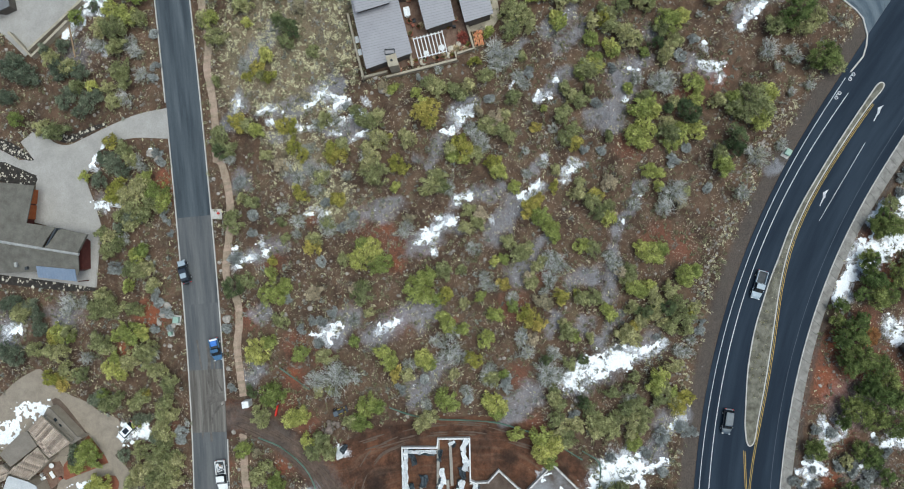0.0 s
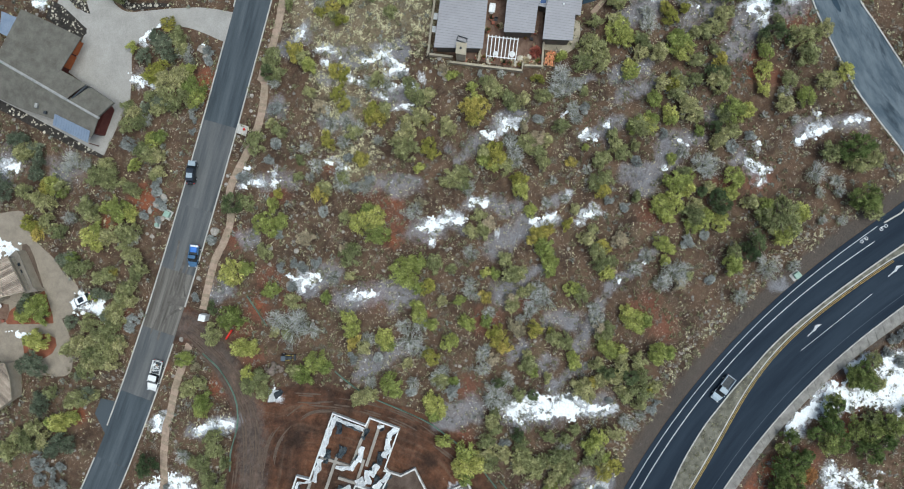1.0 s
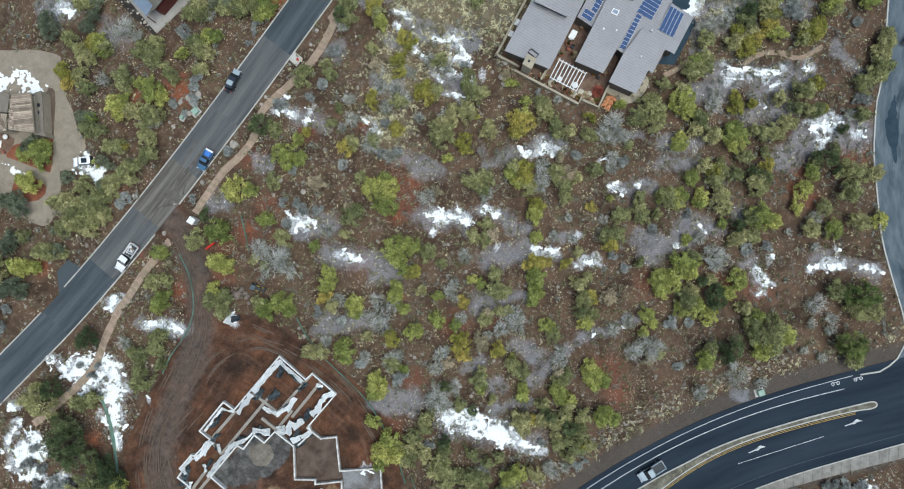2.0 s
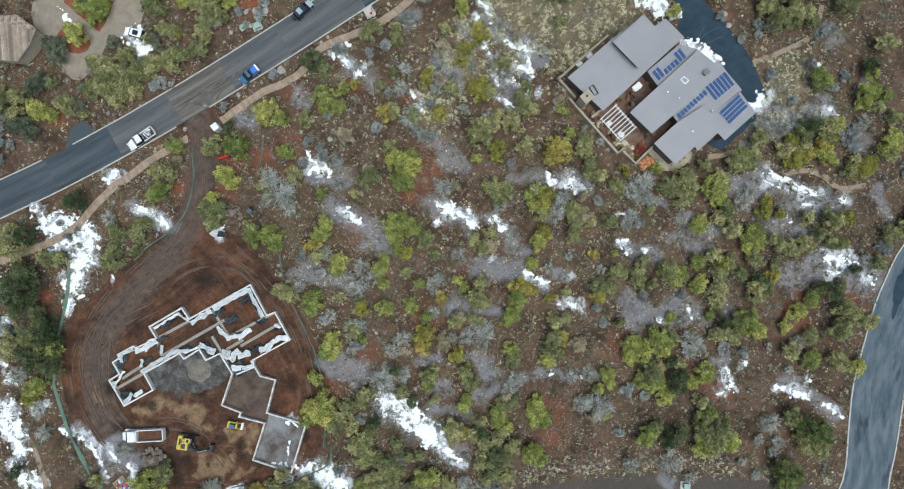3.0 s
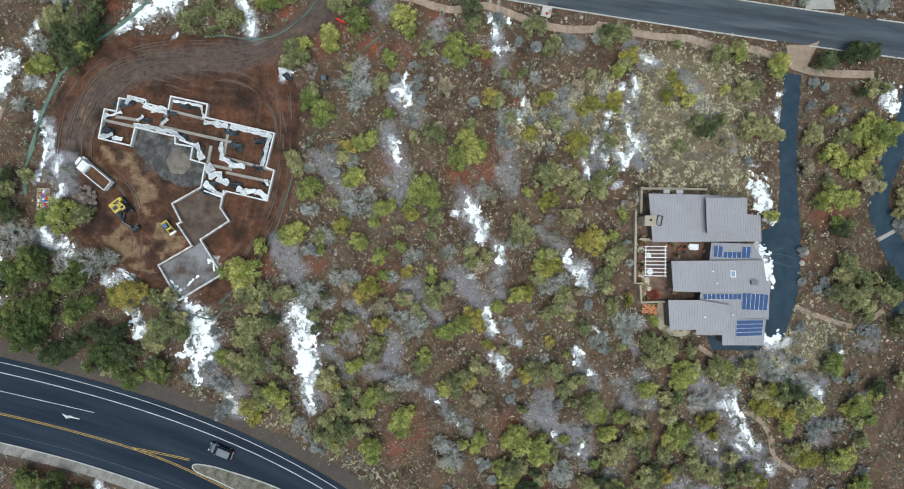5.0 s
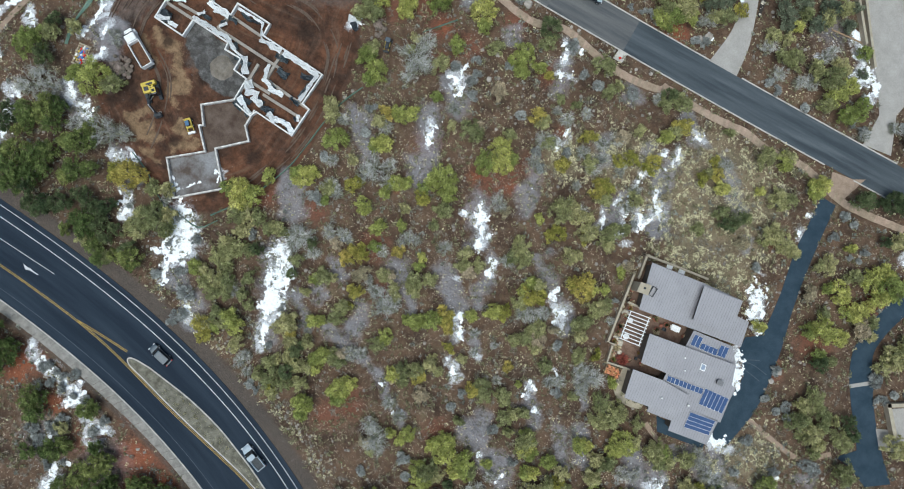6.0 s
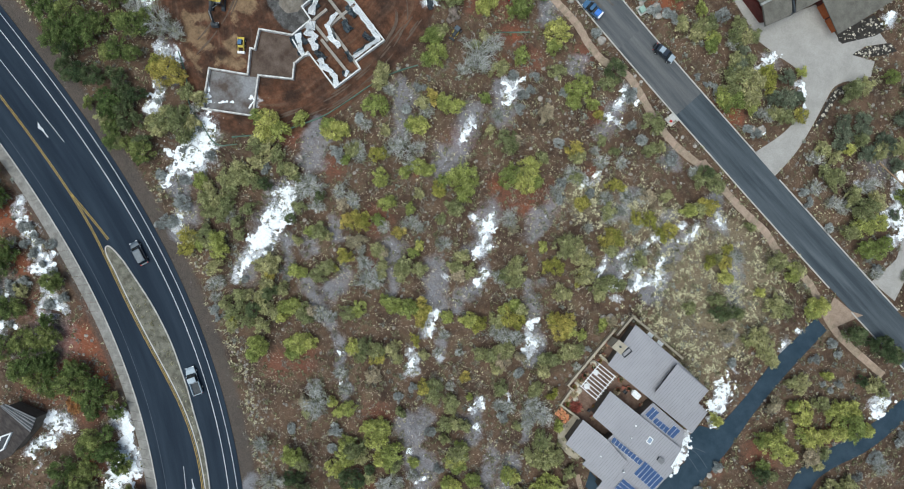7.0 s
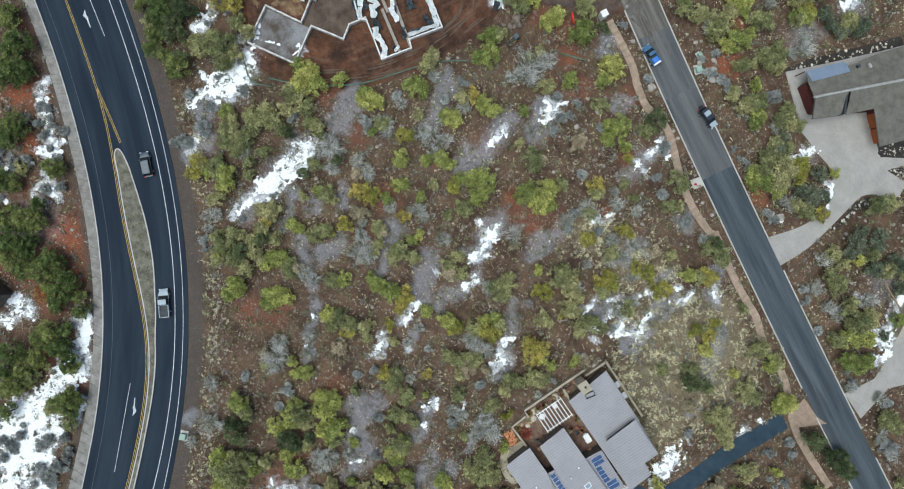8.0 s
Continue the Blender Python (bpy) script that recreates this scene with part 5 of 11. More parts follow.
FROST_L3 = [(30.1, -31.3, 33, -35.8, 1.6), (52.8, -17.7, 57.3, -22.2, 2.5), (58.4, -19.9, 64.1, -30.1, 2), (55, -29, 59.6, -33.5, 2), (51.6, -39.2, 59.6, -41.5, 2.5), (63, -11.4, 76.6, -15.4, 2.3), (77.1, -21.6, 78.3, -22.8, 2.3), (66.9, -31.3, 69.8, -31.8, 1.4), (39.2, -38.1, 40.3, -39.2, 1.4), (-27.6, -19.9, -20.8, -34.7, 2.5), (-49.2, 41.2, -45.8, 33.3, 1.6), (-79.7, 0.5, -76.3, -1.8, 2.8), (-78.6, -13.1, -72.9, -16.5, 2.3), (-45.8, -24.5, -42.4, -34.7, 2.8), (-37.8, -34.7, -34.4, -39.2, 2), (-63.9, -18.8, -59.3, -21.1, 2), (60.9, -40.5, 66.5, -48.8, 2.5), (55.4, -39.6, 56.9, -40, 2), (41.1, -55.8, 46.2, -66.8, 1.8)]
FROST_L4 = [(32.4, -46.5, 32, -50.5, 2), (31.7, -30.5, 34.3, -38, 1.8), (23.7, -27.1, 27.2, -31.6, 2), (58.2, -18, 64.8, -28.4, 2), (59.3, -27.5, 59.8, -31, 1.6), (-7.8, 80.4, -7.8, 79.1, 2.5), (-11.6, 92.7, -11.6, 90.2, 2.3), (11.6, -59.8, 11.1, -61.3, 1.7)]
FROST_L5 = [(-81.8, 8.4, -81.3, -0.7, 1.1), (-78, 2.2, -74.6, -0.1, 1.8), (-77, -1.8, -77, -7.5, 1.1), (-78.6, -12, -71.8, -16, 1.4), (-82, 31, -80.3, 29.9, 1.1), (-72.9, -16.5, -72.9, -17.1, 1.1), (-29.9, -6.3, -28.2, -10.9, 1.6), (-49.2, -13.7, -50.3, -18.8, 2.3)]
FROST_L6 = [(66, -9.5, 77.5, -20.7, 1.8), (64.8, -11.5, 70, -18, 1.6), (83.9, -4.1, 85.4, -3.7, 1.6), (59.1, -20.6, 68.6, -33, 1.4), (86, -13.4, 84.3, -16.2, 1.1), (35.9, -8.9, 39.5, -13.8, 1.1), (40.6, -18.4, 45.2, -23.9, 1.4), (58.9, -12.5, 60.2, -14.6, 1.1), (30.9, 30.2, 32.7, 22.4, 1.1), (24.8, 24.6, 26.2, 18.4, 1.4), (77, -34.3, 74.4, -40.6, 1.6), (64.3, -46.3, 64.1, -48.8, 1.4)]
FROST_LINES = FROST_L6 + FROST_L5 + FROST_L1 + FROST_L2 + FROST_L3 + FROST_L4
FROST_4 = [(43.1, 74.4, 4.5), (-6.9, 78.9, 4.5), (-8.4, 90.6, 4.5), (-34.9, -72.4, 6.8), (-48.3, -73.7, 5.7), (14.2, 70.5, 2.8)]
RED_1 = [(1.8, 14, 4.7), (-23.1, 35, 3.8), (-39, 37.3, 3.4), (-16.3, 34.4, 3.8), (-10.6, 43.5, 3.4), (-35.6, -10.9, 3.8), (-2.7, -41.5, 3.8), (25.6, -44.9, 4.2), (17.7, -33.5, 3.8), (55, 32.2, 2.5), (-11.8, -8.6, 4.2), (72, 19.7, 5.1), (78.8, 34.4, 5.1), (-25.4, -8.6, 3.4), (6.3, 20.8, 3.4), (-5, -15.4, 4.2), (67.5, 10.6, 3.4), (-68.4, 35.6, 2.5), (-32.2, 33.3, 3.4), (60.7, -49.4, 5.1)]
RED_2 = [(17.8, 57.6, 2.5), (-9.2, 62.3, 3.4), (-32.1, 59.8, 3), (-28.3, -72.9, 5.1), (-28, -68.6, 3.4), (-19.6, -75.7, 4.2), (-10, -81.9, 4.2), (-35.7, 74.4, 1.7), (-19.3, 29.2, 3), (-1.2, -36.2, 3.4), (3.6, 17.4, 3.4), (30.2, -50.7, 4.2), (-13.6, 14, 3.4), (-27.9, 36.6, 3.4), (-40, 23.8, 5.1), (-35, -3.7, 3.4), (0.5, 38.1, 3.4), (-29.9, -80.5, 4.2)]
RED_3 = [(-39.6, 38, 2.1), (-52.8, 63.4, 2.1), (53.4, -43.1, 3.4), (50, -48.6, 2.5), (47.4, -38.7, 3.4), (13.3, 64.3, 2.5), (-8.6, 64.5, 2.5), (0.2, -38.1, 3.4), (-3.7, -42.6, 2.5), (-5.1, -76, 5.1)]
STRAW = [(41.5, 26.5, 6.8), (48.2, 36.7, 5.7), (35.8, 41.2, 5.7), (43.7, 41.2, 5.7), (31.3, 28.8, 4.5), (50.5, 23.7, 5.1), (24.5, 33.3, 4.5), (39.2, 29.9, 7.9), (42.6, 23.1, 6.8), (34.7, 34.4, 5.7), (46, 31, 6.8), (38.1, 41.2, 4.5), (50.5, 18.6, 4.5), (51.6, 29.9, 4.5), (19.9, 29.9, 5.7), (10.9, 25.4, 4.5), (73.2, -6.3, 5.7), (69.8, -13.1, 4.5)]

# trees: x, y, crown radius
GREEN_1 = [(-77.5, 24.5, 2.2), (-90.4, -9, 3.6), (-85.2, 20, 2.5), (-79.2, -9.5, 2.27), (-76.4, -8.6, 3.63), (-56.3, 67.7, 1.59), (-55.6, 66.2, 2.49), (-54.4, 64.5, 1.81)]
GREEN_2 = [(-45, 40.1, 1.81), (-43.5, 40.1, 2.27), (-42.4, -13.7, 1.81), (-41.9, 76.6, 1.81), (-41.4, 74.8, 2.49), (-40.7, -12.6, 2.49), (-39.9, -30.1, 1.81), (-39, -14.8, 2.49), (-37.8, -12.6, 2.49), (-37.7, 79.8, 1.81), (-36.8, 75.7, 1.59), (-36.7, -7.5, 1.59), (-36.6, 46.3, 1.93), (-35.6, 33.3, 1.59), (-35.5, 77.9, 2.72), (-35, 76.7, 2.04), (-32.5, 22.9, 2.27), (-32.4, -4.1, 1.59), (-30.8, -4.3, 2.49), (-30.8, 35.8, 2.49), (-30.5, -38.1, 1.36), (-30.5, 4.4, 1.36), (-30.5, 33.9, 1.81), (-29.9, -2.4, 1.59), (-29.9, 19.1, 1.59), (-29.9, 67.1, 1.13)]
GREEN_3 = [(-29.3, 5.6, 2.49), (-29.3, 21.4, 2.49), (-28.8, -35.2, 2.27), (-27.1, -36.4, 1.81), (-26.1, 39.9, 2.95), (-24.8, -5.8, 0.91), (-23.8, 73.6, 1.36), (-22, 8.4, 1.36), (-20.8, 9.5, 2.27), (-20.8, 16.3, 2.04), (-19.6, 69.3, 1.81), (-19.1, 17.4, 1.59), (-18.9, 71, 2.49), (-18.6, -19.9, 1.36), (-18.4, 33.6, 1.7), (-18, -2.9, 1.93), (-17.4, 42.1, 2.95), (-17.2, 70.3, 1.81), (-16.7, 22.9, 1.25), (-15.7, 1.4, 1.36), (-15.7, 39.5, 1.81), (-14.6, -27.3, 1.59), (-14.6, 4.4, 1.81), (-13.5, -26.5, 1.13), (-13.3, -5.2, 1.7), (-12.9, 5.2, 1.36), (-12.1, 67.1, 2.72), (-12.1, 69.4, 1.81)]
GREEN_4 = [(-12.1, 79.2, 1.13), (-11.9, 64.8, 1.81), (-11.8, -8.6, 1.36), (-11.3, 81.5, 2.04), (-10.6, -33.5, 1.81), (-9.5, -35.2, 1.36), (-9.5, -32.4, 2.04), (-9.5, -2.4, 1.13), (-9.5, 5.9, 1.36), (-8.9, -42, 1.36), (-8.4, 8.4, 2.27), (-8.2, -42.6, 2.27), (-7.5, -44.3, 1.59), (-6.7, 9.5, 3.17), (-6.1, 38.4, 2.95), (-5, 7.8, 2.04), (-4.8, 35.6, 1.81), (-4.4, -36.9, 1.59), (-3.3, -35.8, 2.49), (-2.7, -38.1, 1.81), (-2.7, -5.8, 1.13), (-2.6, 67, 1.36), (-2.5, -7.5, 1.13), (-2.2, -34.1, 1.59), (-2.2, 38.4, 1.36), (-1.6, 16.9, 2.72), (-1, -22.8, 1.81), (-0.7, 20.8, 2.27), (0.9, 18.6, 2.72), (1.2, -17.7, 1.36)]
GREEN_5 = [(2.4, 19.7, 1.81), (2.9, -17.1, 2.04), (3, 64.9, 1.81), (4, 63.7, 1.59), (4.1, -28.4, 1.59), (5.2, -15.4, 2.27), (9.7, -38.6, 1.13), (11.4, -10.6, 1.36), (12, -38.6, 1.36), (12.6, -36.9, 1.81), (12.7, -51.2, 2.3), (13.1, 12.7, 1.13), (13.4, 59, 2.27), (14.8, -7.5, 2.04), (15.2, 60.1, 2.72), (17.7, -41.5, 1.81), (17.7, -36.4, 1.36), (17.7, -1.2, 1.36), (18.2, 1, 1.59), (18.2, 62.2, 1.59), (19.4, -43.2, 2.27), (19.4, -35.2, 2.49), (19.6, 74.2, 1.13), (19.9, -46.6, 2.04), (20.5, -34.1, 1.81), (21.1, -59, 2.6), (21.1, -36.9, 2.27), (24.5, -38.6, 1.59), (25, -54.2, 2.3)]
GREEN_6 = [(25, -36.4, 2.49), (25.6, -46.6, 1.81), (26.1, -60.7, 2.3), (26.2, -37.5, 2.04), (26.2, -17.4, 0.68), (26.2, 39.5, 1.81), (29, -46.6, 2.27), (29, -33.8, 1.13), (29, 6.1, 1.59), (31.3, 7.5, 1.13), (32, 87.3, 1.81), (32.2, 11.8, 1.02), (33, -25, 1.59), (34.1, -27.3, 2.27), (35.2, -27.9, 1.81), (35.8, -37.5, 1.13), (36.4, -31.8, 1.36), (37.2, 71.6, 1.36), (37.5, -31.3, 1.81), (39.2, -27.3, 1.81), (40.9, 36.4, 1.81), (41.5, -42.6, 2.95), (42, -44.9, 2.04), (42, -7.5, 1.02), (43.2, -21.6, 1.81), (44, -20.5, 1.36), (47.1, -47.1, 1.36), (47.7, 39.9, 1.13), (48.2, -55.5, 2.1), (48.8, -18.8, 2.04)]
GREEN_7 = [(48.8, 47.5, 2.04), (50, -30.1, 2.27), (50, -17.1, 2.95), (50.5, -46, 2.04), (50.9, 64, 2.83), (51.1, -29, 2.72), (51.3, 73.8, 1.59), (52.2, -27.9, 1.81), (52.3, 66.8, 2.04), (54.5, -45.4, 1.81), (54.8, 61.9, 2.3), (54.9, -61.2, 1.7), (56.6, 64, 2.3), (56.8, 45.8, 2.27), (57.3, 47.1, 2.27), (57.9, -14.3, 2.04), (61.3, 17.1, 1.36), (68.7, 39.5, 1.02), (69.2, 30.5, 1.36), (70.4, 21.4, 2.04), (71.5, -23.3, 2.04), (71.5, 31, 2.49), (72.6, 22.5, 3.17), (74.3, 18, 1.81), (74.9, 28.2, 1.81), (75.5, 36.1, 2.27), (76, 23.1, 2.04), (76.6, -18.8, 1.81), (76.6, 29.3, 2.49), (77.1, 38.4, 2.49)]
GREEN_8 = [(77.7, 31, 1.81), (78.5, -9.2, 2.27), (78.8, 33.9, 2.27), (79.4, -10.3, 1.59), (79.4, 37.3, 3.4), (82.2, 38.4, 1.81), (83.4, -27.9, 2.49), (83.4, -17.7, 1.59), (84.5, -16.5, 2.27), (85.1, -26.7, 1.81), (86.2, -17.1, 1.81), (87.3, -33.5, 2.04), (87.3, -18.8, 1.59), (87.9, -13.7, 1.81), (88.5, -31.3, 1.59)]
GREEN = GREEN_1 + GREEN_2 + GREEN_3 + GREEN_4 + GREEN_5 + GREEN_6 + GREEN_7 + GREEN_8
OLIVE_1 = [(-87.7, -5.2, 2.27), (-84.9, 29.3, 3.17), (-84.3, -1.8, 1.59), (-80.3, 28.8, 3.63), (-74.7, 47.1, 3.74), (-72.4, -8, 2.49), (-69.6, 40.3, 2.27), (-67.3, 39.2, 1.59), (-64.2, 75.6, 2.04), (-63.6, 74.1, 2.49), (-61.6, -36.4, 2.04), (-61, 71.3, 2.72), (-60.7, 73.6, 1.59), (-60.4, 68, 2.04), (-58.8, 33.5, 2.49), (-58.1, 70.8, 2.04), (-57.1, 35, 1.7), (-56, -37.5, 1.81), (-55.4, 38.4, 1.36)]
OLIVE_2 = [(-54.8, -30.1, 1.81), (-54.8, -21.1, 1.59), (-54.8, 36.7, 1.81), (-54.3, -26.7, 1.59), (-53.7, 32.7, 1.36), (-53.1, -27.9, 2.49), (-52.6, -30.1, 1.59), (-52.6, -19.9, 1.59), (-52, 35, 1.59), (-51.4, -26.2, 3.4), (-51.2, 65.1, 1.59), (-50.6, 69.7, 1.36), (-50.3, 36.1, 2.27), (-49.8, 63.9, 2.27), (-49.7, -24.5, 2.04), (-48.6, -26.7, 1.59), (-48.5, 61, 1.13), (-45.9, -70.6, 1.36), (-44.7, 64.4, 1.81), (-42.4, 64.1, 2.27), (-41.8, 43.7, 2.04), (-41.7, 59.6, 1.59), (-41.2, 69, 1.59), (-41, 62.1, 2.04), (-40.4, 64.6, 2.27), (-40.2, 67.2, 2.27), (-39.9, 41.8, 1.36), (-39.4, 60.9, 1.81), (-39, -16.5, 1.59), (-38.6, 64.8, 2.04)]
OLIVE_3 = [(-38.4, -29.6, 1.36), (-37.8, -17.1, 2.27), (-37.8, 29.3, 2.04), (-37.6, 59.2, 1.59), (-37.6, 62.5, 2.49), (-37.3, -26.2, 1.59), (-37.3, -22.8, 1.59), (-37.3, 32.4, 2.27), (-36.7, -31.8, 1.81), (-36.6, 60.7, 1.81), (-36.4, 63.5, 2.49), (-36.1, -24.5, 2.04), (-36.1, -16.5, 2.04), (-35.6, -30.1, 2.04), (-35.6, -19.4, 1.81), (-35.1, 66.9, 1.81), (-35, -26.7, 1.59), (-35, -23.3, 2.27), (-35, 31, 1.59), (-34.4, -33, 1.81), (-34.4, -15.4, 1.59), (-34.4, 11.2, 1.13), (-34.3, 61.7, 1.59), (-33.3, -29, 1.59), (-33.3, -22.2, 1.81), (-33.3, 10.6, 2.04), (-32.7, -30.7, 1.36), (-32.6, 61, 1.59), (-32.2, -38.6, 1.36), (-32.2, -31.8, 1.36)]
OLIVE_4 = [(-32.2, 8.9, 1.59), (-32.2, 24.5, 1.59), (-31.6, -35.8, 1.59), (-31.6, -16.5, 1.36), (-31.5, 62.3, 2.27), (-30.5, -15.4, 1.81), (-30, 42.4, 2.27), (-29.9, -36.9, 1.81), (-29.9, -26.7, 1.36), (-29.3, -30.1, 1.36), (-28.8, -15.4, 1.13), (-28.7, 59.6, 1.36), (-28.6, 61.8, 1.59), (-27.5, 61.2, 2.04), (-27.1, -31.3, 1.13), (-26.1, 73.2, 1.36), (-26, 60.8, 1.59), (-26, 66.9, 1.81), (-25.9, 28.2, 1.13), (-25.9, 30.5, 1.13), (-25.6, 72, 2.04), (-25.4, -39.2, 1.81), (-25.4, -3.5, 1.59), (-24.9, 65.6, 1.59), (-24.6, 70.2, 1.36), (-24.2, 3.9, 1.13), (-23.7, -18.8, 1.36), (-23.7, 12.9, 1.59), (-23, 60.3, 1.81), (-21.9, 59.7, 1.36)]
OLIVE_5 = [(-20, 62.4, 2.04), (-19.7, -31.8, 1.81), (-19.6, 77.4, 1.59), (-19.1, -23.3, 0.91), (-19.1, 28.8, 2.04), (-18.8, 64.1, 1.36), (-18.8, 80.2, 2.04), (-18.6, -42, 1.36), (-18.6, -30.1, 2.27), (-18, -38.6, 1.59), (-17.9, 68, 1.59), (-17.4, -18.8, 2.04), (-17.1, 66.8, 2.04), (-16.9, -37.5, 1.13), (-16.3, -42, 1.59), (-16.3, -39.8, 1.36), (-16.3, -33, 1.59), (-16.1, 65, 2.04), (-15.7, -18.2, 1.13), (-15.4, 63.3, 1.59), (-15.2, -35.8, 1.81), (-15, 81.7, 2.04), (-14.8, 71.9, 1.59), (-14.6, -43.7, 1.36), (-14.6, 83.4, 1.59), (-13.9, 86.3, 2.04), (-13.6, 73, 2.49), (-13.5, -40.9, 1.81), (-13.5, -31.8, 1.36), (-12.9, -36.4, 1.59)]
OLIVE_6 = [(-11.6, 37, 1.81), (-11.2, -24.5, 1.81), (-11.2, -22.2, 1.59), (-11.2, 19.5, 1.13), (-10.9, 79.7, 1.59), (-10.6, -39.2, 1.59), (-10.6, -35.8, 1.36), (-10.6, 1, 1.13), (-8.7, -89.2, 2.04), (-8.2, -85.3, 1.59), (-7.9, 65.1, 1.13), (-7.9, 73.7, 1.36), (-7.8, -31.3, 1.81), (-7.5, 70.8, 1.59), (-7.3, -12.6, 1.81), (-7.3, 20.8, 2.49), (-7.2, 66.2, 1.81), (-6.8, 67.9, 1.13), (-6.8, 89.3, 1.59), (-6.3, 88.7, 2.27), (-6.2, 73.6, 1.81), (-6.1, -31.8, 1.36), (-5.7, 71.3, 2.04), (-4.4, -13.7, 1.13), (-4, 72.3, 1.59), (-3.9, 1, 1.13), (-3.9, 4.4, 2.04), (-3.5, 62.5, 1.13), (-3.3, -14.8, 1.13), (-3.3, 43.3, 1.7)]
OLIVE_7 = [(-2.4, 61.8, 1.36), (-1.6, -25, 1.81), (-1.6, -10.9, 2.27), (-1.2, -84.8, 1.36), (-1, -83, 2.27), (-1, -12, 1.59), (-0.5, 24, 1.36), (0.1, 64.5, 2.04), (0.5, 62.8, 1.81), (0.7, -8.6, 1.59), (0.8, 66.2, 1.59), (2.9, -82.4, 1.59), (4.1, -0.7, 1.59), (4.1, 29.3, 1.59), (4.5, 70.6, 1.81), (4.6, 35, 1.13), (5.2, -26.7, 1.81), (5.2, -2.9, 1.81), (6.1, 68.7, 1.81), (6.3, -28.4, 1.36), (6.9, 26.5, 1.36), (7.3, 70.4, 1.81), (7.5, -25.6, 2.04), (7.5, -1.2, 1.36), (8, -43.7, 1.13), (8, 35.6, 0.91), (8, 71.5, 1.36), (8.4, 45.2, 2.38), (9.2, -22.8, 1.59), (9.3, 65.6, 1.81)]
OLIVE_8 = [(11.1, 67.8, 1.36), (11.3, 62.6, 1.59), (11.4, -23.3, 1.13), (12, 41.2, 1.59), (12.6, 3.9, 1.81), (12.6, 64.8, 2.27), (13.1, 5.6, 2.49), (13.1, 43.3, 1.13), (13.5, 61.3, 2.04), (14.3, -18.8, 1.13), (14.8, -51, 1.9), (14.8, 4.4, 1.81), (15.5, 65.2, 2.95), (16, 16.3, 2.95), (16, 27.1, 1.59), (16.5, 63.4, 2.49), (17.7, 17.4, 2.04), (18.2, -3.5, 1.59), (19.4, 1.4, 1.59), (19.9, -41.5, 2.72), (19.9, -29.6, 0.91), (19.9, 16.9, 2.04), (20.5, -21.1, 2.04), (21.1, -10.3, 1.36), (21.1, 37.8, 1.36), (21.6, -40.9, 1.81), (21.6, -22.8, 1.59), (21.6, 18, 1.13), (22.2, 9.5, 1.59)]
OLIVE_9 = [(24.2, -57.7, 4.2), (22.2, 22.5, 1.59), (22.4, 64.8, 1.81), (22.8, -54.7, 1.6), (22.8, -8.6, 1.59), (22.8, 15.2, 2.27), (22.8, 44.9, 1.59), (23.3, 10.6, 1.13), (23.9, -6.3, 2.27), (24.1, 65.8, 2.04), (24.5, -20.5, 1.59), (25.3, -51.2, 1.6), (25.6, -42.6, 1.36), (25.6, -21.6, 1.36), (25.6, -9.7, 1.36), (25.6, 46.7, 2.27), (26.7, 16.9, 2.49), (27.3, -36.9, 1.36), (27.3, -24.5, 1.59), (27.3, 15.2, 1.59), (27.3, 25.9, 1.59), (27.3, 41.2, 1.59), (28.4, -22.8, 1.59), (28.4, 19.7, 1.36), (28.8, 79.4, 2.49), (29, -11.4, 1.59), (29.6, -26.5, 0.91), (29.9, 82.2, 1.59), (30.1, -21.6, 1.36), (30.1, -1.2, 1.59), (30.5, -73.9, 2.3)]
OLIVE_10 = [(31.3, -0.1, 1.59), (31.8, -2.9, 1.59), (31.8, 2.7, 1.59), (31.9, -70.3, 1.5), (32.4, 3.9, 2.04), (33, 5, 1.36), (33.5, -26.7, 2.49), (33.5, -6.3, 1.81), (34, 67.5, 1.59), (34.7, -41.5, 1.36), (35.8, -42, 2.04), (36.4, 46.7, 0.91), (36.9, -13.7, 1.13), (36.9, 37.8, 1.13), (36.9, 68.4, 1.36), (37.4, 74.8, 1.59), (37.5, -43.7, 1.59), (37.8, 64.9, 1.81), (38.6, -36.4, 1.36), (38.9, -68.6, 2.6), (38.9, -63.1, 2.3), (39.2, -34.7, 2.27), (40.2, 65.9, 2.27), (40.3, -41.5, 2.04), (40.3, -33.5, 1.59), (40.4, -71.5, 1.9), (40.9, 27.1, 1.36), (41.5, -31.3, 1.59), (41.5, 76.2, 2.04), (42.6, -27.9, 1.59)]
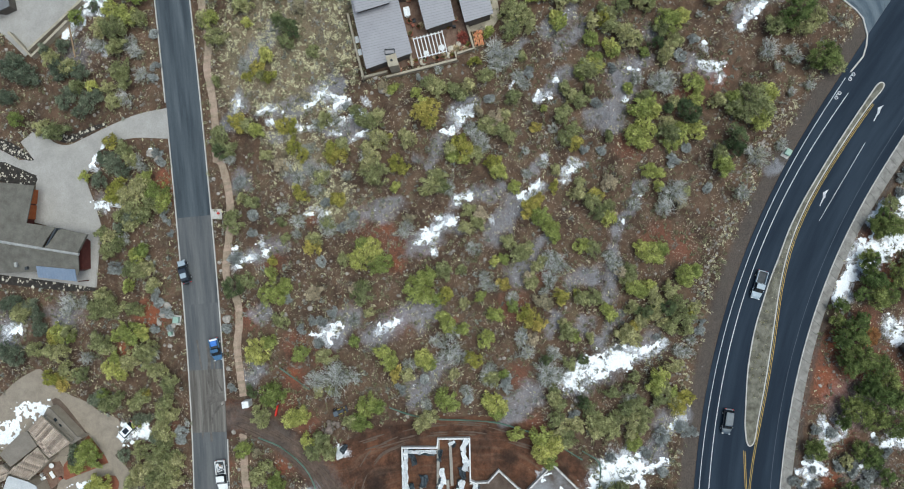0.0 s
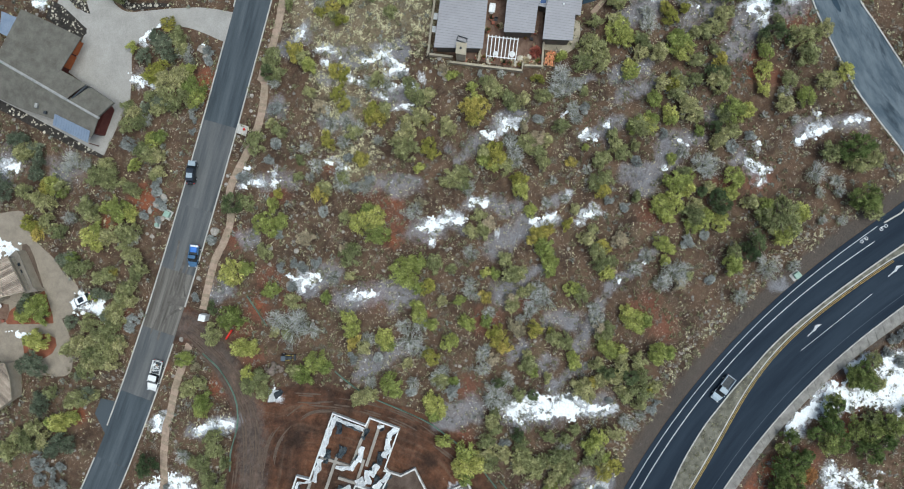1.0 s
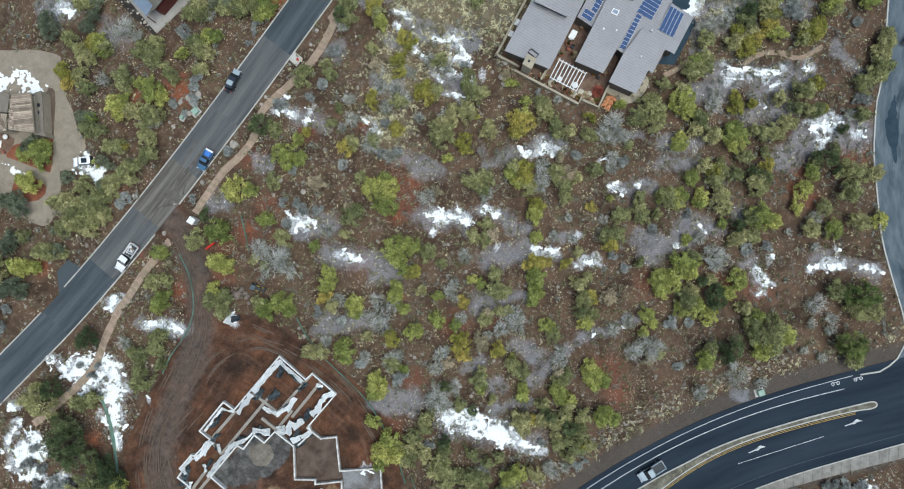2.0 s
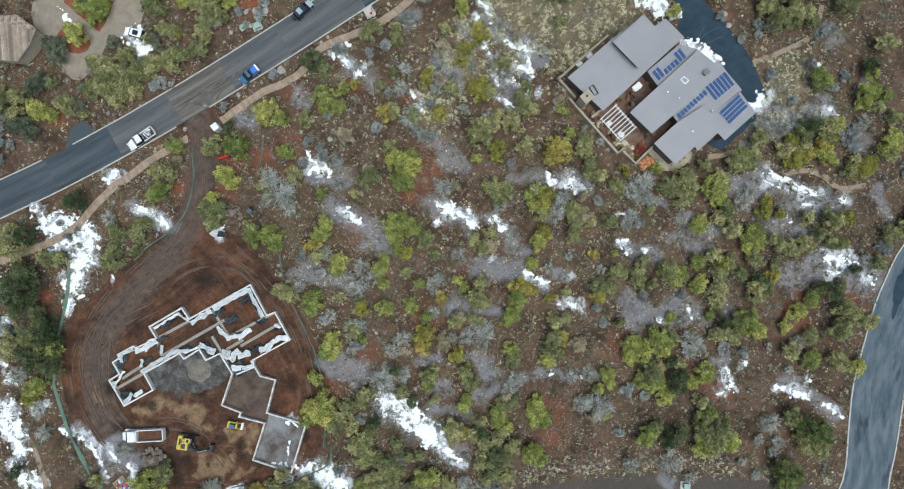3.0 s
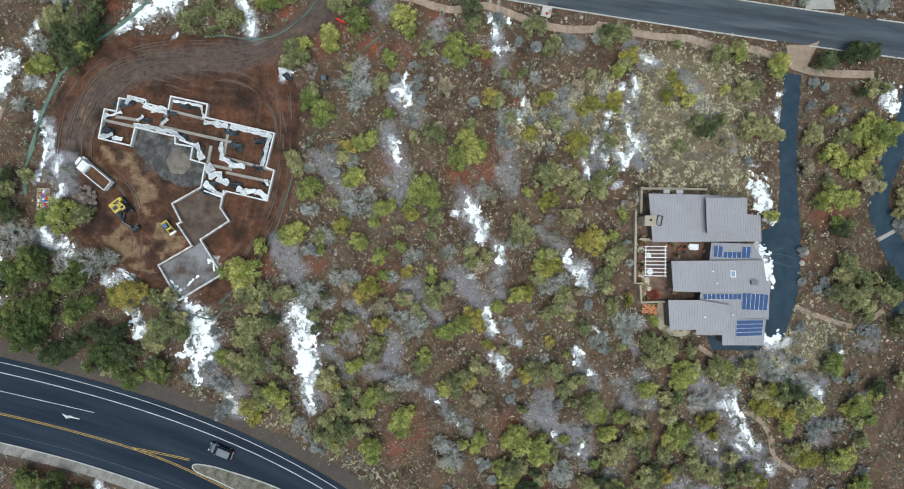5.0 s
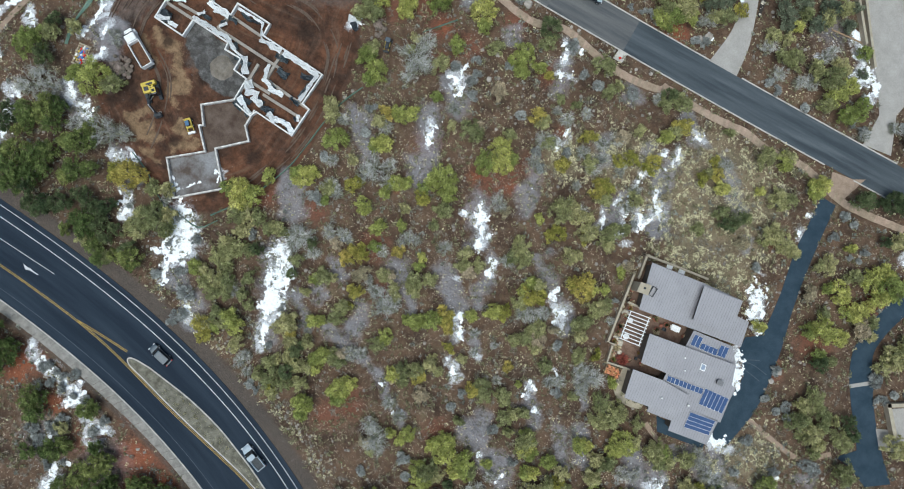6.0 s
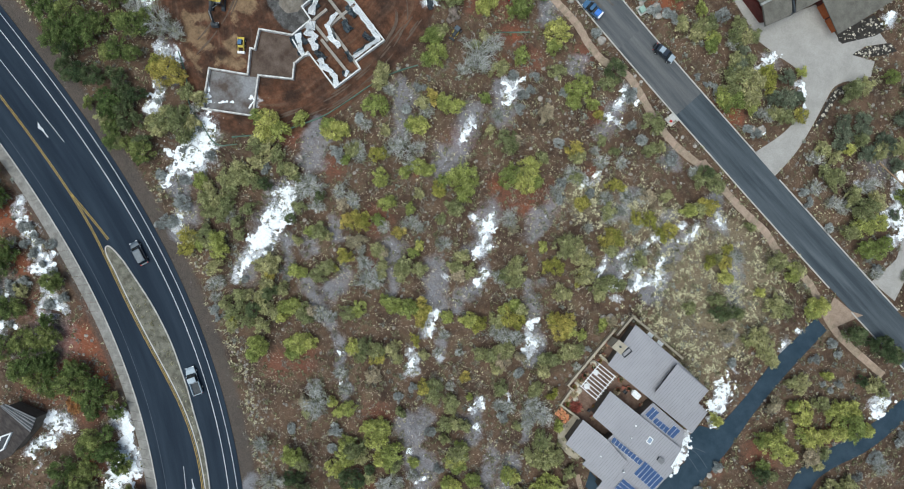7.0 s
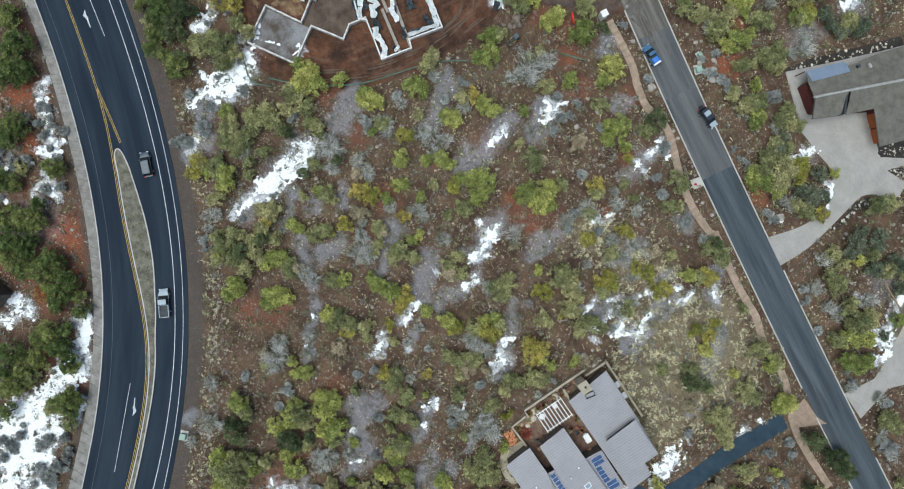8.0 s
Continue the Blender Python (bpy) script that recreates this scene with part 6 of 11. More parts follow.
OLIVE_11 = [(42.6, -12, 2.27), (43.2, -15.4, 2.27), (43.2, 32.2, 1.59), (43.5, 79.6, 2.04), (43.7, -31.3, 1.36), (44.8, 66.2, 2.04), (44.9, -33.5, 1.81), (44.9, -30.1, 1.13), (45.4, -39.2, 1.59), (45.4, -12, 2.49), (45.4, 46.3, 2.27), (45.5, -51.9, 2.1), (46, -14.3, 1.59), (46.6, -37.5, 2.04), (47.1, -22.2, 1.59), (48.2, 66.5, 2.49), (48.3, -38.6, 1.81), (48.3, -25.6, 2.04), (48.3, 33.9, 1.13), (48.8, -33, 1.81), (49, 48.3, 2), (49, 69.3, 2.04), (49.3, 65.3, 2.49), (49.4, -21.6, 2.04), (50.2, 61.7, 2.04), (50.3, -51.5, 1.9), (50.5, -12, 1.36), (51.1, 41.2, 1.59), (51.7, -35.8, 1.13), (51.7, -15.4, 1.59)]
OLIVE_12 = [(51.7, 39.9, 2.04), (52.6, -58.4, 2.3), (53.4, 32.2, 1.59), (53.4, 41.2, 1.81), (53.9, -31.3, 1.36), (54.2, 33.9, 2.49), (54.5, -33, 1.59), (55.6, -15.4, 1.36), (56, -53.2, 2.6), (56.2, -34.7, 2.04), (56.2, -14.8, 2.49), (56.8, -44.3, 1.81), (57.3, 33.3, 2.49), (58.5, -35.2, 2.04), (58.5, -16.5, 1.36), (59.3, -51.7, 3), (59.6, -36.4, 1.13), (59.6, -14.8, 1.59), (59.6, 33.1, 1.36), (60.7, -46, 1.13), (61.7, -55.1, 1.9), (61.9, -31.3, 1.59), (62.4, -35.2, 1.59), (62.4, -13.1, 2.04), (63.6, -37.5, 1.36), (64.7, -38.6, 1.81), (65.3, -17.7, 2.04), (65.3, 33.3, 1.36), (65.8, -33.5, 1.59), (66.4, -34.7, 2.04)]
OLIVE_13 = [(67, 34.4, 2.04), (68.1, 63.7, 1.9), (68.7, -18.8, 1.59), (69.2, -46, 1.59), (69.7, 64.7, 2.27), (69.8, -17.1, 2.27), (70.9, 25.7, 1.36), (72.1, 35, 1.7), (73.2, -19.9, 1.81), (73.8, -27.9, 1.59), (74.3, -42.6, 2.04), (74.9, -18.2, 2.27), (75.5, -26.7, 1.59), (76, 44.9, 1.59), (76.6, -43.2, 2.04), (77.1, 4.4, 2.27), (77.1, 8.4, 2.04), (77.1, 18.4, 1.13), (77.7, -44.3, 1.36), (77.7, -10, 1.81), (78.3, 5.6, 1.59), (78.3, 10.1, 2.49), (78.3, 46, 1.36), (78.8, -42.6, 2.04), (80, -44.3, 1.36), (80, 2.7, 1.36), (80, 28.8, 1.81), (81.1, -41.5, 2.04), (81.1, 3.9, 2.49), (81.1, 8.4, 2.04)]
OLIVE_14 = [(87.4, 25.4, 2.6), (91.9, 26.6, 2.9), (89.0, 28.2, 2.2), (81.1, 26.5, 1.36), (81.1, 60.9, 1.13), (82.2, -29, 2.04), (82.2, 6.1, 1.59), (83.4, -40.9, 2.27), (83.4, 1, 1.36), (83.4, 2.7, 1.59), (83.9, 8.6, 1.13), (84.5, -40.3, 1.59), (85.1, -19.9, 1.59), (86.2, 6.1, 2.49), (86.2, 22.5, 1.59), (86.8, -23.3, 1.59), (87.3, 25.9, 2.27), (87.9, 6.1, 1.81), (87.9, 28.8, 1.59), (90.9, 0.2, 2.8), (92.9, -10.3, 2.4), (96.5, 10.4, 2.6)]
OLIVE = OLIVE_1 + OLIVE_2 + OLIVE_3 + OLIVE_4 + OLIVE_5 + OLIVE_6 + OLIVE_7 + OLIVE_8 + OLIVE_9 + OLIVE_10 + OLIVE_11 + OLIVE_12 + OLIVE_13 + OLIVE_14
DARK_1 = [(-80.3, 22.2, 2.8), (-87, -10, 2.2), (-97.5, 7.8, 1.5), (-88.3, -2.9, 1.59), (-87.7, -22.2, 1.13), (-86.6, -25, 2.04), (-83.2, 25.9, 2.83), (-83.1, 24.3, 1.9), (-79.2, 35, 2.49), (-78.1, 27.1, 2.83), (-78.1, 38.1, 3.85), (-76.9, 32.2, 1.7), (-76.4, -33.5, 1.81), (-76.4, 29.3, 2.04), (-74.7, 40.7, 2.49), (-74.1, -35.8, 2.04), (-72.4, -36.4, 1.81), (-71.3, -34.7, 2.27), (-71.3, 46.7, 2.27), (-70.1, -33.5, 2.04), (-68.4, -32.4, 1.59), (-66.7, -29.6, 1.59), (-64.5, -30.1, 2.04), (-62.2, -31.3, 1.81)]
DARK_2 = [(-61.1, -29, 1.81), (-60.5, -33, 2.04), (-59.1, 47.1, 2.27), (-58.2, -34.1, 1.81), (-57.1, -31.8, 1.36), (-53.1, -34.1, 1.81)]
DARK_3 = [(-31.6, -21.1, 1.36), (-25.4, 43.7, 1.25), (-23.1, -21.6, 1.13), (-22.8, -14.5, 1.13), (-14.6, -34.1, 1.59), (-14, -38.6, 1.59)]
DARK_4 = [(-4.4, 46.3, 2.49), (16.2, -54.1, 2), (18.4, -54, 2.3), (22.8, -46, 2.04), (22.8, 46.9, 1.59), (24.5, -44.3, 1.59), (24.5, -41.5, 0.91), (37.5, -40.3, 1.36)]
DARK_5 = [(45.4, 31, 1.59), (46.6, 32.2, 2.04), (47.7, -36.4, 1.36), (57.7, -49.6, 1.1), (58.5, -46, 2.27), (64.7, -44.9, 1.13), (66.4, 48.5, 2.3), (66.8, 50.1, 2.49), (69.2, 50.1, 2.3), (70.2, 50.6, 2.72), (71.5, 51.6, 2.3), (72.1, -16.5, 2.04), (72.7, 52, 2.27), (74.2, 52.6, 1.9), (74.3, 44.1, 1.13), (75, 52.8, 1.59), (75.5, 16.9, 1.81), (86.2, 10.1, 1.36), (87.9, 8.4, 1.59), (88.5, -12.6, 1.59)]
DARK_6 = [(88.5, 46.3, 1.13)]
DARK = DARK_1 + DARK_2 + DARK_3 + DARK_4 + DARK_5 + DARK_6
PINE_1 = [(-87.1, -32.4, 2.04), (-84.3, -31.8, 2.95), (-84.3, -21.1, 2.49), (-83.2, -24.5, 1.59), (-82.6, -22.8, 2.04), (-82, -29, 2.95), (-81.5, -18.8, 2.95), (-80.9, -31.8, 3.4), (-79.2, -35.2, 2.27), (-79.2, -17.1, 2.04), (-78.6, -20.5, 2.27), (-78.1, -27.3, 2.95), (-77.5, -31.3, 2.72), (-76.4, -25.6, 2.27), (-75.2, -28.4, 2.04), (-74.5, -60.7, 1.81), (-74.3, -22.2, 1.59), (-73.2, -60.7, 2.49), (-72.4, -21.1, 2.95), (-71.8, -17.7, 1.81), (-71.3, -27.9, 1.81), (-70.7, -19.9, 1.81), (-70.1, -26.2, 2.49), (-69.7, -62.3, 1.81), (-68.5, -61, 2.49), (-67.9, -63.7, 1.81), (-67.9, -24.5, 1.81), (-65.6, -36.9, 1.36), (-65.2, -64.3, 3.17), (-63.5, -63.3, 2.49), (-63.3, -34.1, 3.17), (-63, -61.7, 1.36), (-62.4, -66.2, 2.49)]
PINE_2 = [(-58.8, -36.9, 2.04), (-57.1, -38.6, 1.81), (-54.6, -69.1, 2.72), (-54.3, -36.4, 1.59), (-52.9, -68.1, 1.81), (-52.3, -70.8, 2.27), (-52, -35.2, 2.49), (-50.9, -36.4, 1.36), (-49.6, -77.9, 1.59), (-46.2, -76, 1.59), (-45, -75, 2.49), (-44.4, -73.4, 1.81), (-43.9, -65.2, 2.04), (-42.7, -64.7, 1.59), (-39.9, -80.8, 2.72), (-38.5, -77.1, 2.27), (-38.1, -70.6, 1.59), (-36.7, -74.5, 2.72), (-35.4, -72.4, 2.27), (-34.3, -81.2, 2.49), (-34.1, -78, 3.4), (-31.8, -76, 2.49), (-30.9, -79.8, 2.49), (-28.6, -78.4, 2.72), (-27.2, -73, 2.72), (-26.2, -75.3, 3.17), (-22.8, -75, 1.81), (-22.6, -71.7, 2.27), (-21.1, -73.4, 2.95), (-19.5, -75.2, 2.04), (-18.7, -70.9, 1.36), (-16, -71.6, 1.59), (-15.4, -79.3, 2.49)]
PINE_3 = [(-14.5, -87.2, 2.49), (-14.4, -81, 2.27), (-14, -76.1, 1.59), (-11.7, -89.1, 2.27), (-11.2, -82.9, 2.27), (-10.9, -78.6, 2.49), (-10.4, -86.1, 2.27), (-9.7, -77.6, 1.59), (-8.2, -89.5, 2.95), (-7.7, -78.2, 1.59), (-6.7, -77.5, 1.36), (-4, -92.3, 1.81), (-1.6, -80.3, 2.04), (-1.1, -81.8, 2.95), (1.1, -81, 1.36), (32.6, -72.4, 3.2), (41.7, -67.6, 3.4)]
PINE = PINE_1 + PINE_2 + PINE_3
GREY_1 = [(-61.6, 66.6, 1.59), (-60.2, 65.5, 2.49), (-59.7, 63.5, 1.81), (-54.3, 71.2, 1.59), (-52.5, 71.1, 2.04), (-48.6, 62.3, 1.59), (-46.6, 75.2, 3), (-45.6, 65.4, 1.13), (-36, 69.8, 1.36), (-35.4, 79.6, 2.04), (-33.7, 79.5, 1.36), (-33, 63.3, 1.36), (-29.2, 66.5, 1.36), (-29, 64.8, 1.13), (-24.3, 74.8, 1.81), (-15.3, 90.5, 2.04), (-14.1, 92.1, 2.27), (-9.9, 85.5, 1.81), (-7.1, 85.3, 1.59), (-5.3, 86.9, 1.81), (-5, 90.9, 2.27), (8.9, 68, 1.13), (11, 65.5, 2.04), (18.3, 71.4, 1.81), (20.2, 66.6, 1.59), (22, 68.3, 2.49), (22.7, 69.9, 1.81), (32.8, 73.9, 1.81), (34.4, 72.6, 2.27), (34.7, 77.3, 1.59), (35.4, 70.8, 1.36), (36.3, 76, 1.81), (36.7, 88.8, 2.04)]
GREY_2 = [(39.6, 73.5, 1.36), (40.4, 84.4, 2.49), (40.8, 74.5, 1.59), (41.1, 78, 2.27), (41.7, 86.7, 3.17), (43.5, 87.1, 2.04), (45.3, 80.6, 1.36), (45.8, 76.8, 1.47), (53.1, 70.2, 1.13)]
GREY = GREY_1 + GREY_2
GOLD_1 = [(-87.1, 18.8, 1.8), (-62.8, -22.4, 2.04), (-60.5, -21.6, 3.4), (-58.8, -20.5, 1.81), (-33.1, -39.2, 2.04), (-31.6, -40.9, 1.59), (-24.4, 65, 1.13), (-23.5, 15.2, 1.36), (-22, -0.9, 1.36), (-21.4, 0.5, 1.36), (-21, 81.6, 1.81), (-19.8, 83.2, 2.04), (-17.4, -31.8, 1.36), (-15.7, -13.1, 1.59), (-15.2, -42.6, 1.36), (-14.6, -12, 2.04), (-13.5, -10.9, 1.59), (-11.8, 82.7, 1.81), (-10.6, -21.6, 1.13), (-10.6, -18.2, 1.59), (-8.9, 4.4, 1.59), (-7.3, -7.1, 1.36), (0.3, 37.8, 0.91), (2.4, 29.9, 2.04), (6.3, -13.1, 1.59), (7.5, -13.7, 2.04), (8.6, -26.2, 1.59), (8.6, -14.8, 1.36), (10.9, -18.2, 1.13), (11.4, 23.7, 1.36), (11.4, 24.5, 1.36)]
GOLD_2 = [(13.1, 31.6, 1.59), (15.2, 68.7, 1.59), (16.5, -6.6, 1.59), (16.5, 11.2, 1.36), (16.9, 68, 2.27), (17.7, 12.3, 1.81), (19.4, -22.8, 1.81), (19.4, -1.2, 2.27), (19.4, 24.8, 1.13), (20.5, 23.5, 2.04), (20.5, 30.5, 1.36), (21.1, -0.7, 1.59), (21.1, 24.6, 2.04), (22.2, 32.2, 1.81), (22.8, -15.4, 1.13), (22.8, 14, 1.13), (25.6, 5, 1.81), (26.1, 68.6, 1.47), (26.2, 32.2, 1.36), (26.7, 33.9, 1.59), (27.3, 5.6, 2.95), (27.9, 42.9, 2.04), (36.4, -4.6, 1.02), (36.4, 36.1, 1.36), (36.9, 40.3, 1.13), (38.6, 38.4, 1.47), (43.2, -30.1, 1.59), (50, -37.5, 1.59), (55.6, -25.6, 1.81), (56.8, -24.5, 1.36)]
GOLD_3 = [(57.9, -27.9, 0.91), (65.3, -20.5, 1.59), (65.5, -39.4, 0.91), (66.4, -19.9, 2.27), (67, -17.1, 1.59), (68.7, -35.2, 1.59), (68.7, -20.5, 1.81), (72.1, -21.1, 2.04), (74.3, -20.5, 1.36), (76, -28.4, 2.49), (78.3, -29, 1.81)]
GOLD = GOLD_1 + GOLD_2 + GOLD_3
SILVER_1 = [(-86.5, 23.7, 2.3), (-88.2, 11.5, 1.9), (-87.1, -17.1, 2.04), (-86.5, 16, 1.9), (-86, -12.6, 2.04), (-85.4, -15.4, 3.4), (-82, -14.3, 2.72), (-76.4, 0.2, 1.9), (-74.1, -18.2, 2.04), (-69, -16.5, 3.4), (-65.6, -15.4, 2.49), (-54.8, 40.7, 1.59), (-54.2, -65.7, 1.13), (-51.4, -21.6, 1.36), (-31, -30.1, 1.36), (-30.6, 56.8, 1.13), (-29.9, 9.5, 1.36), (-27.6, 1.6, 1.36), (-26.5, -13.7, 1.36), (-25.9, -16.5, 2.04), (-25.4, -14.8, 2.72), (-25.2, -2.9, 2.04), (-24.2, -13.7, 2.04), (-24.2, 27.6, 3.4), (-23.7, -3.5, 1.36), (-23.7, 23.7, 1.81), (-23.7, 31, 2.27), (-23.1, -41.5, 1.36), (-22.5, -39.8, 1.36), (-22.5, 26.5, 2.49), (-22, 12.3, 1.59), (-21.4, -16, 1.59)]
SILVER_2 = [(-20.8, -42.6, 1.13), (-20.8, -10.9, 1.59), (-20.8, 2.7, 2.27), (-19.7, 4.4, 2.72), (-18, -9.7, 1.59), (-17.4, 6.7, 1.81), (-16.6, 62.8, 1.59), (-16.3, 3.3, 1.81), (-16.3, 76, 1.59), (-12.3, 22.5, 1.36), (-10.1, -8.6, 1.36), (-9.5, -14.8, 1.13), (-7.3, -16, 1.59), (-7.3, -4.1, 1.81), (-6.9, 79.5, 1.36), (-5.6, -16.5, 2.27), (-5.6, -3.5, 1.13), (-5.4, 75.9, 1.36), (-5.2, 78.8, 2.04), (-5, -29, 1.59), (-3.9, -18.2, 2.27), (-3.3, -27.9, 1.36), (-2.7, -16, 1.59), (0.1, -1.8, 1.81), (4.6, 11.2, 2.04), (5.2, -39.2, 2.04), (5.2, 32.7, 1.13), (5.8, 26.5, 2.04), (6.3, -33.5, 1.36), (6.3, 22, 1.59)]
SILVER_3 = [(6.5, 67, 1.36), (7, -54.3, 1.6), (7.5, -40.9, 3.17), (7.5, 27.1, 1.59), (7.5, 32.2, 1.59), (8.6, -42, 2.04), (9.2, -34.7, 1.36), (10.3, 35, 1.36), (12, 2.2, 1.59), (13.7, -13.1, 1.13), (13.7, 28.2, 1.59), (14, -57.4, 3), (15.4, -16.5, 1.13), (15.9, -62.5, 1.3), (16, 22, 1.13), (16, 31.6, 1.59), (17.1, 26.5, 1.59), (17.7, 29.3, 1.36), (18.2, -13.1, 0.91), (18.2, 33.9, 1.81), (19.4, 18, 1.59), (19.9, -5.2, 1.59), (20.5, 62.6, 1.13), (20.8, 44.9, 1.36), (21.6, -4.1, 2.04), (21.6, 29.3, 1.36), (21.7, 63.7, 1.59), (22.2, -18.8, 1.13), (23.3, -2.9, 1.59), (25.8, -65, 0.9)]
SILVER_4 = [(26.2, 27.1, 1.59), (27, -68.9, 1.1), (27.3, 23.7, 1.36), (28.4, -41.5, 1.59), (29.6, -39.8, 2.49), (30.7, -41.5, 1.81), (30.7, -35.8, 1.36), (31, -63.1, 1.1), (31.3, -13.7, 1.59), (32.1, -66.7, 1.1), (33, -12.6, 1.36), (34, -65.5, 1.5), (34.3, -61.4, 2.3), (34.4, 65.1, 1.81), (35.2, -8.6, 1.81), (35.2, 2.7, 0.91), (36.9, -9.7, 2.95), (37.5, -12, 1.59), (38.6, -8.6, 2.27), (38.7, 61.4, 1.59), (39.2, 40.7, 1.59), (42.3, -48.7, 0.8), (43.2, -54.4, 0.9), (43.3, 62.2, 1.59), (45, 69, 1.36), (45.1, 63.2, 1.81), (45.7, 70.7, 1.81), (47.6, -51, 1.5), (52.8, -22.2, 2.04), (55.1, -21.1, 1.59)]
SILVER_5 = [(55.7, 66.1, 0.7), (59.4, 59.8, 1.3), (63.6, -10.9, 1.59), (64.3, 64.3, 1.5), (65.3, -12, 1.59), (67.5, -44.3, 1.36), (67.5, -13.7, 1.59), (69.8, -14.3, 1.59), (71.2, 61.4, 1.9), (73.2, -14.8, 1.36), (74.2, 62.4, 1.5), (75.2, 61.6, 1.59), (81.1, -21.1, 1.59), (89.5, 36.1, 2.1)]
SILVER = SILVER_1 + SILVER_2 + SILVER_3 + SILVER_4 + SILVER_5
SAGE_BUSH_1 = [(-87.5, 37.3, 1.13), (-87.1, 33.9, 2.04), (-86.3, 41.8, 0.68), (-85.4, 34.4, 1.81), (-84.9, 41, 1.13), (-84.3, 38.4, 1.02), (-83.7, 32.4, 1.59), (-82.2, 42.1, 0.91), (-67.7, 66.6, 1.36), (-67.5, 62.2, 1.13), (-67.4, 64, 1.13), (-65.2, 65, 0.91), (-64.7, 67.9, 1.81), (-64, 63.3, 0.91), (-63.7, 41.9, 0.79), (-63.7, 45.1, 0.68), (-62, 68.7, 0.91), (-61.6, 42.1, 0.68), (-57.1, -26.5, 0.57), (-55.1, -62.2, 1.13), (-54.3, -61.2, 0.91), (-52.5, -61.6, 0.68), (-52.3, -64.1, 0.91), (-51, -73.5, 1.36), (-50.9, -61.7, 0.68), (-49.9, -63.7, 0.91), (-49.1, -60.4, 1.13), (-48.9, -74.7, 1.36), (-47.6, -71.5, 1.36), (-47.5, -23.6, 0.68)]
SAGE_BUSH_2 = [(-47.1, -63.9, 0.68), (-46.9, -68.8, 1.13), (-46.7, -28.8, 0.68), (-45.8, -35.2, 0.91), (-44.9, -63.5, 0.91), (-44.7, -78.3, 0.91), (-44.5, -66.3, 0.68), (-42.4, -25.6, 0.91), (-42.3, -76.3, 0.68), (-41.8, -32.4, 1.13), (-40.2, -68.2, 1.02), (-39.4, -65, 1.02), (-39, -35.6, 1.81), (-38.4, -41.5, 1.13), (-37.8, -39.8, 1.59), (-33.7, 58.3, 0.91), (-33.6, -18.8, 1.02), (-32.2, 58.1, 1.36), (-29.3, 1.4, 0.91), (-26.7, -6.3, 1.59), (-26.5, 14.3, 1.02), (-24.8, 9.7, 0.91), (-24.2, 47.5, 0.79), (-21.4, -28.4, 0.68), (-19.7, -35.8, 0.68), (-19.1, -44.3, 0.91), (-17.4, -44.9, 0.68), (-17.4, -10.3, 1.13), (-16.5, 29.7, 1.02), (-13.5, 33, 0.91)]
SAGE_BUSH_3 = [(-12.3, 28.8, 1.13), (-12.3, 47.7, 1.36), (-12, 30.5, 1.02), (-11.7, 59, 0.68), (-11.5, 62.1, 0.91), (-10.6, 26.7, 1.02), (-8.8, 59.1, 0.91), (-8.2, 59.9, 1.13), (-7.5, 35.3, 0.91), (-6.4, 60.9, 0.91), (-5.3, 61.4, 1.36), (-0.5, 28.2, 1.13), (-0.4, -90.6, 0.57), (0.7, -95.3, 1.13), (1, 69.1, 1.59), (1.1, -91.9, 0.91), (1.2, 45.2, 1.36), (2, -89.3, 0.45), (2.4, -94.3, 1.36), (3.8, -96.7, 0.91), (3.9, -87.1, 0.91), (4.2, -87.8, 1.13), (4.7, -89.3, 0.91), (5.1, -84.4, 1.02), (5.8, 23.7, 1.13), (6.1, 41.5, 0.91), (7, 57.7, 0.68), (7.9, -84.9, 1.13), (8, 21.4, 0.91), (8.6, -91.6, 1.36)]
SAGE_BUSH_4 = [(8.6, -47.7, 0.91), (8.8, -85.7, 0.91), (9.3, 58.1, 0.68), (9.5, 41.2, 1.02), (9.7, -87.9, 1.59), (10.5, -90.1, 1.59), (10.9, -93.3, 0.68), (10.9, 26.5, 0.91), (11.1, 58.6, 0.91), (11.5, -90.5, 1.36), (14.3, -41.5, 1.36), (16, 43.3, 1.36), (16.5, -44.3, 0.91), (17.3, -27.9, 0.91), (17.7, -24.5, 0.91), (21.3, 58.5, 0.91), (23.1, 59.5, 1.13), (26.5, -27.6, 1.13), (29, -6.9, 0.91), (29.6, 21.4, 0.68), (33, -31, 0.91), (33.5, -14.8, 1.13), (34.1, 6.7, 0.57), (34.7, -44.3, 1.36), (37.5, -47.1, 1.13), (37.9, 59.1, 0.91), (40.2, 58.4, 0.91), (46.5, 58.5, 0.91), (54.5, 26.5, 0.91), (55.9, 60.7, 0.91)]
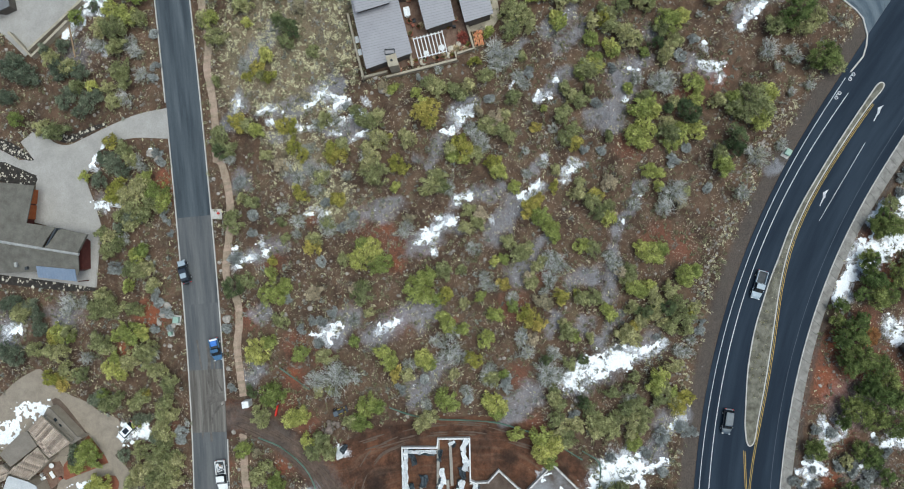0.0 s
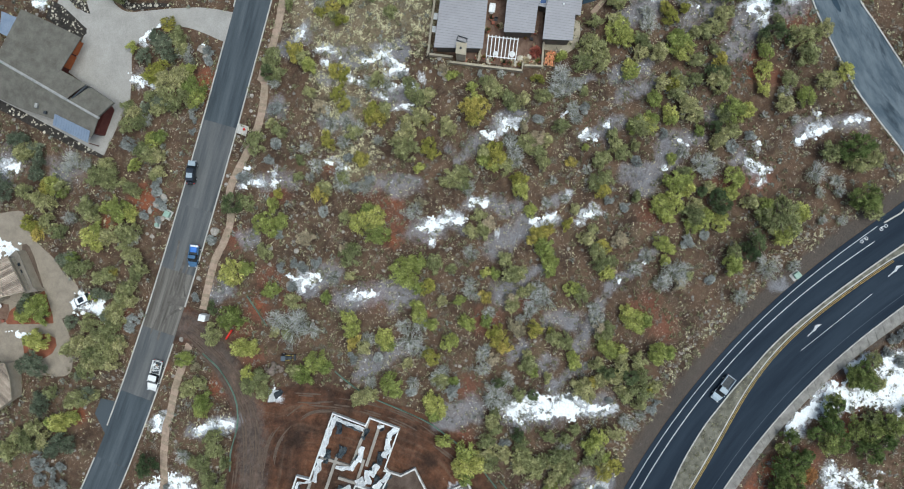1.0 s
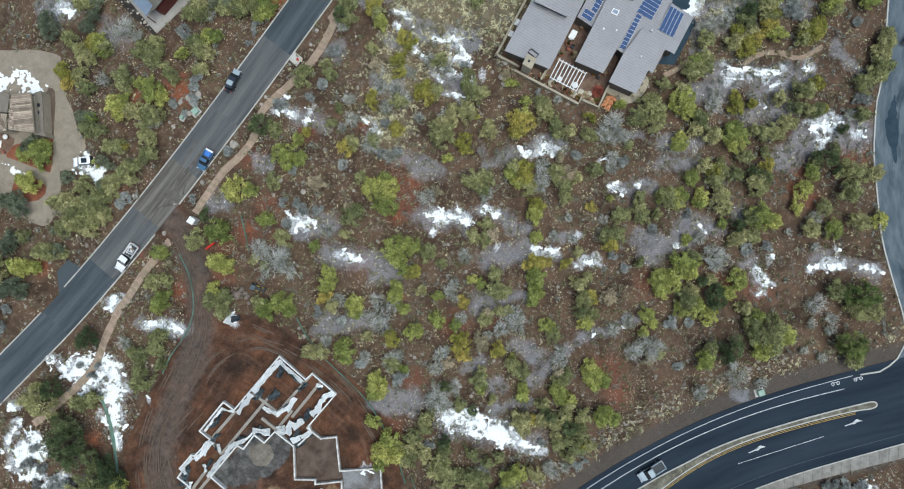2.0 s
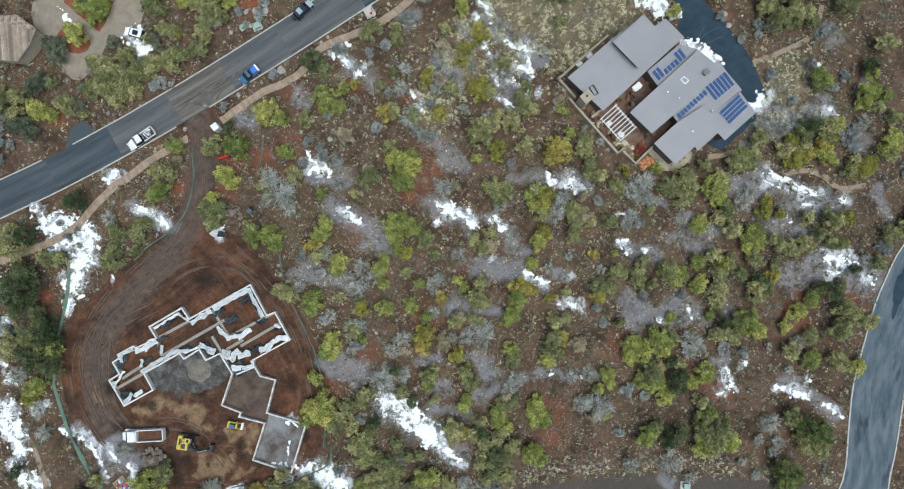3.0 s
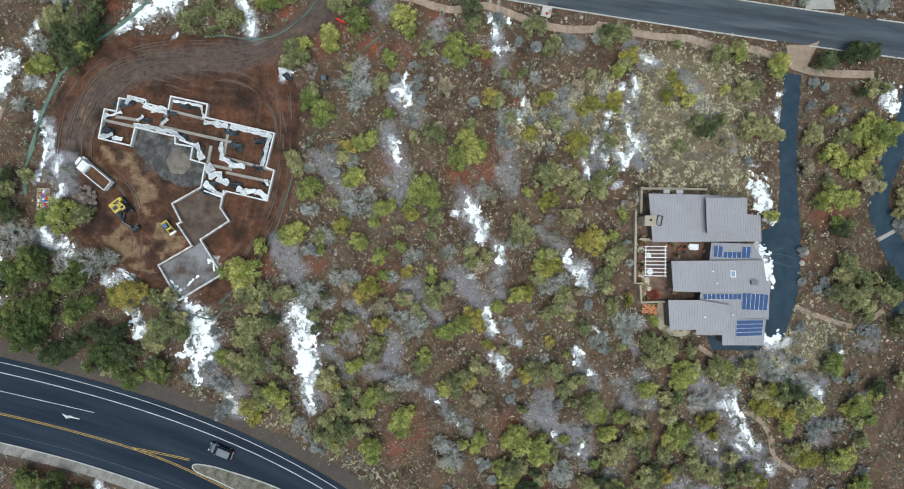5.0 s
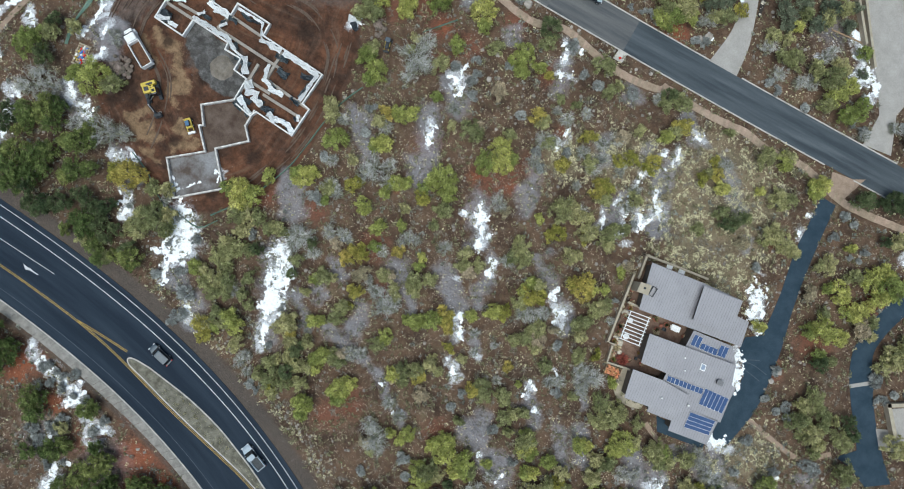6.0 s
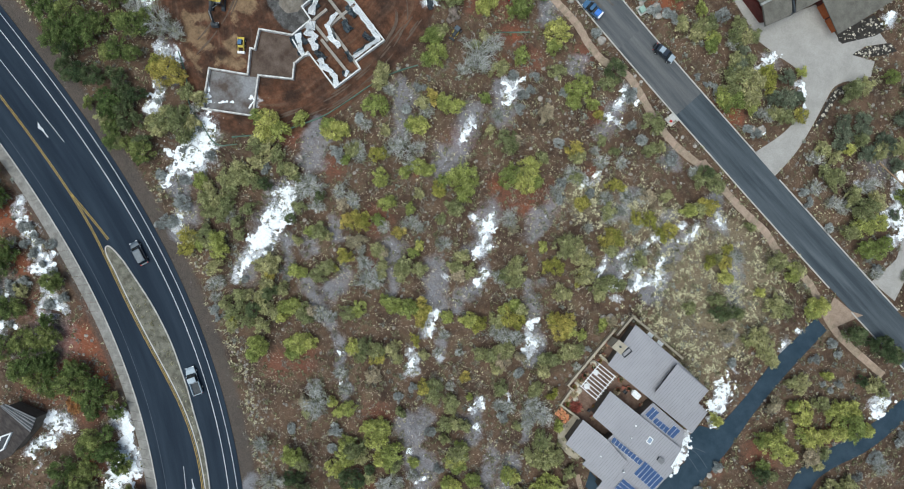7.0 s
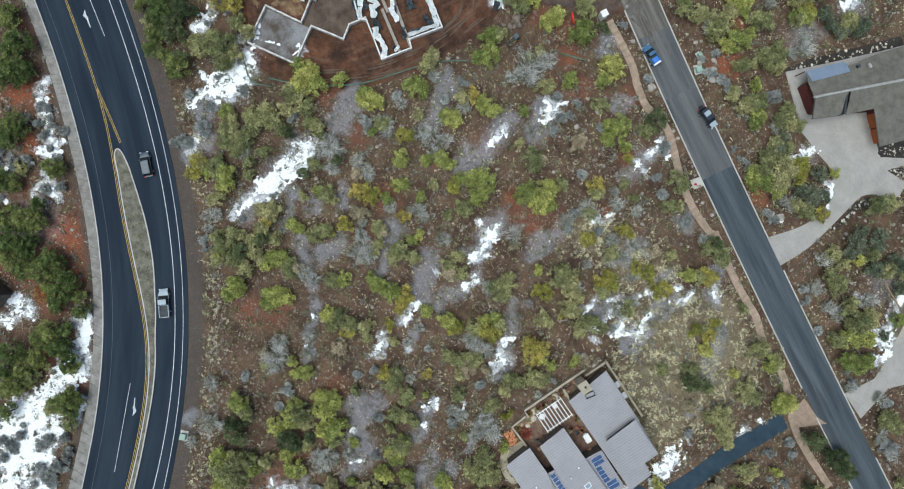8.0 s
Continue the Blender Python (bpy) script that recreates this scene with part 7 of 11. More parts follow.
SAGE_BUSH_5 = [(59, 60.5, 1.13), (64.5, 44.1, 1.02), (64.7, 39.5, 1.02), (65.5, 65.2, 1.13), (67, 43.7, 0.79), (68.4, 11.2, 1.02), (69.4, 5.2, 0.79), (69.6, 37.8, 0.57), (69.8, -4.1, 0.68), (70.9, -3.5, 0.91), (71.5, -43.7, 1.36), (71.5, -10.3, 0.91), (71.5, 38.1, 0.57), (71.5, 40.1, 0.79), (72.1, -44.9, 1.13), (72.6, 4.4, 0.79), (73.4, 61.8, 1.59), (73.8, 6.1, 1.13), (74.9, 4.4, 0.91), (77.1, -24.5, 1.13), (77.1, -22.8, 1.81), (78.3, -6.3, 1.13), (78.8, -21.6, 1.36), (79.4, -12, 1.13), (82.8, -34.3, 0.91), (82.8, -11.4, 1.13), (83.4, -1.8, 1.59), (85.1, -1.8, 1.36), (86.8, 19.7, 1.13), (87.3, 36.1, 1.59)]
SAGE_BUSH_6 = [(86.5, 19.7, 1.5), (90.0, 17.1, 1.1), (93.6, 20.2, 0.9), (91.1, 19.1, 0.8), (87.9, -29, 1.13), (87.9, 31, 0.91), (87.9, 42.9, 1.59), (88.5, 16.3, 0.68)]
SAGE_BUSH = SAGE_BUSH_1 + SAGE_BUSH_2 + SAGE_BUSH_3 + SAGE_BUSH_4 + SAGE_BUSH_5 + SAGE_BUSH_6
BEIGE_1 = [(-37.3, 43.7, 0.79), (-18.6, -12, 1.36), (-11.8, -15.4, 1.13), (-11.2, -14.3, 1.59), (-6.7, -30.1, 1.36), (-6.7, 21.8, 1.59), (-6.7, 30.2, 1.93), (-6.3, -12, 1.36), (4.6, -29, 1.13), (6.3, -42.6, 1.36), (6.3, -3.5, 1.59), (6.9, 10.6, 0.91), (10.9, -29, 1.59), (18.8, 35, 1.59), (25, -7.5, 2.04), (26.7, -4.6, 0.91), (32.2, 29.3, 1.13), (32.7, 13.8, 1.02), (50, 29.3, 1.36), (66.4, 27.6, 1.59), (78.8, 27.1, 2.27), (86.2, -44.3, 0.91), (87.3, 23.1, 1.13)]
BEIGE = BEIGE_1

# ---- lines of the plan ----
road_n = smooth_line(ROAD_N, 3.0)
line_a, line_b, line_y = eased(LINE_A), eased(LINE_B), eased(LINE_Y)
walk_in, walk_out = eased(WALK_IN), eased(WALK_OUT)
path_w, path_e = smooth_line(PATH_W, 1.5), smooth_line(PATH_E, 1.5)
road_edge_n = offset_line(line_a, 1.0)
main_poly = resample(road_edge_n, 70) + resample(walk_in, 70)[::-1]
side_w, side_e = smooth_line(SIDE_W, 2.0), smooth_line(SIDE_E, 2.0)
side_poly = side_w + side_e[::-1]
ROAD_HALF = 3.35
TRACK_GAP = (-34.0, -26.5)

# ---- ground: one sheet to the horizon ----
core = np.arange(-118, 118.01, 0.64)
far = np.array([126, 140, 165, 210, 300, 500, 900, 1600, 2600.0])
axis = np.r_[-far[::-1], core, far]
gx, gy = np.meshgrid(axis, axis, indexing="ij")


def blob_field(blobs):
    f = np.zeros(gx.shape)
    for x, y, r in blobs:
        d = ((gx - x) ** 2 + (gy - y) ** 2) / (r * r)
        f = np.maximum(f, np.exp(-d * 1.1))
    return f


def line_field(pts, width):
    f = np.full(gx.shape, 1e9)
    for a, b in zip(pts, pts[1:]):
        ab = (b[0] - a[0], b[1] - a[1])
        t = np.clip(((gx - a[0]) * ab[0] + (gy - a[1]) * ab[1]) / (ab[0] ** 2 + ab[1] ** 2 + 1e-9), 0, 1)
        f = np.minimum(f, np.hypot(gx - a[0] - t * ab[0], gy - a[1] - t * ab[1]))
    return np.clip(1.5 - f / width, 0, 1)


def capsule_field(rows):
    """Soft irregular patches along short lines, their outlines bent by noise."""
    wx, wy = gx + 1.3 * field(gx, gy, 3.1, 71) + 0.6 * field(gx, gy, 1.2, 72), gy + 1.3 * field(gx, gy, 3.1, 73) + 0.6 * field(gx, gy, 1.2, 74)
    f = np.zeros(gx.shape)
    for x0, y0, x1, y1, r in rows:
        ab = (x1 - x0, y1 - y0)
        t = np.clip(((wx - x0) * ab[0] + (wy - y0) * ab[1]) / (ab[0] ** 2 + ab[1] ** 2 + 1e-9), 0, 1)
        d = np.hypot(wx - x0 - t * ab[0], wy - y0 - t * ab[1]) / r
        f = np.maximum(f, np.clip(1.55 - d, 0, 1))
    return f


dirt_poly = smooth_line(DIRT + DIRT[:1], 2.0)[:-1]
dirt_f = inside(dirt_poly, gx, gy).astype(float)
dirt_f = (dirt_f + np.roll(dirt_f, 1, 0) + np.roll(dirt_f, -1, 0) + np.roll(dirt_f, 1, 1) + np.roll(dirt_f, -1, 1)) / 5
arc = np.full(gx.shape, 1e9)
for p, q in zip(dirt_poly, dirt_poly[1:] + dirt_poly[:1]):
    ab = (q[0] - p[0], q[1] - p[1])
    t = np.clip(((gx - p[0]) * ab[0] + (gy - p[1]) * ab[1]) / (ab[0] ** 2 + ab[1] ** 2 + 1e-9), 0, 1)
    arc = np.minimum(arc, np.hypot(gx - p[0] - t * ab[0], gy - p[1] - t * ab[1]))
arc += 0.9 * field(gx, gy, 9.0, 82) + 0.35 * field(gx, gy, 3.5, 83)
court_f = inside(COURT, gx, gy).astype(float)
court_f = (2 * court_f + np.roll(court_f, 1, 0) + np.roll(court_f, -1, 0) + np.roll(court_f, 1, 1) + np.roll(court_f, -1, 1)) / 6
layers = {
    "court": court_f,
    "frost": np.maximum(blob_field(FROST_4) * 0.8, capsule_field(FROST_LINES)),
    "red": blob_field(RED_1 + RED_2 + RED_3 + RED_4 + RED_5),
    "straw": np.maximum(np.minimum(1.0, 1.45 * blob_field(STRAW)), line_field(offset_line(road_edge_n, 4.5), 1.8) * 0.25),
    "rust": np.maximum(blob_field(RUST), 0.75 * blob_field(RUST_B)),
    "shoulder": np.maximum(line_field(offset_line(road_edge_n, 1.3), 1.9), 0.8 * line_field(offset_line(walk_out, -0.6), 0.6)),
    "dirt": dirt_f,
    "track": np.maximum(line_field(smooth_line(TRACK, 2.0), 3.2) * 0.95, capsule_field(GREY_EARTH)),
    "tan": capsule_field(TAN),
    "wet": blob_field(WET),
    "slush": capsule_field([(*q[:4], q[4] * 1.05 + 0.35) for q in SNOW + SNOW_VILLA]),
    "arc": np.minimum(arc, 60),
}
bumps = 0.03 * field(gx, gy, 2.2, 3) + 0.016 * field(gx, gy, 0.9, 4)
near = (np.abs(gx) < 120) & (np.abs(gy) < 120)
zg = np.where(near, bumps - 0.05, -0.05)
n_ax = len(axis)
idx = np.arange(n_ax * n_ax).reshape(n_ax, n_ax)
quads = np.stack([idx[:-1, :-1], idx[1:, :-1], idx[1:, 1:], idx[:-1, 1:]], -1).reshape(-1, 4)
gme = bpy.data.meshes.new("ground")
gme.from_pydata(np.stack([gx, gy, zg], -1).reshape(-1, 3).tolist(), [], quads.tolist())
gme.shade_smooth()
for key, f in layers.items():
    gme.attributes.new(key, 'FLOAT', 'POINT').data.foreach_set("value", f.ravel().astype(np.float32))
gme.materials.append(M["ground"])
structure(new("ground", gme), "brown high-desert soil with leaf litter, frost and red earth")

# ---- residential road ----
road = structure(new("road"), "worn grey residential asphalt road with patched sections")
cuts = [(-140, -60, "asphalt_dark"), (-60, -46, "asphalt_dark"), (-46, -32.5, "asphalt_mid"), (-32.5, -20.2, "asphalt_mud"), (-20.2, -7.2, "asphalt_mid"),
        (-7.2, 10, "asphalt_mid"), (10, 140, "asphalt_dark")]
for k, (a, b, m) in enumerate(cuts):
    xs = np.array([q[0] for q in road_n])
    ys = np.array([q[1] for q in road_n])
    u = np.linspace(a, b, max(3, int((b - a) / 3)))
    seg = [(float(p), float(np.interp(p, xs, ys))) for p in u]
    part("asphalt_section", road_surface(offset_line(seg, ROAD_HALF), offset_line(seg, -ROAD_HALF), -0.05, 0.05 + 0.004 * (k % 2)), M[m], road)


def kerb_run(a, b, side):
    xs, ys = zip(*road_n)
    u = np.linspace(a, b, max(3, int((b - a) / 3)))
    seg = offset_line([(float(p), float(np.interp(p, xs, ys))) for p in u], side * (ROAD_HALF + 0.14))
    structure(part("kerb", strip(bmesh.new(), seg, 0.22, -0.05, 0.15), M["kerb"]), "pale concrete kerb along the residential road")


kerb_run(-138, -60.5, 1), kerb_run(-53.5, 25.8, 1), kerb_run(33, 68, 1), kerb_run(74.5, 138, 1)
kerb_run(-138, TRACK_GAP[0], -1), kerb_run(TRACK_GAP[1], 55.5, -1), kerb_run(62, 138, -1)

# mud carried onto the road from the site track
rgm = random.Random(12)
for k, (pts, wd) in enumerate(MUD_TRACKS):
    line = smooth_line(pts, 0.8)
    le = [(p[0] + rgm.uniform(-0.1, 0.1), p[1] + rgm.uniform(-0.1, 0.1)) for p in offset_line(line, wd / 2)]
    ri = [(p[0] + rgm.uniform(-0.1, 0.1), p[1] + rgm.uniform(-0.1, 0.1)) for p in offset_line(line, -wd / 2)]
    structure(part("mud_track", ribbon(bmesh.new(), le, ri, 0.03, 0.062 + 0.003 * k), M["mud"]), "smear of brown site mud on the asphalt")

# ---- main road ----
structure(part("road_main", road_surface(resample(road_edge_n, 110), resample(walk_in, 110), -0.06, 0.03), M["asphalt_new"]), "smooth dark blue-black asphalt of the curved main road")
structure(part("road_side", road_surface(resample(side_w, 60), resample(side_e, 60), -0.06, 0.024), M["asphalt_old"]), "weathered pale grey asphalt side road")
structure(part("kerb_side", strip(bmesh.new(), smooth_line(SIDE_W[:-1], 2.0), 0.28, -0.05, 0.14), M["kerb"]), "pale concrete kerb of the side road")
structure(part("kerb_side", strip(bmesh.new(), side_e[:], 0.28, -0.05, 0.14), M["kerb"]), "pale concrete kerb of the side road")


rgd = random.Random(21)
for k, (pts, wd) in enumerate(((offset_line(side_e, 1.0)[3:20], 1.7), ([(75.8, -48.6), (71.5, -51.2), (67.6, -54.7), (65.5, -56.8)], 2.4), ([(78.4, -51.4), (74.1, -54.0), (69.5, -56.0)], 1.2))):
    line = smooth_line(pts, 0.8)
    n = len(line)
    half = [0.5 * wd * min(1, 0.15 + 2.5 * min(q, n - 1 - q) / n) * rgd.uniform(0.6, 1.15) for q in range(n)]
    out = offset_line(line, 1.0)
    le = [(p[0] + (o[0] - p[0]) * w, p[1] + (o[1] - p[1]) * w) for p, o, w in zip(line, out, half)]
    ri = [(p[0] - (o[0] - p[0]) * w, p[1] - (o[1] - p[1]) * w) for p, o, w in zip(line, out, half)]
    structure(part("damp_stain", ribbon(bmesh.new(), le, ri, 0.0, 0.029 + 0.003 * k), M["asphalt_drive"]), "dark damp stain on the side road")


def road_line(pts, width, material, label, z=0.034):
    structure(part("road_line", strip(bmesh.new(), pts, width, z - 0.003, z + 0.004), M[material]), label)


def between(pts, x0, x1):
    return [q for q in pts if x0 <= q[0] <= x1]


road_line(between(line_a, -140, 29), 0.12, "paint_white", "solid white edge line")
road_line(between(line_b, -140, 26), 0.14, "paint_white", "solid white bike lane line")
for d in (-0.14, 0.14):
    road_line(offset_line(between(line_y, -130, 24), d), 0.10, "paint_yellow", "double yellow centre line")
    road_line(offset_line(smooth_line(YELLOW_N, 1.5), d), 0.10, "paint_yellow", "yellow line round the median")
for k in range(0, len(LANE_DASH), 2):
    road_line(LANE_DASH[k:k + 2], 0.10, "paint_white", "white lane dash")


road_line(between(offset_line(walk_in, 1.8), -130, 40), 0.09, "joint", "faint lengthwise joint in the asphalt")


def turn_arrow(x, y, rz):
    """Stretched left-turn arrow: a straight stem and a swept head."""
    bm = bmesh.new()
    shape = [(-1.8, -0.1), (-0.5, -0.11), (0.1, -0.3), (0.65, -0.1), (1.8, -0.24), (0.8, 0.5), (-0.15, 0.12), (-1.8, 0.08)]
    c, q = math.cos(rz), math.sin(rz)
    prism(bm, [(x + c * u - q * v, y + q * u + c * v) for u, v in shape], 0.031, 0.038)
    structure(part("road_arrow", bm, M["paint_white"]), "white turn arrow painted on the asphalt")


for (x, y), rz in zip(ARROWS, (-0.56, -0.5, math.pi - 0.05, math.pi)):
    turn_arrow(x, y, rz)
for x, y in BIKES:
    bm = bmesh.new()
    for u in (-0.55, 0.55):
        ring = [(x + u * 0.75 + 0.3 * math.cos(t), y - u * 0.6 + 0.3 * math.sin(t)) for t in np.linspace(0, 2 * math.pi, 13)]
        strip(bm, ring, 0.13, 0.031, 0.038)
    strip(bm, [(x - 0.4, y + 0.33), (x + 0.1, y + 0.35), (x + 0.4, y - 0.3)], 0.13, 0.0315, 0.0385)
    structure(part("bike_symbol", bm, M["paint_white"]), "white bicycle symbol painted in the bike lane")

# median island with a kerb ring and cobbled infill
yel = offset_line(between(line_y, -41, 26), 0.42)
med_n = between(eased(MEDIAN_N, 60, 8), -38.5, 24.5)
med_poly = MEDIAN_TIPS[:2] + med_n + [MEDIAN_TIPS[3], MEDIAN_TIPS[5]] + [q for q in yel[::-1] if -39 < q[0] < 24]
for k in range(3):
    med_poly = [tuple(Vector(p).lerp(Vector(q), f)) for p, q in zip(med_poly, med_poly[1:] + med_poly[:1]) for f in ((0.25, 0.75) if math.dist(p, q) > 0.25 else (0.5,))]
structure(part("median_kerb", prism(bmesh.new(), med_poly, 0.0, 0.16), M["kerb"]), "concrete kerbed median island")
structure(part("median_bed", prism(bmesh.new(), shrink(med_poly, 0.24), 0.1, 0.19), M["median"]), "grey cobbled median bed with dry weeds")

# ---- pavements and paths ----
pavement = structure(new("pavement"), "pale concrete pavement of square slabs along the main road")
wi, wo = resample(walk_in, 118), resample(walk_out, 118)
for k in range(117):
    a, b = Vector(wi[k]), Vector(wi[k + 1])
    c, d = Vector(wo[k + 1]), Vector(wo[k])
    if a.x < -118 or a.x > 45:
        continue
    e = (b - a).normalized() * 0.026
    part("slab", prism(bmesh.new(), [tuple(a + e), tuple(b - e), tuple(c - e), tuple(d + e)], -0.05, 0.15), M["concrete"], pavement)
structure(part("pavement_kerb", strip(bmesh.new(), walk_in, 0.2, -0.05, 0.158), M["kerb"]), "concrete kerb edge of the pavement")
for line in (path_w, path_e):
    n_row = int(sum(math.dist(p, q) for p, q in zip(line, line[1:])) / 0.62)
    foot = structure(part("footpath", strip(bmesh.new(), line, 1.40, -0.06, 0.03), M["trail"]), "meandering tan paver footpath")
    le, ri = resample(offset_line(line, 0.74), n_row + 1), resample(offset_line(line, -0.74), n_row + 1)
    rgw = random.Random(n_row)
    for k in range(min(n_row, 300)):
        a, c, d, e = Vector(le[k]), Vector(le[k + 1]), Vector(ri[k + 1]), Vector(ri[k])
        s, w0, w1 = 0.025, rgw.uniform(-0.03, 0.04), rgw.uniform(-0.03, 0.04)
        quad = [a.lerp(c, s).lerp(e, w0), c.lerp(a, s).lerp(d, w0), d.lerp(e, s).lerp(c, w1), e.lerp(d, s).lerp(a, w1)]
        part("paver", prism(bmesh.new(), [tuple(q) for q in quad], -0.02, 0.05 + rgw.uniform(0, 0.012)), M["path"], foot)
for line in (TRAIL_A, TRAIL_B, TRAIL_C, TRAIL_D):
    structure(part("trail", strip(bmesh.new(), smooth_line(line, 1.0), 1.0, -0.06, 0.02), M["trail"]), "narrow sandy foot trail")
structure(part("driveway", prism(bmesh.new(), smooth_line(DRIVE[:5], 1.0) + DRIVE[5:10] + smooth_line(DRIVE[10:], 1.0), -0.06, 0.03), M["asphalt_drive"]), "dark blue-grey asphalt driveway")
structure(part("driveway_apron", prism(bmesh.new(), DRIVE_APRON, -0.06, 0.056), M["trail"]), "pinkish paver driveway apron")
structure(part("driveway", prism(bmesh.new(), smooth_line(DRIVE_E[:6], 1.0) + DRIVE_E[6:10] + smooth_line(DRIVE_E[10:], 1.0), -0.06, 0.03), M["asphalt_drive"]), "dark asphalt driveway with a gate bar")
structure(part("driveway", prism(bmesh.new(), smooth_line(DRIVE_N[:7], 1.0) + DRIVE_N[7:18] + smooth_line(DRIVE_N[18:], 1.0), -0.06, 0.045), M["concrete_drive"]), "broad pale concrete driveway court")
structure(part("driveway", prism(bmesh.new(), smooth_line(DRIVE_W + DRIVE_W[:1], 1.0)[:-1], -0.06, 0.035), M["gravel_drive"]), "tan gravel driveway loop")
structure(part("planting_bed", prism(bmesh.new(), BED_BROWN, -0.05, 0.09), M["bed_soil"]), "brown planting bed between the gravel drive and a house")
structure(part("planting_bed", prism(bmesh.new(), BED_RED_A, -0.05, 0.10), M["red_earth"]), "red earth planting bed at the gravel drive")
structure(part("planting_bed", prism(bmesh.new(), BED_RED_B, -0.05, 0.10), M["red_earth"]), "red earth planting bed at the gravel drive")
for bed in (MULCH_A, MULCH_B, MULCH_C, MULCH_D):
    structure(part("mulch_bed", prism(bmesh.new(), bed, -0.05, 0.062), M["mulch"]), "dark mulch border with pale stones")
structure(part("driveway_apron", prism(bmesh.new(), DRIVE_W_APRON, -0.06, 0.048), M["asphalt_dark"]), "dark asphalt driveway apron")
structure(part("driveway", prism(bmesh.new(), COURT_E, -0.06, 0.045), M["concrete_drive"]), "pale concrete driveway court beside a tan wall")
structure(part("pad", prism(bmesh.new(), PAD, -0.05, 0.07), M["kerb"]), "small concrete pad beside the footpath")


# ---- walls round courts and gardens ----
def low_wall(pts, height, thick, label, cap=True):
    ob = thing("garden_wall", label, "wall")
    part("masonry", strip(bmesh.new(), pts, thick, -0.05, height), M["stucco"], ob)
    part("coping", strip(bmesh.new(), pts, thick + 0.12, height, height + 0.08), M["wall_cap"], ob, "pale stone coping")
    return ob


low_wall(COURT_WALL, 1.2, 0.35, "tan stucco wall along a concrete court")
low_wall(H4_WALL, 1.3, 0.4, "tan stucco wall round a paved court")
for w_pts in (GARDEN_WALL_A, GARDEN_WALL_B, GARDEN_WALL_C, GARDEN_WALL_D):
    low_wall(w_pts, 1.2, 0.3, "low tan stucco garden wall round the patio")
structure(part("patio", prism(bmesh.new(), PATIO, -0.05, 0.06), M["patio"]), "brown paved patio between the house wings")
structure(part("patio", prism(bmesh.new(), PATIO_B, -0.05, 0.05), M["asphalt_drive"]), "dark paved terrace behind the house")


# ---- grey-roofed house ----
def clip_span(poly, o, d):
    """Where a plan line o + t*d runs inside a polygon: list of (t0, t1)."""
    ts = []
    for a, b in zip(poly, poly[1:] + poly[:1]):
        e = (b[0] - a[0], b[1] - a[1])
        det = d[0] * -e[1] + d[1] * e[0]
        if abs(det) < 1e-9:
            continue
        r = (a[0] - o[0], a[1] - o[1])
        t = (r[0] * -e[1] + r[1] * e[0]) / det
        s = (d[0] * r[1] - d[1] * r[0]) / det
        if 0 <= s < 1:
            ts.append(t)
    ts.sort()
    return list(zip(ts[::2], ts[1::2]))


def metal_roof(parent, poly, h, slope, seam_dir, base=0.0, overhang=0.45, walls=True):
    """Standing-seam roof slab with seams, a darker edge and the walls under it."""
    poly = poly if area2(poly) > 0 else poly[::-1]
    cx, cy = sum(p[0] for p in poly) / len(poly), sum(p[1] for p in poly) / len(poly)
    zt = lambda x, y: h + (x - cx) * slope[0] + (y - cy) * slope[1]
    ro = part("roof", prism(bmesh.new(), poly, h - 0.06, h, slope), M["roof_metal"], parent, "grey standing-seam metal roof")
    part("fascia", prism(bmesh.new(), shrink(poly, 0.05), h - 0.30, h - 0.064, slope), M["roof_edge"], parent)
    bm = bmesh.new()
    d = Vector(seam_dir).normalized()
    nrm = Vector((-d.y, d.x))
    offs = [(Vector(p) - Vector((cx, cy))).dot(nrm) for p in poly]
    t = min(offs) + 0.25
    while t < max(offs) - 0.05:
        o = Vector((cx, cy)) + nrm * t
        for t0, t1 in clip_span(poly, tuple(o), tuple(d)):
            if t1 - t0 < 0.3:
                continue
            a, b = o + d * t0, o + d * t1
            q = nrm * 0.026
            vs = [bm.verts.new((p.x, p.y, zt(p.x, p.y) + dz)) for p, dz in ((a - q, 0), (a + q, 0), (b + q, 0), (b - q, 0), (a - q, .022), (a + q, .022), (b + q, .022), (b - q, .022))]
            for f in ((4, 5, 6, 7), (0, 1, 5, 4), (1, 2, 6, 5), (2, 3, 7, 6), (3, 0, 4, 7)):
                bm.faces.new([vs[i] for i in f])
        t += 0.5
    part("seam", bm, M["roof_seam"], ro)
    if walls:
        part("wall", prism(bmesh.new(), shrink(poly, overhang), base, h - 0.25, slope), M["stucco_dark"], parent, "brown stucco wall")


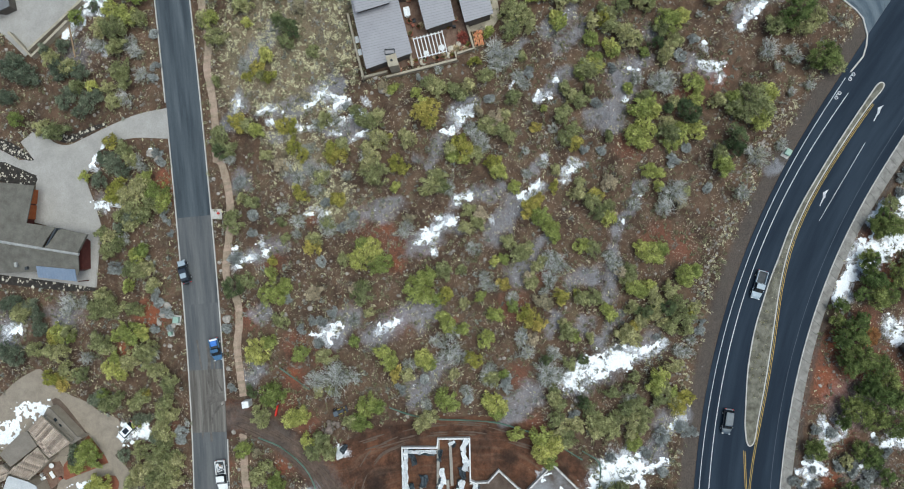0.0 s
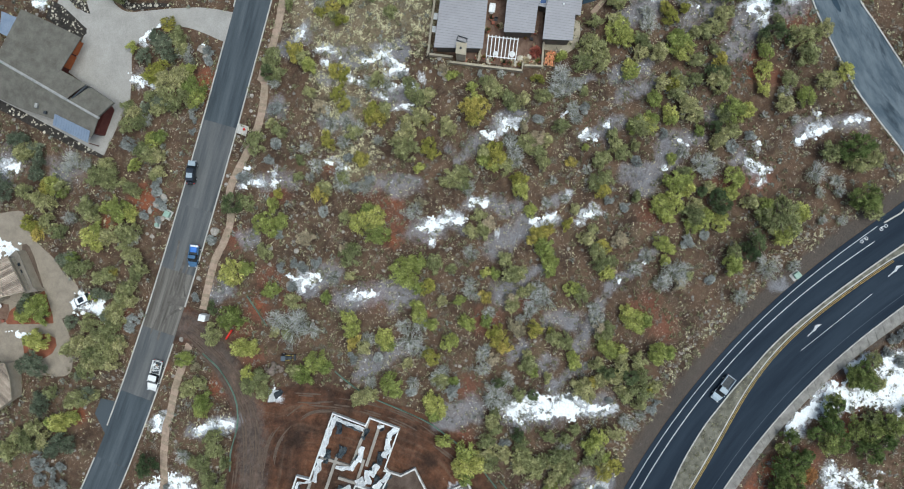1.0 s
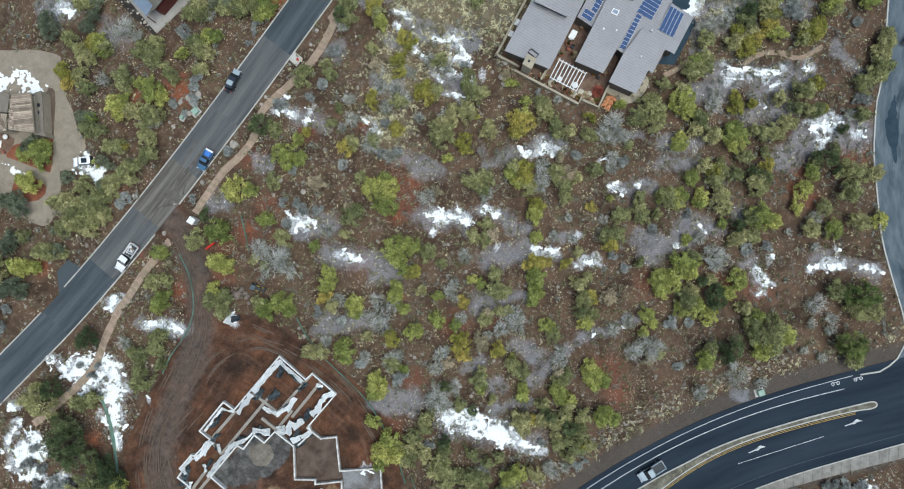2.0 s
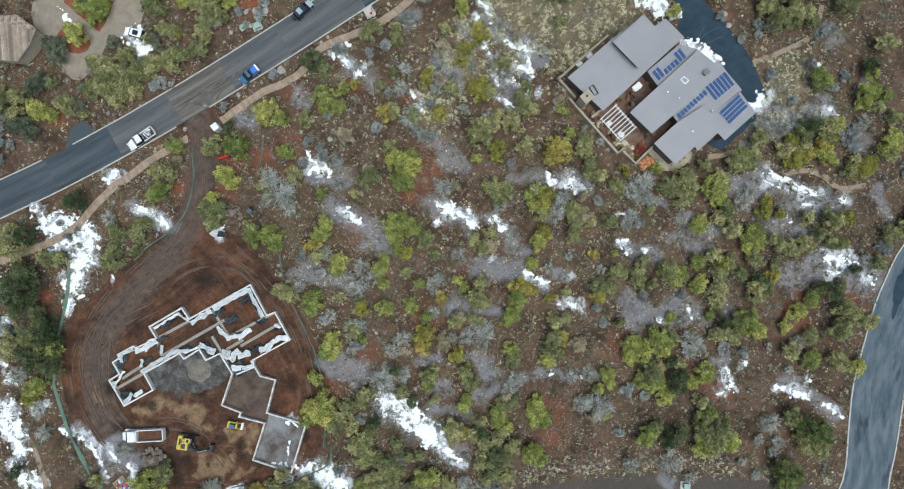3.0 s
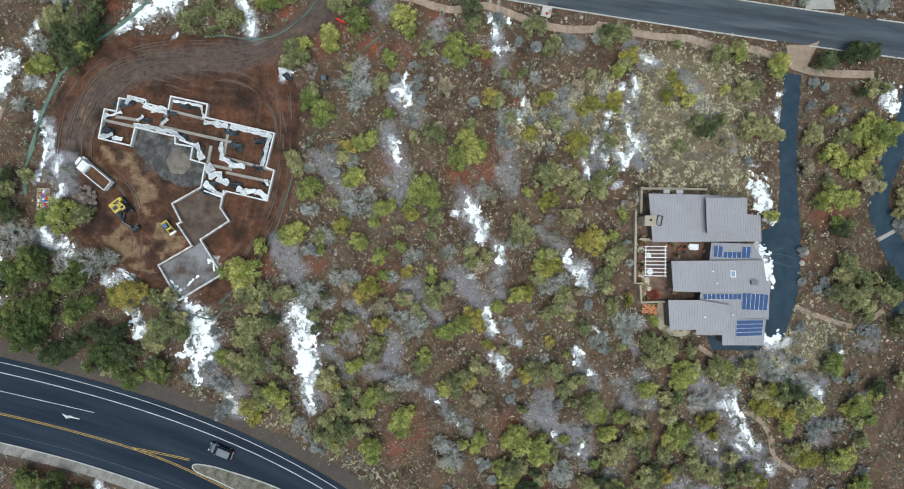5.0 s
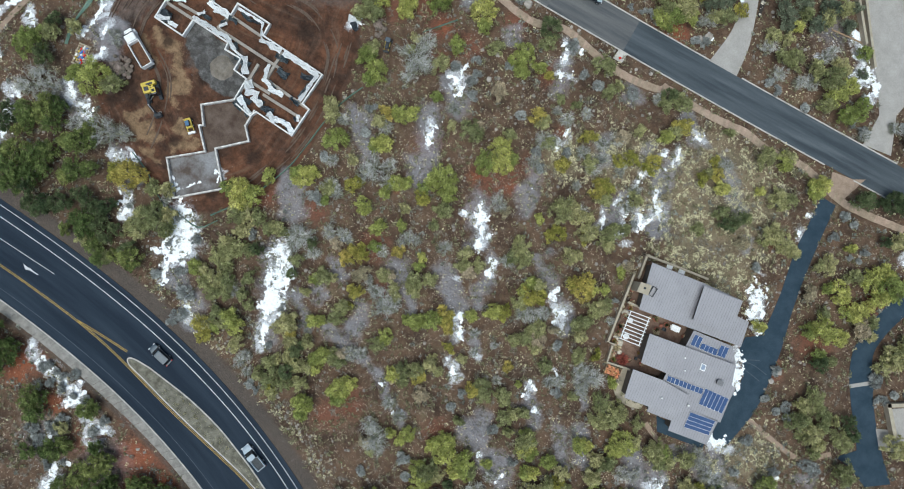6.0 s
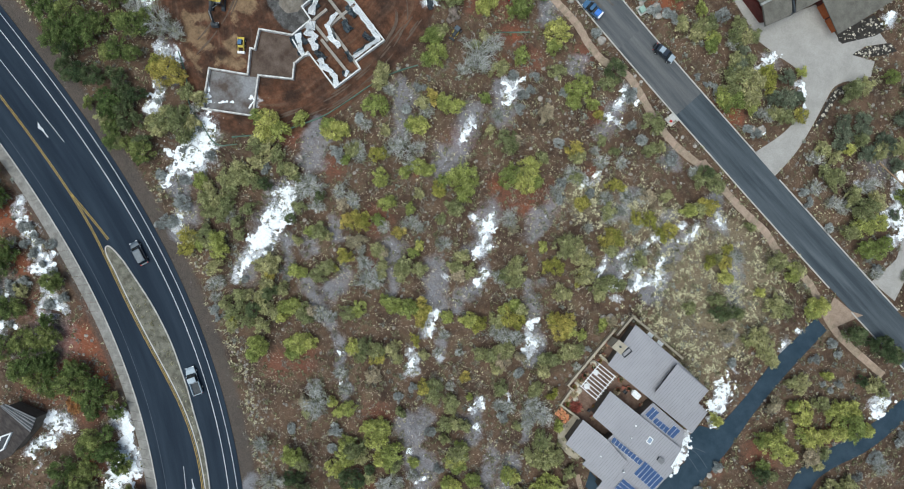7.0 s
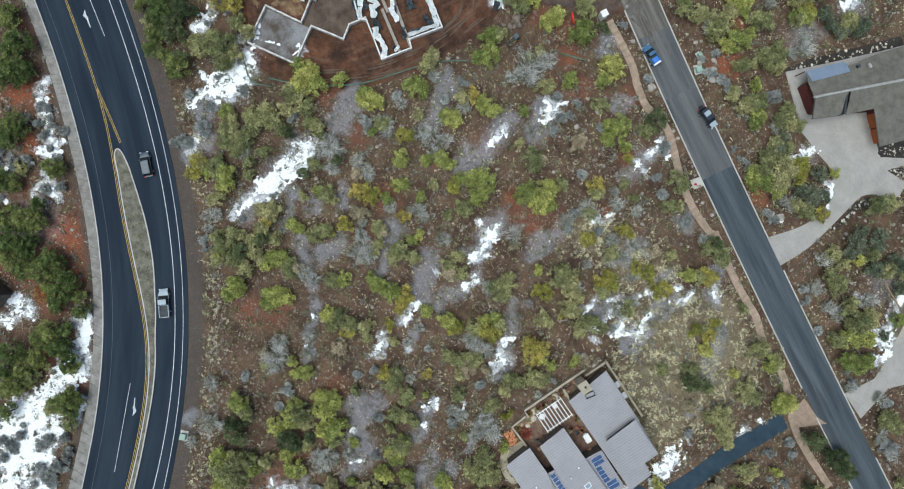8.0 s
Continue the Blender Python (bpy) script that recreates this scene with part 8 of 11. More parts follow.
def solar_field(parent, quad, rows, cols, h):
    """Panels in a bilinear grid on a quad of plan corners."""
    a, b, c, d = [Vector(q) for q in quad]
    for i in range(cols):
        for j in range(rows):
            P = lambda u, v: (a * (1 - u) + b * u) * (1 - v) + (d * (1 - u) + c * u) * v
            e = 0.015
            cell = [P((i + 0.01) / cols, (j + e) / rows), P((i + 0.99) / cols, (j + e) / rows), P((i + 0.99) / cols, (j + 1 - e) / rows), P((i + 0.01) / cols, (j + 1 - e) / rows)]
            pn = part("solar_panel", prism(bmesh.new(), [tuple(q) for q in cell], h, h + 0.05), M["metal_light"], parent, "blue solar panel in a pale frame")
            part("cell_face", prism(bmesh.new(), shrink([tuple(q) for q in cell], 0.025), h + 0.046, h + 0.054), M["solar"], pn)


house = thing("house", "modern house with grey standing-seam metal roofs and solar panels", "house")
U = (Vector(R_N[1]) - Vector(R_N[0])).normalized()
V = Vector((-U.y, U.x))
metal_roof(house, R_N, 4.2, (0, 0.03), V)
metal_roof(house, R_UP, 5.6, (0, 0.05), V, base=4.1, overhang=0.35)
metal_roof(house, R_LINK, 3.6, (0, 0.0), V, overhang=0.1)
metal_roof(house, R_MID, 4.3, (0, 0.03), V)
metal_roof(house, R_MIDB, 3.6, (0, 0.0), V)
metal_roof(house, R_S, 4.3, (0, 0.03), V)
metal_roof(house, R_SB, 3.6, (0, 0.0), V)
for q, r, c in ((SOLAR_A1, 1, 2), (SOLAR_A2, 1, 4), (SOLAR_A3, 1, 2), (SOLAR_B1, 1, 9), (SOLAR_B2, 1, 6), (SOLAR_C, 4, 1)):
    solar_field(house, q, r, c, 3.72)
sk = part("skylight", prism(bmesh.new(), SKYLIGHT, 4.25, 4.5), M["white"], house, "white framed skylight")
part("pane", prism(bmesh.new(), shrink(SKYLIGHT, 0.15), 4.49, 4.52), M["porch_blue"], sk)
ch = part("chimney", prism(bmesh.new(), CHIMNEY, 4.2, 4.9), M["machine_dark"], house, "dark metal chimney box")
part("cap", prism(bmesh.new(), shrink(CHIMNEY, -0.08), 4.9, 4.96), M["roof_edge"], ch)
for q in ((ROOF_BITS[0]), (ROOF_BITS[1]), (ROOF_BITS[2]), (ROOF_BITS[3])):
    part("vent", rod(bmesh.new(), (*q, 4.1), (*q, 4.6), 0.16, 0.16, 10), M["white"], house, "white roof vent")
# roof ladder frame by the chimney flue
stack = part("chimney", prism(bmesh.new(), STONE_STACK, 0, 5.0), M["stucco"], house, "broad tan stone chimney")
part("cap", prism(bmesh.new(), shrink(STONE_STACK, -0.08), 5.0, 5.12), M["wall_cap"], stack)
part("flue", rod(bmesh.new(), (*STONE_FLUE, 5.1), (*STONE_FLUE, 5.45), 0.22, 0.2, 10), M["machine_dark"], stack)
bm = bmesh.new()
fx, fy = ROOF_BITS[4]
for dx, dy, sx, sy in ((-0.45, 0, 0.08, 1.8), (0.45, 0, 0.08, 1.8), (0, 0.9, 0.98, 0.08), (0, -0.9, 0.98, 0.08)):
    box(bm, fx + dx, fy + dy, 4.2, sx, sy, 0.35)
part("roof_hatch", bm, M["machine_dark"], house, "dark metal hatch frame")

pergola = thing("pergola", "white timber pergola over the patio", "pergola")
pa, pb, pc, pd = [Vector(q) for q in PERGOLA]
for q in PERGOLA:
    part("post", box(bmesh.new(), q[0], q[1], 0.0, 0.14, 0.14, 2.5), M["white"], pergola)
for a, b in ((pa, pd), (pb, pc)):
    part("beam", strip(bmesh.new(), [tuple(a), tuple(b)], 0.14, 2.5, 2.68), M["white"], pergola)
for k in range(9):
    t = k / 8
    a, b = pa.lerp(pd, t), pb.lerp(pc, t)
    e = (b - a).normalized() * 0.25
    part("rafter", strip(bmesh.new(), [tuple(a - e), tuple(b + e)], 0.17, 2.68, 2.82), M["white"], pergola)

tub = thing("hot_tub", "white covered hot tub in the courtyard", "hot tub")
bm = prism(bmesh.new(), HOT_TUB, 0.05, 0.8)
bmesh.ops.bevel(bm, geom=bm.edges[:], offset=0.3, segments=4, affect='EDGES')
part("shell", bm, M["white"], tub)
part("cover", prism(bmesh.new(), shrink(HOT_TUB, 0.1), 0.8, 0.9), M["snow"], tub, "snowy cover")


def planter(x, y, r, material, label):
    t = thing("patio_pot", label, "plant pot", (x, y, 0.05))
    part("pot", rod(bmesh.new(), (0, 0, 0), (0, 0, 0.55), r * 0.7, r, 14), M["brick_red"], t)
    bm = bmesh.new()
    rg = random.Random(int(x * 31 + y * 17))
    for k in range(40):
        a, e = rg.uniform(0, 6.28), rg.uniform(0.1, 1.4)
        d = Vector((math.cos(a) * math.cos(e), math.sin(a) * math.cos(e), math.sin(e)))
        rod(bm, (0, 0, 0.5), Vector((0, 0, 0.5)) + d * r * rg.uniform(0.9, 1.6), 0.05, 0.02, 3)
    part("plant", bm, M[material], t)


def patio_chair(x, y, rz, material):
    t = thing("patio_chair", "weathered wooden patio chair", "chair", (x, y, 0.06), rz)
    part("seat", box(bmesh.new(), 0, 0, 0.38, 0.6, 0.6, 0.08, bevel=0.02), M[material], t)
    part("backrest", box(bmesh.new(), 0, -0.28, 0.46, 0.6, 0.07, 0.5), M[material], t)
    for dx in (-0.26, 0.26):
        for dy in (-0.26, 0.26):
            part("leg", box(bmesh.new(), dx, dy, 0, 0.06, 0.06, 0.38), M[material], t)


def patio_table(x, y, r, material, label):
    t = thing("patio_table", label, "table", (x, y, 0.06))
    part("tabletop", rod(bmesh.new(), (0, 0, 0.68), (0, 0, 0.74), r, r, 18), M[material], t)
    part("pedestal", rod(bmesh.new(), (0, 0, 0), (0, 0, 0.68), 0.08, 0.06, 8), M["machine_dark"], t)
    part("foot", rod(bmesh.new(), (0, 0, 0), (0, 0, 0.05), 0.35, 0.3, 12), M["machine_dark"], t)


def cushion_bench(x, y, sx, sy, rz, material, label):
    t = thing("patio_bench", label, "bench", (x, y, 0.06), rz)
    part("frame", box(bmesh.new(), 0, 0, 0.05, sx, sy, 0.3, bevel=0.03), M["wood"], t)
    part("cushion", box(bmesh.new(), 0, 0, 0.35, sx * 0.94, sy * 0.9, 0.14, bevel=0.05), M[material], t)
    part("backrest", box(bmesh.new(), 0, sy * 0.45, 0.35, sx, 0.12, 0.45, bevel=0.03), M["wood"], t)


def garden_clump(x, y, r, material, label, name):
    """Rounded clump of many fine blades."""
    t = thing(name, label, "plant", (x, y, 0.05))
    rg = random.Random(int(abs(x) * 53 + abs(y) * 29))
    bm = bmesh.new()
    for k in range(int(170 * r)):
        a, e = rg.uniform(0, 6.28), rg.uniform(0.15, 1.4)
        d = Vector((math.cos(a) * math.cos(e), math.sin(a) * math.cos(e), 0.9 * math.sin(e)))
        p = d * r * rg.uniform(0.3, 0.7)
        rod(bm, p, p + d * r * rg.uniform(0.2, 0.5) + Vector((0, 0, -0.1)), 0.09, 0.03, 3)
    part("blade_clump", bm, M[material], t)
    part("root_stool", rod(bmesh.new(), (0, 0, -0.05), (0, 0, 0.3), r * 0.4, r * 0.25, 9), M["bark"], t)


PT = PATIO_THINGS
cushion_bench(*PT[0], 1.9, 1.6, -80, "stucco", "broad tan cushioned outdoor bench")
cushion_bench(*PT[2], 1.3, 1.0, 10, "snow", "snow-covered outdoor bench by the wall")
cushion_bench(*PT[3], 1.4, 1.0, 10, "snow", "snow-covered outdoor bench by the wall")
patio_table(*PT[4], 0.55, "white", "round white patio table under the pergola")
patio_table(*PT[5], 0.6, "white", "round white patio table under the pergola")
garden_clump(*PT[6], 1.05, "straw_clump", "pale straw ornamental grass clump on the patio", "ornamental_grass")
garden_clump(*PT[7], 1.5, "red_leaf", "low dull red shrub on the patio", "red_shrub")
for q in (WALL_POTS[0], WALL_POTS[4], WALL_POTS[6], WALL_POTS[8]):
    garden_clump(q[0] + 0.3, q[1] - 0.5, 0.8, "straw_clump", "pale straw ornamental grass clump on the patio", "ornamental_grass")
planter(*PT[8], 0.5, "leaf_gold", "terracotta pot with a straw-coloured plant")
planter(*PT[9], 0.45, "tuft", "terracotta pot with a dry plant")
planter(*PT[11], 0.4, "leaf_green", "terracotta pot with a green plant")
planter(*PT[13], 0.5, "leaf_dark", "terracotta pot with a dark green plant")
planter(*PT[14], 0.6, "leaf_olive", "large pot with an olive shrub")

rgp = random.Random(33)
for k, q in enumerate(WALL_POTS):
    planter(*q, rgp.uniform(0.32, 0.55), ("straw_clump", "leaf_gold", "leaf_dark", "straw_clump", "leaf_olive", "straw_clump")[k % 6], ("terracotta pot with dry straw-coloured grass", "terracotta pot with a yellow-green plant", "terracotta pot with a dark green plant")[(0, 1, 2, 0, 1, 0)[k % 6]])
patio_chair(*WALL_CHAIRS[0], 20, "wood"), patio_chair(*WALL_CHAIRS[1], 200, "brick_red"), patio_chair(*WALL_CHAIRS[2], 100, "machine_dark")
patio_chair(*WALL_CHAIRS[3], 60, "wood"), patio_chair(*WALL_CHAIRS[4], 280, "machine_dark")
for k, (x, y, r) in enumerate(((39.1, -0.2, 0.75), (38.0, 0.6, 0.60), (37.0, 5.6, 0.70), (40.0, -1.6, 0.50))):
    bm = bmesh.new()
    bmesh.ops.create_icosphere(bm, subdivisions=3, radius=1.0)
    for v in bm.verts:
        v.co *= r * (1 + 0.22 * noise.noise(v.co * 1.4 + Vector((k * 5, 0, 0))))
        v.co.z = max(v.co.z * 0.65, -0.1)
    t = part("garden_boulder", bm, M["stone_pale"])
    t.matrix_world = pose(x, y, 0.12)
    tagged(t, "rounded pale sandstone boulder on the patio", "boulder", "patio boulders")
pile = thing("firewood_stack", "stack of orange split firewood outside the garden wall", "firewood", (PT[10][0], PT[10][1], 0))
for dx, dy, sx, sy in ((0, 1.0, 3.0, 0.09), (0, -1.0, 3.0, 0.09), (1.5, 0, 0.09, 2.0), (-1.5, 0, 0.09, 2.0)):
    bm = box(bmesh.new(), dx, dy, 0, sx, sy, 0.6)
    bmesh.ops.rotate(bm, cent=(0, 0, 0), matrix=Matrix.Rotation(0.18, 3, 'Z'), verts=bm.verts[:])
    part("side_board", bm, M["wood"], pile, "brown board of the log bin")
rg = random.Random(5)
for k in range(100):
    a = rg.uniform(-0.9, 0.9) + 0.18
    x, y, z = rg.uniform(-1.35, 1.35), rg.uniform(-0.85, 0.85), rg.uniform(0.1, 0.65)
    bm = bmesh.new()
    L = rg.uniform(0.18, 0.36)
    rod(bm, (x - L * math.cos(a), y - L * math.sin(a), z), (x + L * math.cos(a), y + L * math.sin(a), z + rg.uniform(-.1, .1)), 0.11, 0.10, 5)
    part("log", bm, M["firewood"], pile)


structure(part("terrace", prism(bmesh.new(), smooth_line([(43.4, -3.2), (42.2, -4.2), (42, -6), (42.7, -8.3), (44.6, -9.7), (47.4, -9.8), (49.4, -9)], 0.5) + [(49.4, -7), (44, -4)], -0.05, 0.05), M["wall_cap"]), "curved tan paved terrace round the house corner")
for pts in ([(61.8, 9.3), (64, 9.8), (67.2, 9.5)], [(62.4, 8.1), (64.4, 8), (66.6, 7.7)], [(61.9, 9.8), (63.4, 10.6), (64.6, 11.2)]):
    structure(part("melt_streak", strip(bmesh.new(), smooth_line(pts, 0.5), 0.12, 0.02, 0.036), M["joint"]), "pale meltwater streak on the driveway")


# ---- neighbouring houses ----
def slope_slab(parent, name, poly, o, n, z0, fall, material, thick=0.2, label=""):
    """Roof plane over a plan polygon: z0 at the line through o, falling along n."""
    poly = poly if area2(poly) > 0 else poly[::-1]
    z = [z0 - fall * ((p[0] - o[0]) * n[0] + (p[1] - o[1]) * n[1]) for p in poly]
    bm = bmesh.new()
    hi = [bm.verts.new((*p, q)) for p, q in zip(poly, z)]
    lo = [bm.verts.new((*p, q - thick)) for p, q in zip(poly, z)]
    bm.faces.new(hi), bm.faces.new(lo[::-1])
    for k in range(len(poly)):
        j = (k + 1) % len(poly)
        bm.faces.new((lo[k], lo[j], hi[j], hi[k]))
    return part(name, bm, M[material], parent, label)


cabin = thing("house", "brown shingle-roofed house with dark red timber walls", "house")
r0, r1, r2 = [Vector(q) for q in CABIN_RIDGE]
rd = (r2 - r0).normalized()
rn = Vector((-rd.y, rd.x))
if (Vector(CABIN_NORTH[2]) - r0).dot(rn) < 0:
    rn = -rn
slope_slab(cabin, "roof_slope", CABIN_NORTH, r0, rn, 5.2, 0.15, "shingle", label="weathered brown shingle roof")
slope_slab(cabin, "roof_slope", CABIN_SOUTH, r0, -rn, 5.2, 0.30, "shingle", label="weathered brown shingle roof")
slope_slab(cabin, "roof_slope", CABIN_EAST, r0, rn, 5.5, 0.22, "shingle", 0.5, label="raised brown shingle roof")
part("ridge_cap", rod(bmesh.new(), (*r0, 5.22), (*r1, 5.22), 0.26, 0.26, 6), M["ridge"], cabin, "pale ridge capping")
part("ridge_cap", rod(bmesh.new(), (*r1, 5.42), (*r2, 5.42), 0.26, 0.26, 6), M["ridge"], cabin, "pale ridge capping")
part("valley_wall", strip(bmesh.new(), CABIN_VALLEY, 0.3, 3.0, 5.35), M["machine_dark"], cabin, "dark flashed roof step")
for q in (CABIN_NORTH, CABIN_SOUTH, CABIN_EAST):
    part("wall", prism(bmesh.new(), shrink(q, 1.7), 0, 2.9), M["timber_red"], cabin, "dark red stained timber wall")
part("gable_wall", prism(bmesh.new(), CABIN_GABLE, 0, 2.8), M["timber_red"], cabin, "dark red stained timber wall")
slope_slab(cabin, "porch_roof", CABIN_PORCH, r0, -rn, 5.36, 0.30, "porch_blue", 0.1, "blue-grey metal porch roof")
pa_, pb_, pc_, pd_ = [Vector(q) for q in CABIN_PORCH]
for k in range(1, 14):
    a, c = pa_.lerp(pb_, k / 14), pd_.lerp(pc_, k / 14)
    e = (pb_ - pa_).normalized() * 0.03
    slope_slab(cabin, "seam", [tuple(a - e), tuple(a + e), tuple(c + e), tuple(c - e)], r0, -rn, 5.40, 0.30, "porch_blue", 0.04)
for q in (CABIN_PORCH[2], CABIN_PORCH[3]):
    part("porch_post", box(bmesh.new(), q[0], q[1], 0, 0.18, 0.18, 3.2), M["timber_red"], cabin)
part("terrace", prism(bmesh.new(), H2_SLAB, -0.05, 0.12), M["concrete_drive"], cabin, "pale concrete terrace round the house")
ga, gb = Vector(CABIN_NORTH[4]), Vector(CABIN_NORTH[5])
gu = (gb - ga).normalized()
gn = Vector((-gu.y, gu.x))
if (r0 - ga).dot(gn) < 0:
    gn = -gn
for k in range(2):
    p, q = ga.lerp(gb, 0.1 + 0.42 * k) + gn * 1.62, ga.lerp(gb, 0.48 + 0.42 * k) + gn * 1.62
    part("garage_door", strip(bmesh.new(), [tuple(p), tuple(q)], 0.2, 0, 2.75), M["timber_orange"], cabin, "orange cedar garage door")
for k, q in enumerate(CABIN_BITS):
    part("vent", box(bmesh.new(), q[0], q[1], 4.2, 0.9 - 0.3 * k, 0.5, 0.45, 0.1, bevel=0.04), M["ridge" if k == 0 else "machine_dark"], cabin, "small roof vent")
part("annex_roof", prism(bmesh.new(), H2_BLUE, 2.9, 3.1), M["porch_blue"], cabin, "blue-grey metal annex roof")
part("annex_wall", prism(bmesh.new(), shrink(H2_BLUE, 0.3), 0, 2.9), M["timber_red"], cabin)


def tile_roof(parent, quad, o, n, z0, fall, label):
    """Roof plane with rows of half-round clay tiles running down the fall."""
    deck = slope_slab(parent, "roof_deck", quad, o, n, z0 - 0.06, fall, "stucco", 0.25)
    n = Vector(n)
    d = Vector((-n.y, n.x))
    cx, cy = sum(q[0] for q in quad) / len(quad), sum(q[1] for q in quad) / len(quad)
    offs = [(Vector(q) - Vector((cx, cy))).dot(n) for q in quad]
    t = min(offs) + 0.2
    while t < max(offs):
        c = Vector((cx, cy)) + n * t
        bm = bmesh.new()
        for t0, t1 in clip_span(quad, tuple(c), tuple(d)):
            s = t0 + 0.02
            while s < t1 - 0.2:
                e = min(s + 0.285, t1)
                p, q = c + d * s, c + d * e
                z = z0 - fall * (c - Vector(o)).dot(n)
                m = (p + q) / 2
                h = n * 0.19
                lift = random.uniform(0, 0.03)
                vs = [bm.verts.new((w.x, w.y, z + dz)) for w, dz in ((p - h, 0.0), (m - h, 0.16), (q - h, 0.0), (p + h, 0.11 + lift), (m + h, 0.25 + lift), (q + h, 0.11 + lift))]
                for f in ((0, 1, 4, 3), (1, 2, 5, 4), (3, 4, 5)):
                    bm.faces.new([vs[i] for i in f])
                s += 0.31
        if bm.faces:
            part("tile_course", bm, M["tile"], deck, label)
        else:
            bm.free()
        t += 0.40


random.seed(4)
villa = thing("house", "tan stucco house with clay tile roofs", "house")
va = (Vector(V_TILE_A[1]) - Vector(V_TILE_A[0])).normalized()
vb = Vector((-va.y, va.x))
if (Vector(V_TILE_A[2]) - Vector(V_TILE_A[1])).dot(vb) < 0:
    vb = -vb
tile_roof(villa, V_TILE_A, V_TILE_A[0], vb, 4.7, 0.12, "rows of pale clay tiles")
tile_roof(villa, V_TILE_B, V_TILE_B[0], va, 4.1, 0.10, "rows of pale clay tiles")
tile_roof(villa, V_TILE_C, V_TILE_C[0], vb, 4.0, 0.10, "rows of pale clay tiles")
tile_roof(villa, V_TILE_D, V_TILE_D[0], va, 4.0, 0.10, "rows of pale clay tiles")
for q in (V_TILE_A, V_TILE_B, V_TILE_C, V_TILE_D):
    part("wall", prism(bmesh.new(), shrink(q, 0.35), 0, 3.1), M["stucco"], villa, "tan stucco wall")
for q, m, h in ((V_FLAT, "flat_roof", 3.7), (V_BAR, "flat_roof", 2.6), (V_PALE, "pale_roof", 3.3)):
    part("wall", prism(bmesh.new(), shrink(q, 0.06), 0, h - 0.12), M["stucco"], villa, "tan stucco wall")
    part("flat_roof", prism(bmesh.new(), q, h - 0.12, h), M[m], villa, "flat roof behind a low parapet")
part("patio_floor", prism(bmesh.new(), V_PATIO, -0.05, 0.13), M["patio"], villa, "brown tiled patio floor")
for q in V_LIGHTS:
    part("roof_light", box(bmesh.new(), q[0], q[1], 2.4, 0.65, 0.5, 0.3, 0.6), M["glass"], villa, "small dark roof light")
cushion_bench(*V_THINGS[0], 1.5, 0.8, 30, "white", "white cushioned patio bench")
patio_table(*V_THINGS[1], 0.5, "white", "round white patio table")
patio_chair(*V_THINGS[2], 40, "white"), patio_chair(*V_THINGS[3], 200, "white"), patio_chair(*V_THINGS[4], 120, "brick_red")
pit = thing("fire_pit", "dark square fire pit on the tiled patio", "fire pit", (*V_THINGS[5], 0.13), 35)
part("surround", box(bmesh.new(), 0, 0, 0, 1.9, 1.5, 0.45, bevel=0.05), M["machine_dark"], pit)
part("basin", box(bmesh.new(), 0, 0, 0.44, 1.3, 0.9, 0.03), M["glass"], pit)

lodge = thing("house", "grey-brown flat-roofed house among dark trees", "house")
part("roof", prism(bmesh.new(), H5_ROOF, 3.8, 4.0), M["lodge_roof"], lodge, "grey-brown roof")
part("wall", prism(bmesh.new(), shrink(H5_ROOF, 0.5), 0, 3.8), M["stucco_dark"], lodge)
lx, ly = [Vector(q) for q in H5_ROOF[:2]], [Vector(q) for q in (H5_ROOF[3], H5_ROOF[2])]
for k in range(9):
    a, c = lx[0].lerp(lx[1], (k + 0.5) / 9), ly[0].lerp(ly[1], (k + 0.5) / 9)
    part("roof_beam", strip(bmesh.new(), [tuple(a), tuple(c)], 0.22, 4.0, 4.1 + 0.05 * (k % 3)), M["machine_dark" if k % 2 else "roof_edge"], lodge, "dark weathered roof beam")
fr = part("roof_lantern", prism(bmesh.new(), H5_FRAME, 4.0, 4.5), M["white"], lodge, "pale framed roof lantern")
part("pane", prism(bmesh.new(), shrink(H5_FRAME, 0.25), 4.49, 4.53), M["glass"], fr)
court = thing("walled_court", "paved court behind a tan adobe wall", "courtyard")
part("paving", prism(bmesh.new(), ADOBE_PAVING, -0.05, 0.09), M["concrete_drive"], court, "pale grey concrete paving")
for a, b in zip(ADOBE_WALL, ADOBE_WALL[1:]):
    e = (Vector(b) - Vector(a)).normalized() * 0.35
    part("wall", strip(bmesh.new(), [tuple(Vector(a) - e), tuple(Vector(b) + e)], 0.66, -0.05, 1.3), M["stucco"], court, "tan adobe wall")
    part("wall_cap", strip(bmesh.new(), [tuple(Vector(a) - e), tuple(Vector(b) + e)], 0.74, 1.3, 1.4), M["wall_cap"], court, "pale rounded wall cap")
part("step", strip(bmesh.new(), [(93.6, 8.5), (95.9, 9.4)], 0.6, -0.05, 0.4), M["wall_cap"], court, "tan step at the court's edge")
shed = thing("shed", "dark-roofed outbuilding by a paved court", "shed")
part("wall", prism(bmesh.new(), shrink(H4_ROOF, 0.3), 0, 2.4), M["stucco_dark"], shed)
part("roof", prism(bmesh.new(), H4_ROOF, 2.4, 2.6), M["roof_edge"], shed)

